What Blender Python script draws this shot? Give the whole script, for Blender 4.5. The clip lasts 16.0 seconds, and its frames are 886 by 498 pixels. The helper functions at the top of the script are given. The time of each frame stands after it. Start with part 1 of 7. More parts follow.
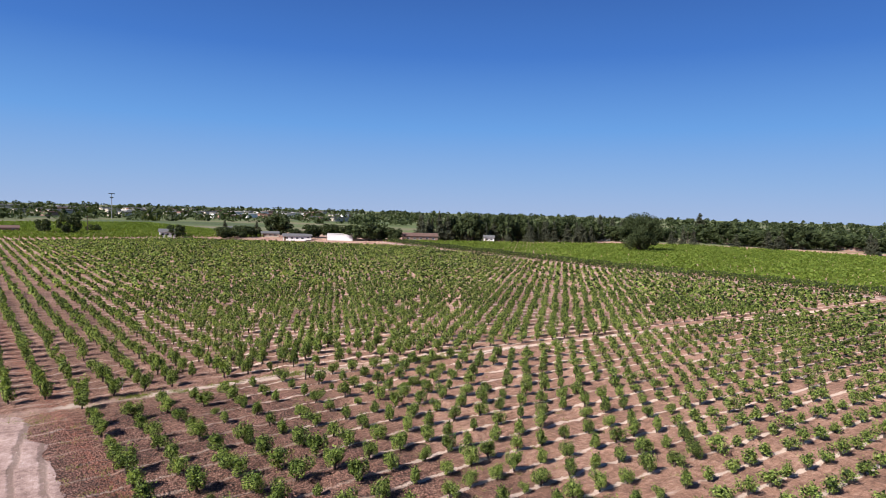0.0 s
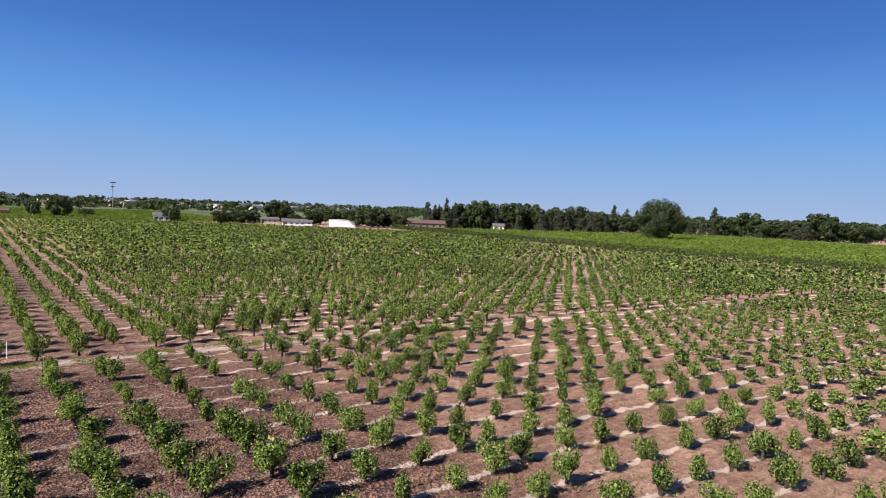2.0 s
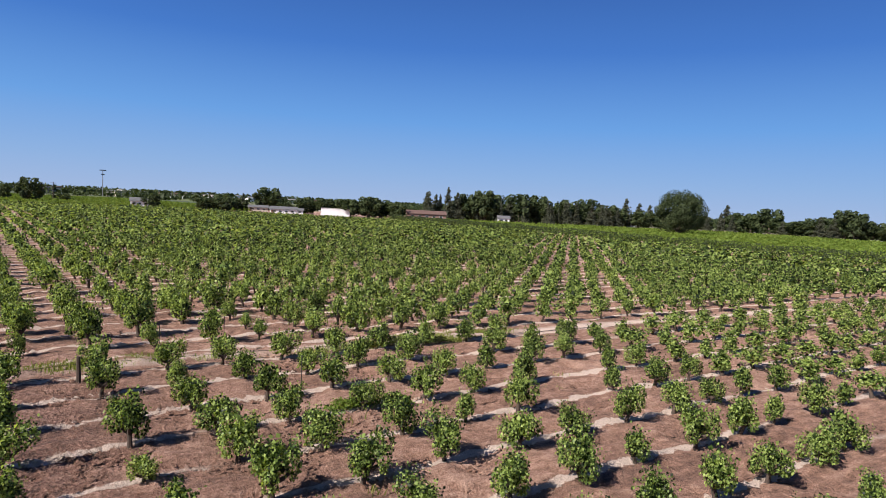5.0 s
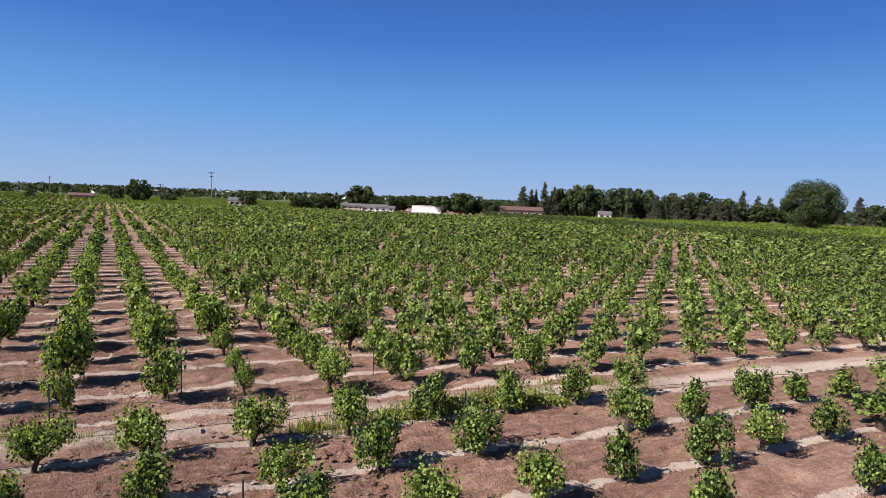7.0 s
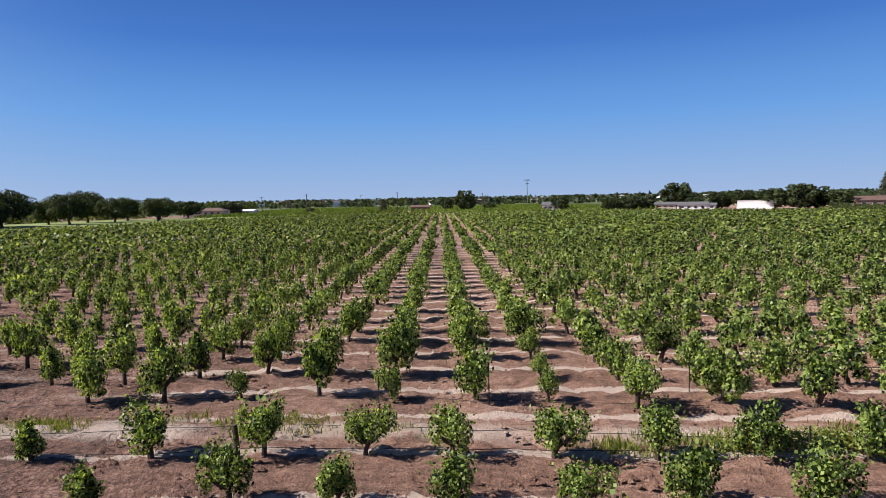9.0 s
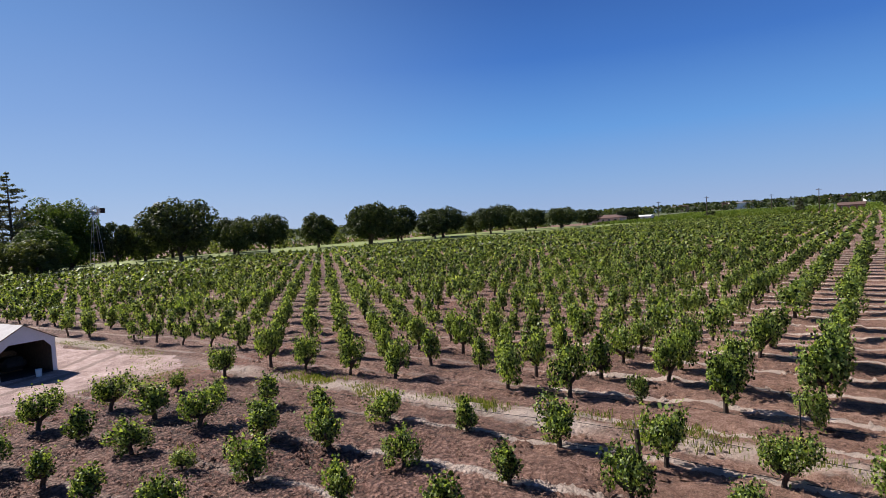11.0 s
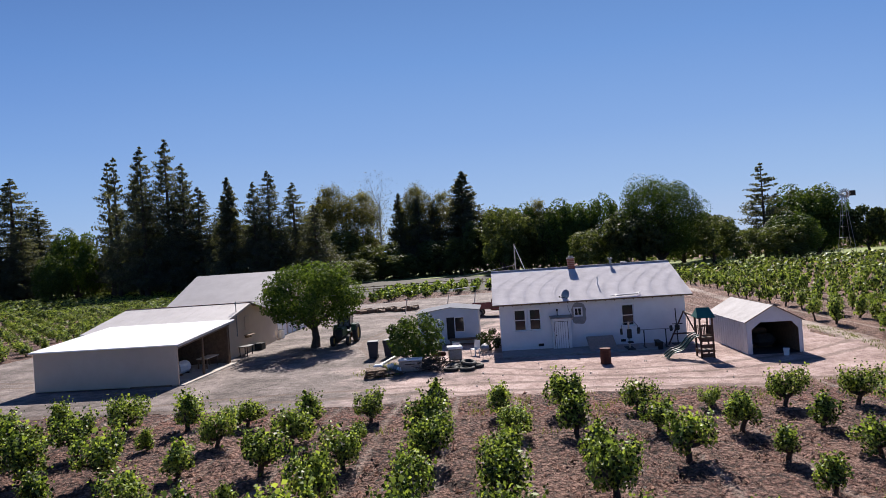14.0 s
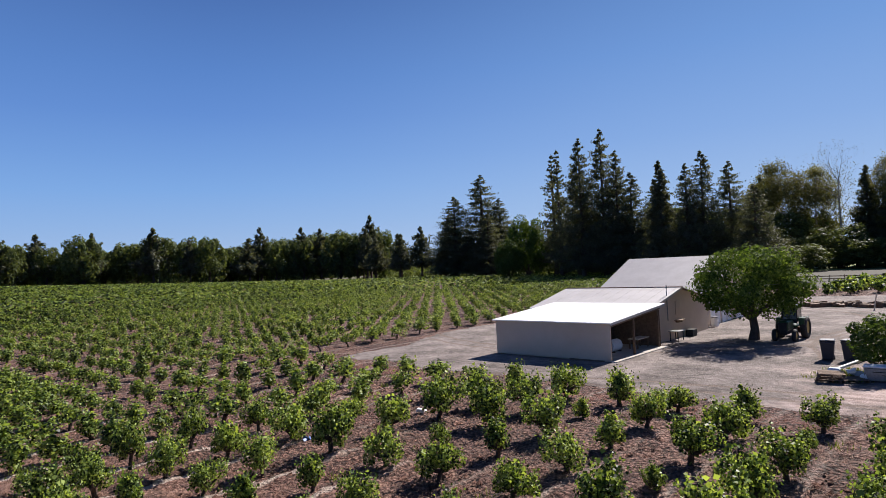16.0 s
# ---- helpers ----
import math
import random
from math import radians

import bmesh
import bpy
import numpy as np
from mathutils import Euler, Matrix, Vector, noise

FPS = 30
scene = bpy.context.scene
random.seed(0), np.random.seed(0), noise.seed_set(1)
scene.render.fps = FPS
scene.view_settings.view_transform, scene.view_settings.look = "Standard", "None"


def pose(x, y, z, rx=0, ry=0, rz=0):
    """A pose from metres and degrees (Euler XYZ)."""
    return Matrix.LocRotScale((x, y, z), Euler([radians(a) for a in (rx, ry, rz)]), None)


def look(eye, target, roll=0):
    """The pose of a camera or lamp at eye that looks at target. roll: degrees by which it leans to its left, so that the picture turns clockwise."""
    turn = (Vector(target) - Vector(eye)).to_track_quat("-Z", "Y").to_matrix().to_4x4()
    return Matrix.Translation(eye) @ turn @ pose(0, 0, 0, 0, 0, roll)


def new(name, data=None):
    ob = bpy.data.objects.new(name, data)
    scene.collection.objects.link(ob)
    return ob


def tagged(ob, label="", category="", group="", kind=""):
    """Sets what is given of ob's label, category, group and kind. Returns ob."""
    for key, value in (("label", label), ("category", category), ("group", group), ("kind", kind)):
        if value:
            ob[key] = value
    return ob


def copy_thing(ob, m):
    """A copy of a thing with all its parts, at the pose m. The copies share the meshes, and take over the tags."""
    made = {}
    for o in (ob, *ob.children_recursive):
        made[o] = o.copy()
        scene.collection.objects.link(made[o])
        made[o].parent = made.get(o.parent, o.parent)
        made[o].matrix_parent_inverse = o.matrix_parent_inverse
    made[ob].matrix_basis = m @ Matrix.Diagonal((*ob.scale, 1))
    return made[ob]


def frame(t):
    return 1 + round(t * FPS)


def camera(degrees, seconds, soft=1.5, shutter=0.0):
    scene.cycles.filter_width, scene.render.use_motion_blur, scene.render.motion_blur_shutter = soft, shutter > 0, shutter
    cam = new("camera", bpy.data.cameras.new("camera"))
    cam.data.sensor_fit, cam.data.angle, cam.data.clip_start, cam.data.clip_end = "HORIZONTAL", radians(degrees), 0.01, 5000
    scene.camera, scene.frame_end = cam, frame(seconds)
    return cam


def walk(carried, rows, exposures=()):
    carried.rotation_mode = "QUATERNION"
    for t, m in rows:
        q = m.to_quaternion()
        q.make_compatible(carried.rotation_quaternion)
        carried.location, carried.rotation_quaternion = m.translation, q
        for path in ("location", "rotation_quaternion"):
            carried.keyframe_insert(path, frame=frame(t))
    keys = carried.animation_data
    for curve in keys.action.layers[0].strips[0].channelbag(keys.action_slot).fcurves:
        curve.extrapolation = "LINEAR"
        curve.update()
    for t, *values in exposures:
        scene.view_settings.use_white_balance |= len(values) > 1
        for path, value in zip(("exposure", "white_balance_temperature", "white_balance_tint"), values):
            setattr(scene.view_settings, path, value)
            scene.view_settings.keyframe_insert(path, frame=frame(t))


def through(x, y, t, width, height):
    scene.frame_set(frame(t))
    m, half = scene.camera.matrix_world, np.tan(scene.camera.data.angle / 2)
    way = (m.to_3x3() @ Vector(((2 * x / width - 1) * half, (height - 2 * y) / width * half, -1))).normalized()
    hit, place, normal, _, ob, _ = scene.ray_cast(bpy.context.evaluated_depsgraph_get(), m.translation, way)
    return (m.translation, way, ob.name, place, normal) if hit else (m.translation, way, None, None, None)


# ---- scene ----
cam = camera(71.34, 16.0, soft=0.6)
# seconds, eye, yaw, pitch, lean
FLIGHT = [
    (0, -42.049, 36.531, 18.333, -131.143, -3.512, 1.545),
    (0.5, -38.952, 33.809, 16.153, -131.082, -3.514, 1.725),
    (1, -35.832, 31.069, 14.055, -131.011, -3.597, 1.956),
    (1.5, -32.648, 28.282, 12.526, -130.832, -3.660, 1.989),
    (2, -29.516, 25.500, 11.714, -130.507, -3.720, 2.032),
    (2.5, -26.413, 22.754, 11.583, -130.377, -3.794, 2.165),
    (3, -23.359, 20.038, 11.519, -130.351, -3.876, 2.366),
    (3.5, -20.362, 17.325, 10.882, -130.386, -3.910, 2.615),
    (3.7, -19.150, 16.238, 10.518, -130.379, -3.895, 2.701),
    (5.8, -6.470, 5.111, 6.866, -130.311, -4.004, 2.983),
    (6, -5.294, 4.043, 6.923, -130.150, -4.182, 3.033),
    (6.5, -2.722, 1.885, 6.937, -127.508, -4.319, 2.832),
    (7, -0.906, 0.519, 6.899, -121.544, -4.529, 2.093),
    (7.5, -0.108, -0.043, 6.901, -114.179, -4.733, 1.153),
    (8, 0.071, -0.170, 6.888, -106.848, -4.825, 0.120),
    (8.2, 0.089, -0.181, 6.876, -103.965, -4.821, -0.178),
    (10.3, 0.000, 0.000, 6.852, -72.385, -3.486, -2.657),
    (10.5, 0.000, 0.000, 6.853, -68.339, -3.206, -2.962),
    (11, 0.000, 0.000, 6.853, -57.410, -2.565, -3.558),
    (11.5, 0.000, 0.000, 6.853, -46.003, -1.865, -4.082),
    (12, 0.000, 0.000, 6.853, -35.039, -1.245, -4.354),
    (12.5, 0.000, 0.000, 6.853, -26.535, -0.847, -4.296),
    (13, 0.000, 0.000, 6.853, -16.488, -0.348, -4.258),
    (13.5, 0.000, 0.000, 6.853, -5.785, 0.108, -4.158),
    (14, 0.000, 0.000, 6.853, 4.956, 0.562, -3.988),
    (14.5, 0.000, 0.000, 6.853, 15.785, 0.934, -3.836),
    (15, 0.000, 0.000, 6.853, 26.665, 1.216, -3.620),
    (15.5, 0.000, 0.000, 6.853, 37.245, 1.441, -3.299),
    (16, 0.000, 0.000, 6.853, 43.467, 1.431, -2.902),
]
walk(cam, [(t, pose(x, y, z, 90 + pitch, 0, yaw) @ pose(0, 0, 0, 0, 0, lean)) for t, x, y, z, yaw, pitch, lean in FLIGHT], exposures=[(0, 0.86), (8.2, 0.86), (10.5, 0.82), (11.5, 0.75), (12.2, 0.72), (13.5, 0.84), (16, 0.85)])

# ---- light ----
SUN_EL, SUN_AZ = 40.0, 1.0          # degrees; azimuth clockwise from +y
world = bpy.data.worlds.new("sky")
scene.world = world
world.use_nodes = True
wt = world.node_tree
sky = wt.nodes.new("ShaderNodeTexSky")
sky.sky_type, sky.sun_disc = 'NISHITA', False
sky.sun_elevation, sky.sun_rotation = radians(SUN_EL), radians(SUN_AZ)
sky.air_density, sky.dust_density, sky.ozone_density = 1.0, 0.1, 2.0
# clear deep blue, paling to haze low over the horizon and towards the sun's side
_up = wt.nodes.new("ShaderNodeSeparateXYZ")
wt.links.new(wt.nodes.new("ShaderNodeTexCoord").outputs["Generated"], _up.inputs[0])


def sky_ramp(stops):
    r = wt.nodes.new("ShaderNodeValToRGB")
    e = r.color_ramp.elements
    while len(e) < len(stops):
        e.new(0.5)
    for el, (p, c) in zip(e, stops):
        el.position, el.color = p, (*c, 1)
    wt.links.new(_up.outputs[2], r.inputs[0])
    return r.outputs[0]


def sky_mix(fac, a, b):
    n = wt.nodes.new("ShaderNodeMix")
    n.data_type = 'RGBA'
    wt.links.new(fac, n.inputs[0])
    wt.links.new(a, n.inputs[6])
    wt.links.new(b, n.inputs[7])
    return n.outputs[2]


def sky_step(sock, lo, hi, a, b):
    n = wt.nodes.new("ShaderNodeMapRange")
    n.interpolation_type = 'SMOOTHSTEP'
    for i, v in ((1, lo), (2, hi), (3, a), (4, b)):
        n.inputs[i].default_value = v
    wt.links.new(sock, n.inputs[0])
    return n.outputs[0]


_away = sky_ramp([(0.0, (4.99, 6.79, 10.51)), (0.05, (3.74, 6.21, 10.71)), (0.13, (2.02, 5.04, 10.92)), (0.24, (0.84, 2.76, 8.45)), (0.4, (0.4, 1.31, 4.94)), (0.65, (0.23, 0.7, 2.68))])
_toward = sky_ramp([(0.0, (6.6, 8.32, 11.57)), (0.08, (4.85, 7.18, 11.47)), (0.18, (3.45, 5.84, 10.91)), (0.3, (2.4, 4.75, 10.0)), (0.45, (1.6, 3.42, 7.92)), (0.75, (0.35, 0.94, 3.25))])
_clear = sky_mix(sky_step(_up.outputs[1], 0.35, 1.0, 0.0, 1.0), _away, _toward)
_clear = sky_mix(sky_step(_up.outputs[0], -0.95, -0.3, 0.45, 0.0), _clear, _toward)
wt.links.new(sky_mix(sky_step(_up.outputs[2], 0.45, 0.85, 0.04, 0.15), _clear, sky.outputs[0]), wt.nodes["Background"].inputs[0])
wt.nodes["Background"].inputs[1].default_value = 0.0395
sun = new("sun", bpy.data.lights.new("sun", 'SUN'))
sun.data.energy, sun.data.angle, sun.data.color = 5.0, radians(0.53), (1.0, 0.925, 0.88)
_s = Vector((math.sin(radians(SUN_AZ)) * math.cos(radians(SUN_EL)), math.cos(radians(SUN_AZ)) * math.cos(radians(SUN_EL)), math.sin(radians(SUN_EL))))
sun.matrix_world = look(_s * 100, (0, 0, 0))

# ---- materials ----
def nodes_of(name):
    m = bpy.data.materials.new(name)
    m.use_nodes = True
    t = m.node_tree
    return m, t, t.nodes["Principled BSDF"]


def ramp(t, fac, stops):
    r = t.nodes.new("ShaderNodeValToRGB")
    e = r.color_ramp.elements
    while len(e) < len(stops):
        e.new(0.5)
    for el, (p, c) in zip(e, stops):
        el.position, el.color = p, (*c, 1)
    t.links.new(fac, r.inputs[0])
    return r.outputs[0]


def noise_of(t, scale, detail=4.0, rough=0.6, coord=None):
    n = t.nodes.new("ShaderNodeTexNoise")
    n.inputs["Scale"].default_value, n.inputs["Detail"].default_value, n.inputs["Roughness"].default_value = scale, detail, rough
    if coord is not None:
        t.links.new(coord, n.inputs["Vector"])
    return n.outputs[0]


def mix(t, fac, a, b, how='MIX'):
    n = t.nodes.new("ShaderNodeMix")
    n.data_type, n.blend_type = 'RGBA', how
    for sock, v in ((n.inputs[0], fac), (n.inputs[6], a), (n.inputs[7], b)):
        if isinstance(v, (int, float)):
            sock.default_value = v
        elif isinstance(v, tuple):
            sock.default_value = (*v, 1)
        else:
            t.links.new(v, sock)
    return n.outputs[2]


def calc(t, op, a, b=0.0, c=None):
    n = t.nodes.new("ShaderNodeMath")
    n.operation = op
    for sock, v in zip(n.inputs, (a, b, c)):
        if v is None:
            continue
        if isinstance(v, (int, float)):
            sock.default_value = v
        else:
            t.links.new(v, sock)
    return n.outputs[0]


def bumped(t, p, height, strength, dist):
    b = t.nodes.new("ShaderNodeBump")
    b.inputs["Strength"].default_value, b.inputs["Distance"].default_value = strength, dist
    t.links.new(height, b.inputs["Height"])
    t.links.new(b.outputs[0], p.inputs["Normal"])


def plain(name, a, b, scale=3.0, rough=0.7, metal=0.0, fine=40.0, bump=0.15, dist=0.01, gloss=0.5):
    """A worn surface: two colours mixed by a broad and a fine noise, with fine relief."""
    m, t, p = nodes_of(name)
    co = t.nodes.new("ShaderNodeTexCoord").outputs["Object"]
    n1, n2 = noise_of(t, scale, 5, 0.65, co), noise_of(t, fine, 3, 0.6, co)
    f = calc(t, 'ADD', calc(t, 'MULTIPLY', n1, 0.7), calc(t, 'MULTIPLY', n2, 0.3))
    t.links.new(ramp(t, f, [(0.32, a), (0.68, b)]), p.inputs["Base Color"])
    p.inputs["Roughness"].default_value, p.inputs["Metallic"].default_value = rough, metal
    p.inputs["Specular IOR Level"].default_value = gloss
    if bump:
        bumped(t, p, n2, bump, dist)
    return m


def leafy(name, dark, mid, light, through=0.35, rough=0.55, gloss=0.12, lo=0.12):
    """Leaves: colour varies from leaf to leaf and from plant to plant; some light passes through."""
    m, t, p = nodes_of(name)
    isl = t.nodes.new("ShaderNodeNewGeometry").outputs["Random Per Island"]
    obr = t.nodes.new("ShaderNodeObjectInfo").outputs["Random"]
    co = t.nodes.new("ShaderNodeTexCoord").outputs["Object"]
    n = noise_of(t, 0.09, 3, 0.6, co)
    f = calc(t, 'ADD', calc(t, 'MULTIPLY', isl, 0.6), calc(t, 'ADD', calc(t, 'MULTIPLY', obr, 0.15), calc(t, 'MULTIPLY', n, 0.3)))
    col = ramp(t, f, [(lo, dark), (0.5, mid), (0.92, light)])
    t.links.new(col, p.inputs["Base Color"])
    p.inputs["Roughness"].default_value, p.inputs["Specular IOR Level"].default_value = rough, gloss
    tr = t.nodes.new("ShaderNodeBsdfTranslucent")
    t.links.new(mix(t, 1.0, col, (1.25, 1.18, 0.48), 'MULTIPLY'), tr.inputs[0])
    mx = t.nodes.new("ShaderNodeMixShader")
    mx.inputs[0].default_value = through
    t.links.new(p.outputs[0], mx.inputs[1])
    t.links.new(tr.outputs[0], mx.inputs[2])
    t.links.new(mx.outputs[0], t.nodes["Material Output"].inputs[0])
    return m


P = 2.745                            # planting distance of the vines west of the lane
M_LEAF = leafy("vine_leaf", (0.014, 0.026, 0.008), (0.142, 0.215, 0.050), (0.47, 0.57, 0.17), 0.46, 0.45, 0.22, 0.33)
M_YOUNG = leafy("young_vine_leaf", (0.09, 0.145, 0.022), (0.130, 0.192, 0.032), (0.205, 0.265, 0.05), 0.35)
M_OAK = leafy("oak_leaf", (0.022, 0.034, 0.016), (0.046, 0.064, 0.027), (0.088, 0.112, 0.046), 0.35)
M_WOODS = leafy("mixed_wood_leaf", (0.046, 0.062, 0.028), (0.090, 0.118, 0.048), (0.155, 0.185, 0.075), 0.5)
M_TREE = leafy("tree_leaf", (0.035, 0.07, 0.014), (0.056, 0.094, 0.024), (0.11, 0.155, 0.045), 0.42)
M_MULB = leafy("mulberry_leaf", (0.026, 0.050, 0.012), (0.078, 0.128, 0.028), (0.19, 0.26, 0.065), 0.45, 0.6, 0.06)
M_NEEDLE = leafy("needles", (0.050, 0.058, 0.042), (0.088, 0.098, 0.070), (0.14, 0.15, 0.105), 0.42)
M_PALE = leafy("thin_foliage", (0.06, 0.065, 0.03), (0.12, 0.122, 0.055), (0.21, 0.20, 0.105), 0.5)
M_WEED = leafy("weed", (0.09, 0.13, 0.02), (0.17, 0.21, 0.045), (0.32, 0.30, 0.12), 0.35)
M_STRAW = plain("dry_straw", (0.20, 0.11, 0.08), (0.40, 0.26, 0.19), 9, 0.9, 0, 60, 0.1, 0.003)
M_BARK = plain("bark", (0.035, 0.026, 0.02), (0.10, 0.075, 0.055), 6, 0.9, 0, 60, 0.6, 0.02)
M_TRUNK = plain("vine_bark", (0.03, 0.02, 0.015), (0.085, 0.06, 0.045), 14, 0.95, 0, 90, 0.8, 0.01)
M_GREYBARK = plain("grey_bark", (0.22, 0.20, 0.17), (0.42, 0.39, 0.34), 3, 0.9, 0, 30, 0.3, 0.02)
M_STUCCO = plain("white_stucco", (0.66, 0.66, 0.66), (0.80, 0.80, 0.79), 0.7, 0.9, 0, 55, 0.35, 0.008)
M_WHITE = plain("white_paint", (0.70, 0.70, 0.69), (0.82, 0.82, 0.80), 2, 0.5, 0, 30, 0.08, 0.004)
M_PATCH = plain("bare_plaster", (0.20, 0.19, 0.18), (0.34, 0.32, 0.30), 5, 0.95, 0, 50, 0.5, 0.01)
M_SHINGLE = plain("grey_shingle", (0.46, 0.435, 0.445), (0.61, 0.58, 0.595), 1.1, 0.95, 0, 16, 0.5, 0.012, 0.2)
M_CREAM = plain("cream_siding", (0.52, 0.40, 0.29), (0.62, 0.49, 0.37), 0.6, 0.7, 0, 25, 0.1, 0.005)
M_ROOFWHITE = plain("white_roof_sheet", (0.88, 0.87, 0.85), (0.92, 0.91, 0.89), 0.5, 0.35, 0, 18, 0.05, 0.004)
M_ROOFTIN = plain("weathered_tin", (0.44, 0.41, 0.39), (0.56, 0.53, 0.51), 0.6, 0.5, 0.15, 14, 0.12, 0.006)
M_BRICK = plain("red_brick", (0.20, 0.06, 0.04), (0.34, 0.12, 0.08), 9, 0.9, 0, 40, 0.4, 0.008)
M_DARK = plain("dark_interior", (0.012, 0.012, 0.012), (0.03, 0.028, 0.026), 4, 0.9)
M_WOOD = plain("weathered_wood", (0.10, 0.06, 0.035), (0.22, 0.14, 0.085), 5, 0.85, 0, 45, 0.4, 0.006)
M_PALEWOOD = plain("pale_board", (0.45, 0.38, 0.29), (0.62, 0.55, 0.44), 4, 0.85, 0, 40, 0.3, 0.005)
M_RUST = plain("rusty_steel", (0.05, 0.018, 0.012), (0.12, 0.042, 0.026), 7, 0.85, 0.3, 45, 0.3, 0.004)
M_STEEL = plain("grey_steel", (0.20, 0.20, 0.20), (0.36, 0.36, 0.36), 8, 0.45, 0.8, 50, 0.1, 0.003)
M_BLACK = plain("black_rubber", (0.012, 0.012, 0.012), (0.035, 0.034, 0.032), 9, 0.8, 0, 60, 0.3, 0.004)
M_GREENP = plain("green_plastic", (0.008, 0.035, 0.027), (0.014, 0.055, 0.042), 4, 0.4, 0, 40, 0.05, 0.002)
M_TEAL = plain("green_canvas", (0.010, 0.10, 0.085), (0.018, 0.15, 0.12), 5, 0.7, 0, 50, 0.1, 0.003)
M_TRACTOR = plain("green_enamel", (0.008, 0.04, 0.012), (0.014, 0.065, 0.018), 4, 0.35, 0, 40, 0.03, 0.002)
M_YELLOW = plain("yellow_enamel", (0.30, 0.19, 0.01), (0.42, 0.28, 0.015), 4, 0.4, 0, 40, 0.03, 0.002)
M_BLUEBIN = plain("blue_plastic", (0.010, 0.013, 0.028), (0.018, 0.024, 0.045), 4, 0.5, 0, 40, 0.05, 0.002)
M_BLUESCRAP = plain("blue_plastic_scrap", (0.05, 0.12, 0.40), (0.10, 0.20, 0.55), 4, 0.5)
M_PALEBLUE = plain("pale_blue_siding", (0.52, 0.58, 0.64), (0.62, 0.67, 0.72), 1.5, 0.6, 0, 30, 0.1, 0.004)
M_MAROON = plain("maroon_paint", (0.10, 0.014, 0.016), (0.17, 0.03, 0.03), 3, 0.35, 0.1, 30, 0.03, 0.002)
M_CONC = plain("concrete", (0.34, 0.31, 0.27), (0.50, 0.46, 0.40), 1.4, 0.9, 0, 25, 0.3, 0.006)
M_FELT = plain("grey_roof_felt", (0.15, 0.16, 0.18), (0.24, 0.25, 0.28), 1.5, 0.95, 0, 30, 0.3, 0.006, 0.1)
M_TENTROOF = plain("stained_canopy_roof", (0.40, 0.375, 0.36), (0.60, 0.58, 0.57), 0.9, 0.95, 0, 9, 0.15, 0.01, 0.1)
M_PLAY = plain("dark_stained_wood", (0.05, 0.027, 0.017), (0.12, 0.065, 0.04), 5, 0.8, 0, 45, 0.4, 0.006)
M_TENT = plain("canopy_sheet", (0.56, 0.55, 0.56), (0.70, 0.69, 0.70), 0.9, 0.55, 0, 12, 0.15, 0.01)
M_ROOFRED = plain("brown_roof", (0.08, 0.045, 0.038), (0.15, 0.09, 0.072), 0.6, 0.9, 0, 8, 0.2, 0.02)
M_ROOFGREY = plain("grey_roof", (0.07, 0.07, 0.075), (0.14, 0.14, 0.145), 0.6, 0.9, 0, 8, 0.2, 0.02)
M_PINK = plain("pinkish_stucco", (0.22, 0.13, 0.10), (0.30, 0.19, 0.15), 0.6, 0.9, 0, 12, 0.2, 0.01)
M_TAN = plain("tan_wall", (0.42, 0.36, 0.29), (0.58, 0.51, 0.42), 0.4, 0.9, 0, 10, 0.1, 0.01)
M_SCRUB = plain("dry_scrub_shade", (0.022, 0.020, 0.013), (0.065, 0.055, 0.036), 0.35, 0.95, 0, 5, 0.5, 0.05)
M_GRASS = plain("lawn", (0.12, 0.17, 0.035), (0.24, 0.27, 0.08), 0.25, 0.95, 0, 6, 0.4, 0.03)
m_glass, _t, _p = nodes_of("window_glass")
_p.inputs["Base Color"].default_value = (0.02, 0.025, 0.03, 1)
_p.inputs["Roughness"].default_value, _p.inputs["IOR"].default_value = 0.06, 1.5
_n = noise_of(_t, 1.3, 2, 0.5, _t.nodes.new("ShaderNodeTexCoord").outputs["Object"])
bumped(_t, _p, _n, 0.05, 0.01)
M_GLASS = m_glass


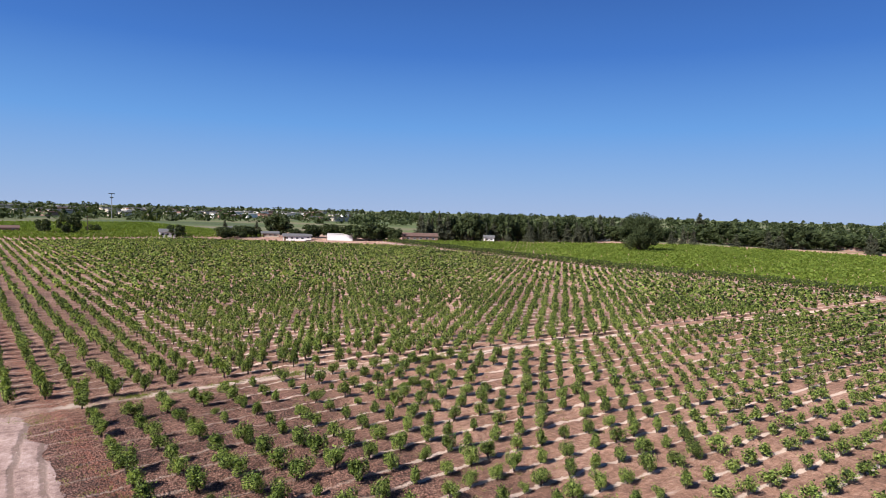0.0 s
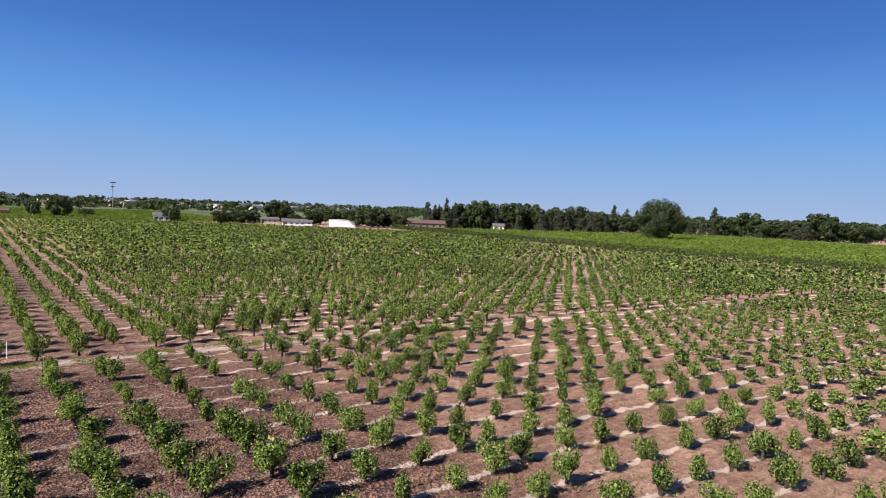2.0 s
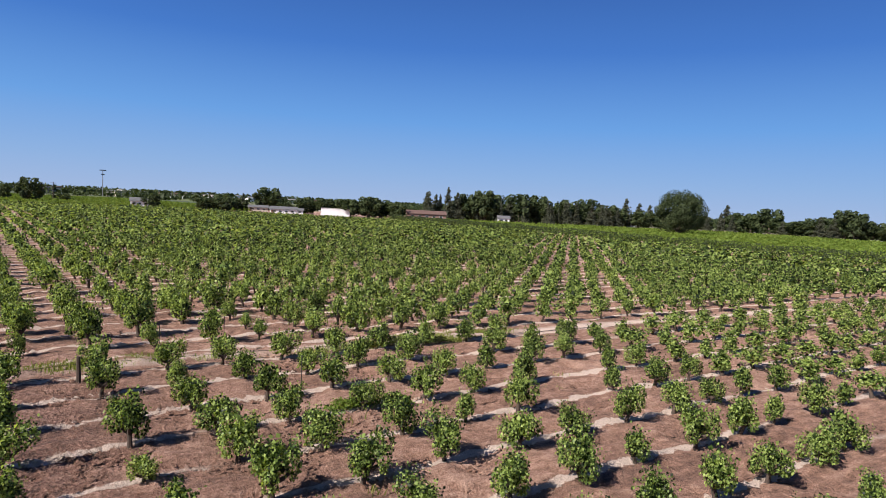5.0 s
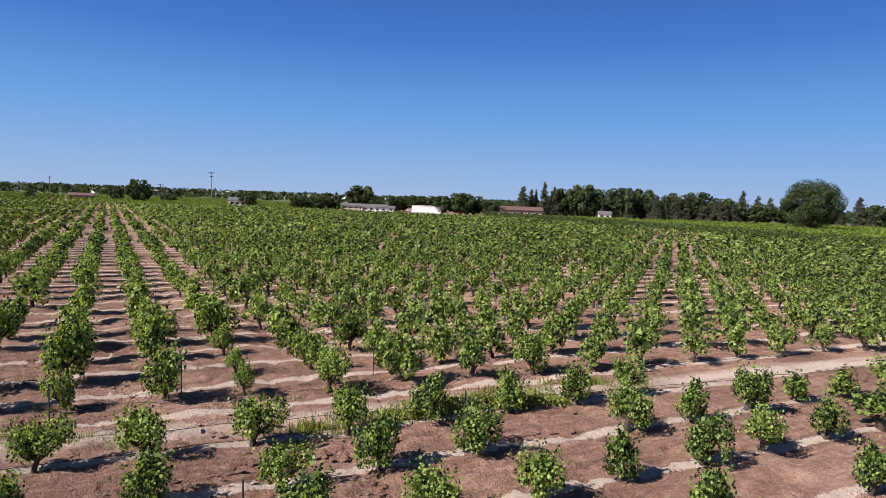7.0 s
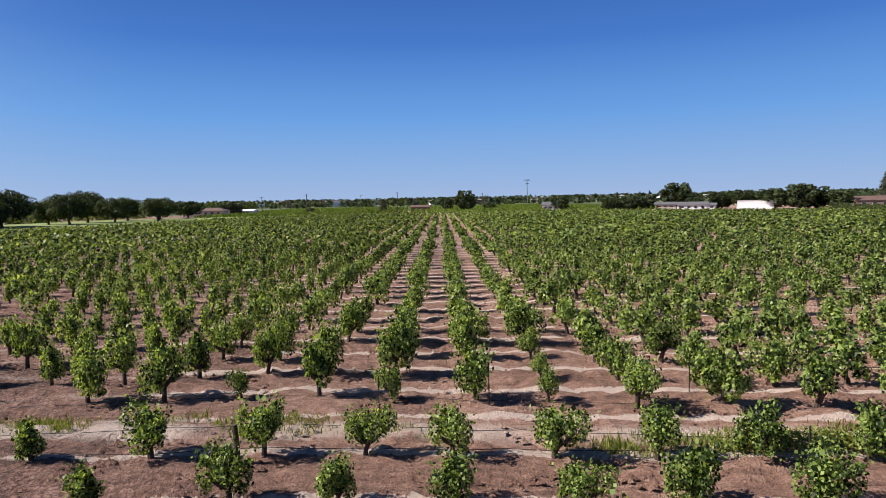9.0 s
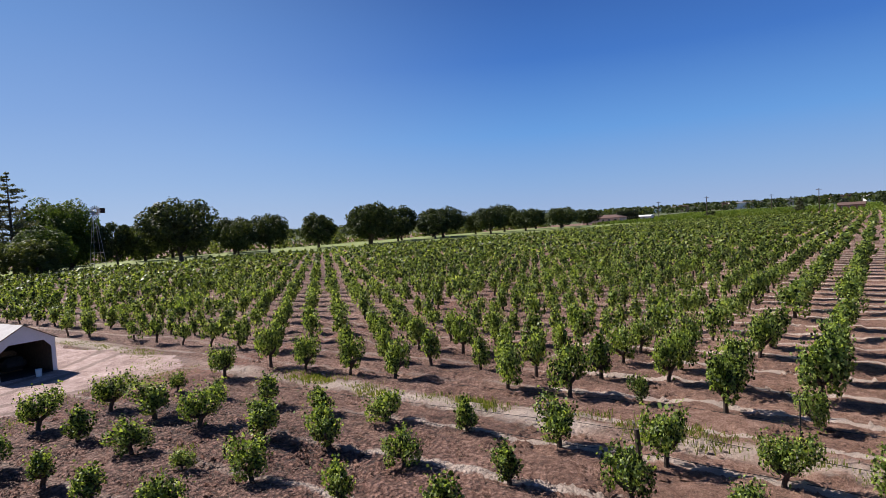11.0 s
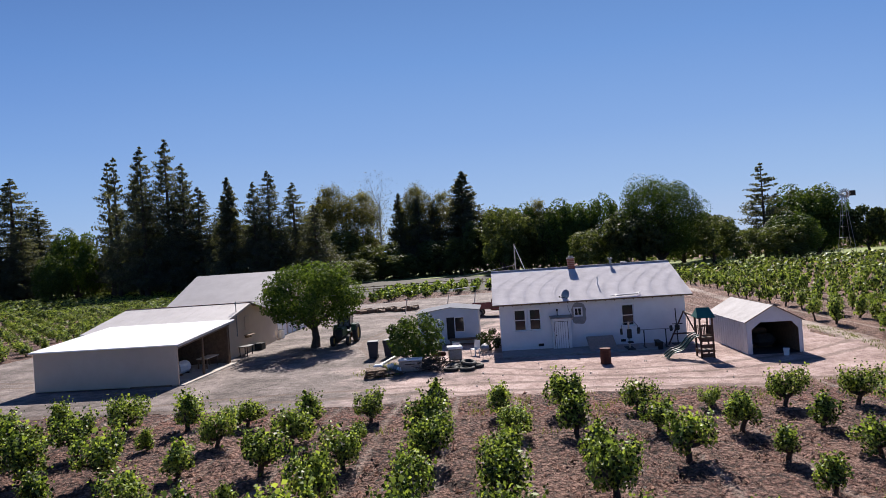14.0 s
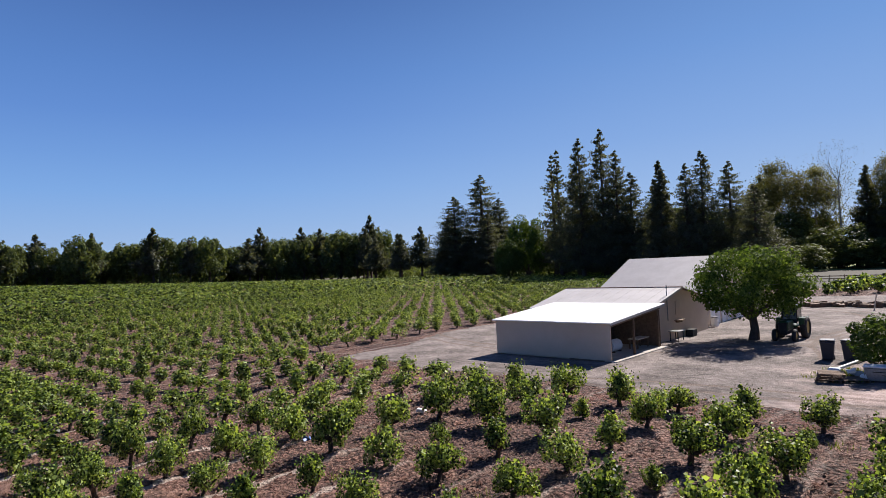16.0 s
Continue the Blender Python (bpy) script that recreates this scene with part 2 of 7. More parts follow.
def soil_material():
    m, t, p = nodes_of("vineyard_soil")
    co = t.nodes.new("ShaderNodeTexCoord").outputs["Object"]
    sep = t.nodes.new("ShaderNodeSeparateXYZ")
    t.links.new(co, sep.inputs[0])
    X, Y = sep.outputs[0], sep.outputs[1]
    broad, clod, fine = noise_of(t, 0.16, 4, 0.6, co), noise_of(t, 2.6, 6, 0.75, co), noise_of(t, 14, 5, 0.8, co)
    bend = calc(t, 'MULTIPLY', calc(t, 'MINIMUM', calc(t, 'SUBTRACT', Y, 4.0), 0.0), 0.12)
    along = t.nodes.new("ShaderNodeCombineXYZ")
    t.links.new(calc(t, 'MULTIPLY', calc(t, 'SUBTRACT', X, bend), 3.2), along.inputs[0])
    t.links.new(calc(t, 'MULTIPLY', Y, 0.4), along.inputs[1])
    furrow = noise_of(t, 1.0, 5, 0.7, along.outputs[0])
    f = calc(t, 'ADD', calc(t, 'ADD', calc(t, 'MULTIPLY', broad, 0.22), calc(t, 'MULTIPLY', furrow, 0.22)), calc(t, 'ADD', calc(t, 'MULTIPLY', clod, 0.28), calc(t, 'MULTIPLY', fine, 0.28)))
    # the freshly tilled part beside the yard: redder and crumbly, with clod shade put into its darker colour and into
    # the gaps between lumps
    til_shade = calc(t, 'MULTIPLY', calc(t, 'MINIMUM', calc(t, 'MAXIMUM', calc(t, 'DIVIDE', calc(t, 'ADD', calc(t, 'SUBTRACT', Y, 4.0), calc(t, 'MULTIPLY', clod, 4.0)), 9.0), 0.0), 1.0),
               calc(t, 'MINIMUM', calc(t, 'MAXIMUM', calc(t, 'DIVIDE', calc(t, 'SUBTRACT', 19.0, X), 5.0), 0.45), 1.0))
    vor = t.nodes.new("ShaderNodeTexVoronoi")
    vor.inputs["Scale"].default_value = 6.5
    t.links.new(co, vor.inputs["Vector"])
    lump = calc(t, 'MULTIPLY', calc(t, 'SUBTRACT', 0.42, vor.outputs["Distance"]), til_shade)
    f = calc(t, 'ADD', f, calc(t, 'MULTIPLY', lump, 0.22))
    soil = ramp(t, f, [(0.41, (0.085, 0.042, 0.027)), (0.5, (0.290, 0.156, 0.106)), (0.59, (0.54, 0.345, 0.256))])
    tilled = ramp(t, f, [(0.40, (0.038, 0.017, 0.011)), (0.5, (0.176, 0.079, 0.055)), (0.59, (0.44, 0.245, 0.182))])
    soil = mix(t, til_shade, soil, tilled)
    # redder subsoil turned up along the yard
    red = calc(t, 'SUBTRACT', 1.0, calc(t, 'ABSOLUTE', calc(t, 'DIVIDE', calc(t, 'SUBTRACT', Y, calc(t, 'ADD', 25.0, calc(t, 'MULTIPLY', broad, 3.5))), 1.6)))
    red = calc(t, 'MULTIPLY', calc(t, 'MAXIMUM', red, 0.0), calc(t, 'MULTIPLY', calc(t, 'MAXIMUM', calc(t, 'SUBTRACT', clod, 0.44), 0.0), 5.0))
    soil = mix(t, calc(t, 'MINIMUM', red, 0.8), soil, (0.30, 0.10, 0.06))
    # smooth pale strips of packed soil beside each column of vines
    u = calc(t, 'DIVIDE', calc(t, 'ADD', calc(t, 'SUBTRACT', X, bend), calc(t, 'MULTIPLY', broad, 0.3)), P)
    saw = calc(t, 'ABSOLUTE', calc(t, 'SUBTRACT', calc(t, 'FRACT', u), 0.21))
    strip = calc(t, 'SUBTRACT', 0.20, calc(t, 'ADD', saw, calc(t, 'MULTIPLY', clod, 0.24)))
    strip = calc(t, 'MULTIPLY', calc(t, 'MAXIMUM', strip, 0.0), 48.0)
    patch = calc(t, 'MULTIPLY', calc(t, 'MAXIMUM', calc(t, 'SUBTRACT', noise_of(t, 0.07, 3, 0.5, co), 0.36), 0.0), 6.0)
    south = calc(t, 'MINIMUM', calc(t, 'MAXIMUM', calc(t, 'DIVIDE', calc(t, 'SUBTRACT', 14.0, Y), 8.0), 0.12), 1.0)
    strip = calc(t, 'MINIMUM', calc(t, 'MULTIPLY', calc(t, 'MULTIPLY', strip, south), calc(t, 'MINIMUM', patch, 1.0)), 0.85)
    # the lane between the two blocks
    drift = calc(t, 'ADD', calc(t, 'MULTIPLY', calc(t, 'MAXIMUM', Y, 0.0), 0.09), calc(t, 'MULTIPLY', calc(t, 'MINIMUM', Y, 0.0), 0.155))
    lane = calc(t, 'ABSOLUTE', calc(t, 'SUBTRACT', calc(t, 'SUBTRACT', X, drift), 18.0))
    lane = calc(t, 'SUBTRACT', 1.5, calc(t, 'ADD', lane, calc(t, 'MULTIPLY', clod, 1.3)))
    worn = calc(t, 'MINIMUM', calc(t, 'MAXIMUM', calc(t, 'MULTIPLY', calc(t, 'SUBTRACT', noise_of(t, 0.11, 3, 0.6, co), 0.36), 6.0), 0.25), 1.0)
    lane = calc(t, 'MULTIPLY', calc(t, 'MINIMUM', calc(t, 'MAXIMUM', calc(t, 'MULTIPLY', lane, 1.6), 0.0), 0.9), worn)
    pale = ramp(t, fine, [(0.3, (0.52, 0.41, 0.33)), (0.7, (0.80, 0.66, 0.56))])
    c = mix(t, strip, soil, pale)
    c = mix(t, lane, c, pale)
    # dry straw and weeds in patches
    straw = calc(t, 'MULTIPLY', calc(t, 'MAXIMUM', calc(t, 'SUBTRACT', noise_of(t, 55, 2, 0.9, co), 0.61), 0.0), 5.0)
    c = mix(t, straw, c, (0.50, 0.42, 0.28))
    # far off: fields of other crops
    r = calc(t, 'SQRT', calc(t, 'ADD', calc(t, 'MULTIPLY', X, X), calc(t, 'MULTIPLY', Y, Y)))
    far = calc(t, 'MINIMUM', calc(t, 'MAXIMUM', calc(t, 'DIVIDE', calc(t, 'SUBTRACT', r, 392), 22), 0.0), 1.0)
    fields = ramp(t, noise_of(t, 0.006, 3, 0.5, co), [(0.35, (0.045, 0.065, 0.022)), (0.5, (0.08, 0.11, 0.03)), (0.62, (0.15, 0.135, 0.08))])
    c = mix(t, far, c, fields)
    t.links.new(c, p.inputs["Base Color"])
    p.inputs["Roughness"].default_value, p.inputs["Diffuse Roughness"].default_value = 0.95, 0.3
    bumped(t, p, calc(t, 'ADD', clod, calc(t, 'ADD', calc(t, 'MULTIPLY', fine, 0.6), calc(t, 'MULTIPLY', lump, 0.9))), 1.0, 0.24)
    return m


def yard_material():
    m, t, p = nodes_of("packed_dirt")
    co = t.nodes.new("ShaderNodeTexCoord").outputs["Object"]
    sep = t.nodes.new("ShaderNodeSeparateXYZ")
    t.links.new(co, sep.inputs[0])
    broad, mid, fine = noise_of(t, 0.3, 6, 0.65, co), noise_of(t, 2.2, 8, 0.75, co), noise_of(t, 26, 4, 0.8, co)
    f = calc(t, 'ADD', calc(t, 'MULTIPLY', broad, 0.45), calc(t, 'ADD', calc(t, 'MULTIPLY', mid, 0.35), calc(t, 'MULTIPLY', fine, 0.2)))
    tan = ramp(t, f, [(0.41, (0.17, 0.105, 0.088)), (0.5, (0.355, 0.248, 0.216)), (0.59, (0.53, 0.405, 0.365))])
    grey = ramp(t, f, [(0.42, (0.07, 0.055, 0.046)), (0.5, (0.165, 0.134, 0.120)), (0.58, (0.28, 0.232, 0.21))])
    g = calc(t, 'ADD', calc(t, 'MULTIPLY', sep.outputs[0], 0.12), calc(t, 'MULTIPLY', broad, 3.0))
    g = calc(t, 'MINIMUM', calc(t, 'MAXIMUM', calc(t, 'SUBTRACT', calc(t, 'SUBTRACT', g, 0.4), calc(t, 'MULTIPLY', calc(t, 'MAXIMUM', calc(t, 'SUBTRACT', sep.outputs[1], 50.0), 0.0), 0.05)), 0.0), 1.0)
    c = mix(t, g, grey, tan)
    # wheel tracks sweep past the house in wide arcs
    rut = None
    for cx, cy, r0, wide in ((-4.0, -46.0, 78.2, 1.7), (-30.0, 60.0, 22.0, 1.7), (8.0, 52.0, 19.5, 1.6)):
        dx, dy = calc(t, 'SUBTRACT', sep.outputs[0], cx), calc(t, 'SUBTRACT', sep.outputs[1], cy)
        r = calc(t, 'SQRT', calc(t, 'ADD', calc(t, 'MULTIPLY', dx, dx), calc(t, 'MULTIPLY', dy, dy)))
        r = calc(t, 'ADD', r, calc(t, 'MULTIPLY', broad, 1.6))
        e = calc(t, 'ABSOLUTE', calc(t, 'SUBTRACT', calc(t, 'ABSOLUTE', calc(t, 'SUBTRACT', r, r0)), wide * 0.5))
        e = calc(t, 'MAXIMUM', calc(t, 'SUBTRACT', 1.0, calc(t, 'DIVIDE', e, 0.30)), 0.0)
        rut = e if rut is None else calc(t, 'MAXIMUM', rut, e)
    rut = calc(t, 'MULTIPLY', calc(t, 'MINIMUM', calc(t, 'MULTIPLY', rut, 2.0), 1.0), calc(t, 'MINIMUM', calc(t, 'MULTIPLY', calc(t, 'MAXIMUM', calc(t, 'SUBTRACT', mid, 0.38), 0.0), 5.5), 0.7))
    c = mix(t, rut, c, (0.14, 0.095, 0.07))
    t.links.new(c, p.inputs["Base Color"])
    p.inputs["Roughness"].default_value = 0.95
    bumped(t, p, calc(t, 'ADD', mid, calc(t, 'ADD', calc(t, 'MULTIPLY', fine, 0.4), calc(t, 'MULTIPLY', rut, -0.5))), 1.0, 0.09)
    return m


M_SOIL, M_YARD = soil_material(), yard_material()

# ---- building blocks ----
class Build:
    """Collects corners and faces of one mesh."""

    def __init__(self):
        self.v, self.f = [], []

    def face(self, *pts):
        k = len(self.v)
        self.v += [tuple(p) for p in pts]
        self.f.append(tuple(range(k, k + len(pts))))
        return self

    def box(self, c, s, bev=0.0, rot=None):
        """A box about c of size s, with chamfered edges, turned by rot (degrees about x, y, z)."""
        x, y, z = (0.5 * a for a in s)
        b = min(bev, 0.45 * min(s))
        pts, faces = [], []
        if b <= 0:
            pts = [(i * x, j * y, k * z) for k in (-1, 1) for j in (-1, 1) for i in (-1, 1)]
            faces = [(0, 2, 3, 1), (4, 5, 7, 6), (0, 1, 5, 4), (2, 6, 7, 3), (0, 4, 6, 2), (1, 3, 7, 5)]
        else:
            idx = {}
            for i in (-1, 1):
                for j in (-1, 1):
                    for k in (-1, 1):
                        for a in range(3):
                            q = [i * (x - b), j * (y - b), k * (z - b)]
                            q[a] = (i * x, j * y, k * z)[a]
                            idx[i, j, k, a] = len(pts)
                            pts.append(tuple(q))
            for a in range(3):
                o1, o2 = (a + 1) % 3, (a + 2) % 3
                for s_ in (-1, 1):
                    ring = []
                    for p1, p2 in ((-1, -1), (1, -1), (1, 1), (-1, 1)):
                        q = [0, 0, 0]
                        q[a], q[o1], q[o2] = s_, p1, p2
                        ring.append(idx[(*q, a)])
                    faces.append(tuple(ring if s_ > 0 else ring[::-1]))
            for a in range(3):
                o1, o2 = (a + 1) % 3, (a + 2) % 3
                for p1 in (-1, 1):
                    for p2 in (-1, 1):
                        q0, q1 = [0, 0, 0], [0, 0, 0]
                        q0[a], q0[o1], q0[o2] = -1, p1, p2
                        q1[a], q1[o1], q1[o2] = 1, p1, p2
                        r = (idx[(*q0, o1)], idx[(*q1, o1)], idx[(*q1, o2)], idx[(*q0, o2)])
                        faces.append(r if p1 * p2 < 0 else r[::-1])
            for i in (-1, 1):
                for j in (-1, 1):
                    for k in (-1, 1):
                        r = tuple(idx[i, j, k, a] for a in range(3))
                        faces.append(r if i * j * k > 0 else r[::-1])
        n = len(self.v)
        m = Euler([radians(a) for a in rot]).to_matrix() if rot else None
        for p in pts:
            q = m @ Vector(p) if m else p
            self.v.append((q[0] + c[0], q[1] + c[1], q[2] + c[2]))
        self.f += [tuple(i + n for i in f) for f in faces]
        return self

    def tube(self, pts, radii, n=8, caps=True):
        """A round, tapered tube along a line of points."""
        pts = [Vector(p) for p in pts]
        base = len(self.v)
        for i, p in enumerate(pts):
            d = (pts[min(i + 1, len(pts) - 1)] - pts[max(i - 1, 0)]).normalized()
            a = d.cross(Vector((0, 0, 1)) if abs(d.z) < 0.9 else Vector((1, 0, 0))).normalized()
            b = d.cross(a)
            r = radii[i] if hasattr(radii, "__len__") else radii
            for k in range(n):
                w = 2 * math.pi * k / n
                self.v.append(tuple(p + (a * math.cos(w) + b * math.sin(w)) * r))
        for i in range(len(pts) - 1):
            for k in range(n):
                k2 = (k + 1) % n
                self.f.append((base + i * n + k, base + i * n + k2, base + (i + 1) * n + k2, base + (i + 1) * n + k))
        if caps:
            self.f.append(tuple(base + k for k in range(n))[::-1])
            e = base + (len(pts) - 1) * n
            self.f.append(tuple(e + k for k in range(n)))
        return self

    def ring(self, c, axis, rad, tub, n=20, m=8):
        """A torus, such as a tyre."""
        ax = Vector(axis).normalized()
        a = ax.cross(Vector((0, 0, 1)) if abs(ax.z) < 0.9 else Vector((1, 0, 0))).normalized()
        b = ax.cross(a)
        base = len(self.v)
        tb = tub if hasattr(tub, "__len__") else (tub, tub)
        for i in range(n):
            w = 2 * math.pi * i / n
            o = a * math.cos(w) + b * math.sin(w)
            for j in range(m):
                q = 2 * math.pi * j / m
                self.v.append(tuple(Vector(c) + o * (rad + tb[0] * math.cos(q)) + ax * tb[1] * math.sin(q)))
        for i in range(n):
            for j in range(m):
                i2, j2 = (i + 1) % n, (j + 1) % m
                self.f.append((base + i * m + j, base + i2 * m + j, base + i2 * m + j2, base + i * m + j2))
        return self

    def mesh(self, name):
        me = bpy.data.meshes.new(name)
        me.from_pydata(self.v, [], self.f)
        me.update()
        return me


def part(name, shape, material, parent=None, label=""):
    """Links one mesh object under a thing or a part."""
    me = shape.mesh(name) if isinstance(shape, Build) else shape
    if not me.materials:
        me.materials.append(material)
    ob = new(name, me)
    ob.parent = parent
    return tagged(ob, label)


def thing(name, label, category, group="", kind="", at=None):
    ob = new(name)
    ob.empty_display_size = 0.3
    if at is not None:
        ob.matrix_basis = at
    return tagged(ob, label, category, group, kind)


def mesh_of(name, verts, quads=None, tris=None, smooth=False):
    """A mesh straight from arrays of corners and of four- or three-cornered faces."""
    me = bpy.data.meshes.new(name)
    verts = np.asarray(verts, np.float32)
    loops, starts, n = [], [], 0
    for arr in (quads, tris):
        if arr is not None and len(arr):
            arr = np.asarray(arr, np.int32)
            loops.append(arr.ravel())
            starts.append(n + np.arange(len(arr), dtype=np.int32) * arr.shape[1])
            n += arr.size
    loops, starts = np.concatenate(loops), np.concatenate(starts)
    me.vertices.add(len(verts))
    me.vertices.foreach_set("co", verts.ravel())
    me.loops.add(len(loops))
    me.loops.foreach_set("vertex_index", loops)
    me.polygons.add(len(starts))
    me.polygons.foreach_set("loop_start", starts)
    if smooth:
        me.polygons.foreach_set("use_smooth", np.ones(len(starts), bool))
    me.update(calc_edges=True)
    me.validate()
    return me


def leaves(rng, pts, size, out=None, spread=1.0, narrow=0.8, three=False):
    """Folded four-cornered (or flat three-cornered) leaves at pts: arrays of corners and faces. out: the way each leaf tends to face."""
    n = len(pts)
    nrm = rng.normal(size=(n, 3)) * spread
    if out is not None:
        nrm += out
    nrm /= np.linalg.norm(nrm, axis=1, keepdims=True) + 1e-9
    t = rng.normal(size=(n, 3))
    t[:, 2] -= 0.4
    t -= nrm * (t * nrm).sum(1, keepdims=True)
    t /= np.linalg.norm(t, axis=1, keepdims=True) + 1e-9
    b = np.cross(nrm, t)
    s = (size * rng.uniform(0.65, 1.3, n))[:, None]
    fold = nrm * s * 0.16
    if three:
        w = 0.62 * narrow
        v = np.stack([pts - t * s * 0.6, pts + b * s * w + t * s * 0.35, pts - b * s * w + t * s * 0.35], 1)
        return v.reshape(-1, 3), np.arange(3 * n).reshape(n, 3)
    v = np.stack([pts - t * s * 0.5, pts + b * s * 0.5 * narrow + fold, pts + t * s * 0.55, pts - b * s * 0.5 * narrow + fold], 1)
    return v.reshape(-1, 3), np.arange(4 * n).reshape(n, 4)


def fuzz(x, y, cell, seed):
    """Smooth random heights, -1 to 1, one value per cell of the given width."""
    r = np.random.default_rng(seed).uniform(-1, 1, (256, 256))
    u, v = x / cell, y / cell
    i, j = np.floor(u).astype(int), np.floor(v).astype(int)
    a, b = u - i, v - j
    a, b = a * a * (3 - 2 * a), b * b * (3 - 2 * b)
    g = lambda p, q: r[p % 256, q % 256]
    return (g(i, j) * (1 - a) + g(i + 1, j) * a) * (1 - b) + (g(i, j + 1) * (1 - a) + g(i + 1, j + 1) * a) * b


def rise(x, y):
    """The lie of the land: level, climbing a little far to the west."""
    w = np.clip((-np.asarray(x, float) - 60) / 300, 0, 1)
    w = w * w * (3 - 2 * w)
    return 6.0 * w * np.clip((215 - np.asarray(y, float)) / 150, 0, 1.15)


# ---- ground ----
YARD = [(-39, 30.2), (-30, 29.6), (-20, 29.3), (-10, 28.9), (-5, 29.2), (-1, 30.2), (4, 29.6), (10, 29.4), (14.3, 29.6), (17.2, 29.2), (19.6, 30.2), (21.2, 34),
        (21, 45), (20, 53), (16, 60), (15, 80), (14, 110), (-3, 103), (-18, 95), (-34, 94), (-36, 80), (-44.5, 62), (-43.4, 52), (-42, 44), (-39.5, 36)]


def spaced(lo, hi, step, reach):
    a = list(np.arange(lo, hi, step))
    s, x = step, hi
    while x < reach:
        a.append(x)
        s *= 1.22
        x += s
    a.append(reach)
    s, x, b = step * 1.22, lo - step, []
    while x > -reach:
        b.append(x)
        s *= 1.22
        x -= s
    return np.array([-reach] + b[::-1] + a)


def inside(px, py, poly):
    r = np.zeros(np.shape(px), bool)
    n = len(poly)
    for k in range(n):
        (x0, y0), (x1, y1) = poly[k], poly[(k + 1) % n]
        if y0 != y1:
            r ^= ((y0 > py) != (y1 > py)) & (px < (x1 - x0) * (py - y0) / (y1 - y0) + x0)
    return r


def border(gx, gy, poly, most):
    """How far each place is from the outline of a polygon."""
    gap = np.full(gx.shape, most)
    for (x0, y0), (x1, y1) in zip(poly, poly[1:] + poly[:1]):
        h = np.clip(((gx - x0) * (x1 - x0) + (gy - y0) * (y1 - y0)) / ((x1 - x0) ** 2 + (y1 - y0) ** 2), 0, 1)
        gap = np.minimum(gap, np.hypot(gx - x0 - h * (x1 - x0), gy - y0 - h * (y1 - y0)))
    return gap


def ground():
    xs, ys = spaced(-36, 30, 0.29, 4600), spaced(-16, 31, 0.29, 4600)
    gx, gy = np.meshgrid(xs, ys)
    z = rise(gx, gy)
    near = np.clip((75 - np.hypot(gx + 8, gy - 8)) / 20, 0, 1)
    keep = 1 - inside(gx, gy, YARD) * 1.0
    near = near * np.clip((border(gx, gy, YARD, 9.0) - 0.9) / 1.2, 0.0, 1)
    rough = 0.11 * fuzz(gx, gy, 0.42, 3) + 0.09 * fuzz(gx, gy, 0.95, 4) + 0.05 * fuzz(gx, gy, 4.3, 5) + 0.02
    z = z + near * keep * rough - (1 - keep) * 0.06
    n, m = gx.shape
    k = np.arange(n * m).reshape(n, m)
    q = np.stack([k[:-1, :-1], k[:-1, 1:], k[1:, 1:], k[1:, :-1]], -1).reshape(-1, 4)
    me = mesh_of("ground", np.stack([gx, gy, z], -1).reshape(-1, 3), q, smooth=True)
    tagged(part("ground", me, M_SOIL), "reddish brown tilled vineyard soil with pale packed strips", "ground", kind="structure")


def outline(poly, step, wob, seed):
    """The border of a polygon, cut into short pieces and made uneven."""
    rng = np.random.default_rng(seed)
    out = []
    for k in range(len(poly)):
        a, b = np.array(poly[k], float), np.array(poly[(k + 1) % len(poly)], float)
        n = max(1, int(np.linalg.norm(b - a) / step))
        for i in range(n):
            out.append(a + (b - a) * i / n)
    p = np.array(out)
    p += np.stack([fuzz(p[:, 0], p[:, 1], 2.3, seed), fuzz(p[:, 0], p[:, 1], 2.3, seed + 1)], 1) * wob
    p += rng.normal(size=p.shape) * wob * 0.12
    return p


def sheet(name, poly, z, material, label, category, step=0.3, wob=0.9, seed=7, edge=0.7):
    p = outline(poly, step, wob, seed)
    nxt, prv = np.roll(p, -1, 0), np.roll(p, 1, 0)
    turn = 1.0 if (p[:, 0] * nxt[:, 1] - nxt[:, 0] * p[:, 1]).sum() > 0 else -1.0
    d = nxt - prv
    d /= np.linalg.norm(d, axis=1, keepdims=True) + 1e-9
    rim = p + np.stack([d[:, 1], -d[:, 0]], 1) * turn * edge
    bm = bmesh.new()
    vs = [bm.verts.new((x, y, z)) for x, y in p]
    low = [bm.verts.new((x, y, z - 0.15)) for x, y in rim]
    bm.faces.new(vs)
    bmesh.ops.triangulate(bm, faces=bm.faces[:])
    for k in range(len(vs)):
        j = (k + 1) % len(vs)
        bm.faces.new((vs[k], vs[j], low[j], low[k]))
    for f in bm.faces:
        f.normal_update()
        if f.normal.z < 0:
            f.normal_flip()
    me = bpy.data.meshes.new(name)
    bm.to_mesh(me)
    bm.free()
    tagged(part(name, me, material), label, category, kind="structure")


ground()


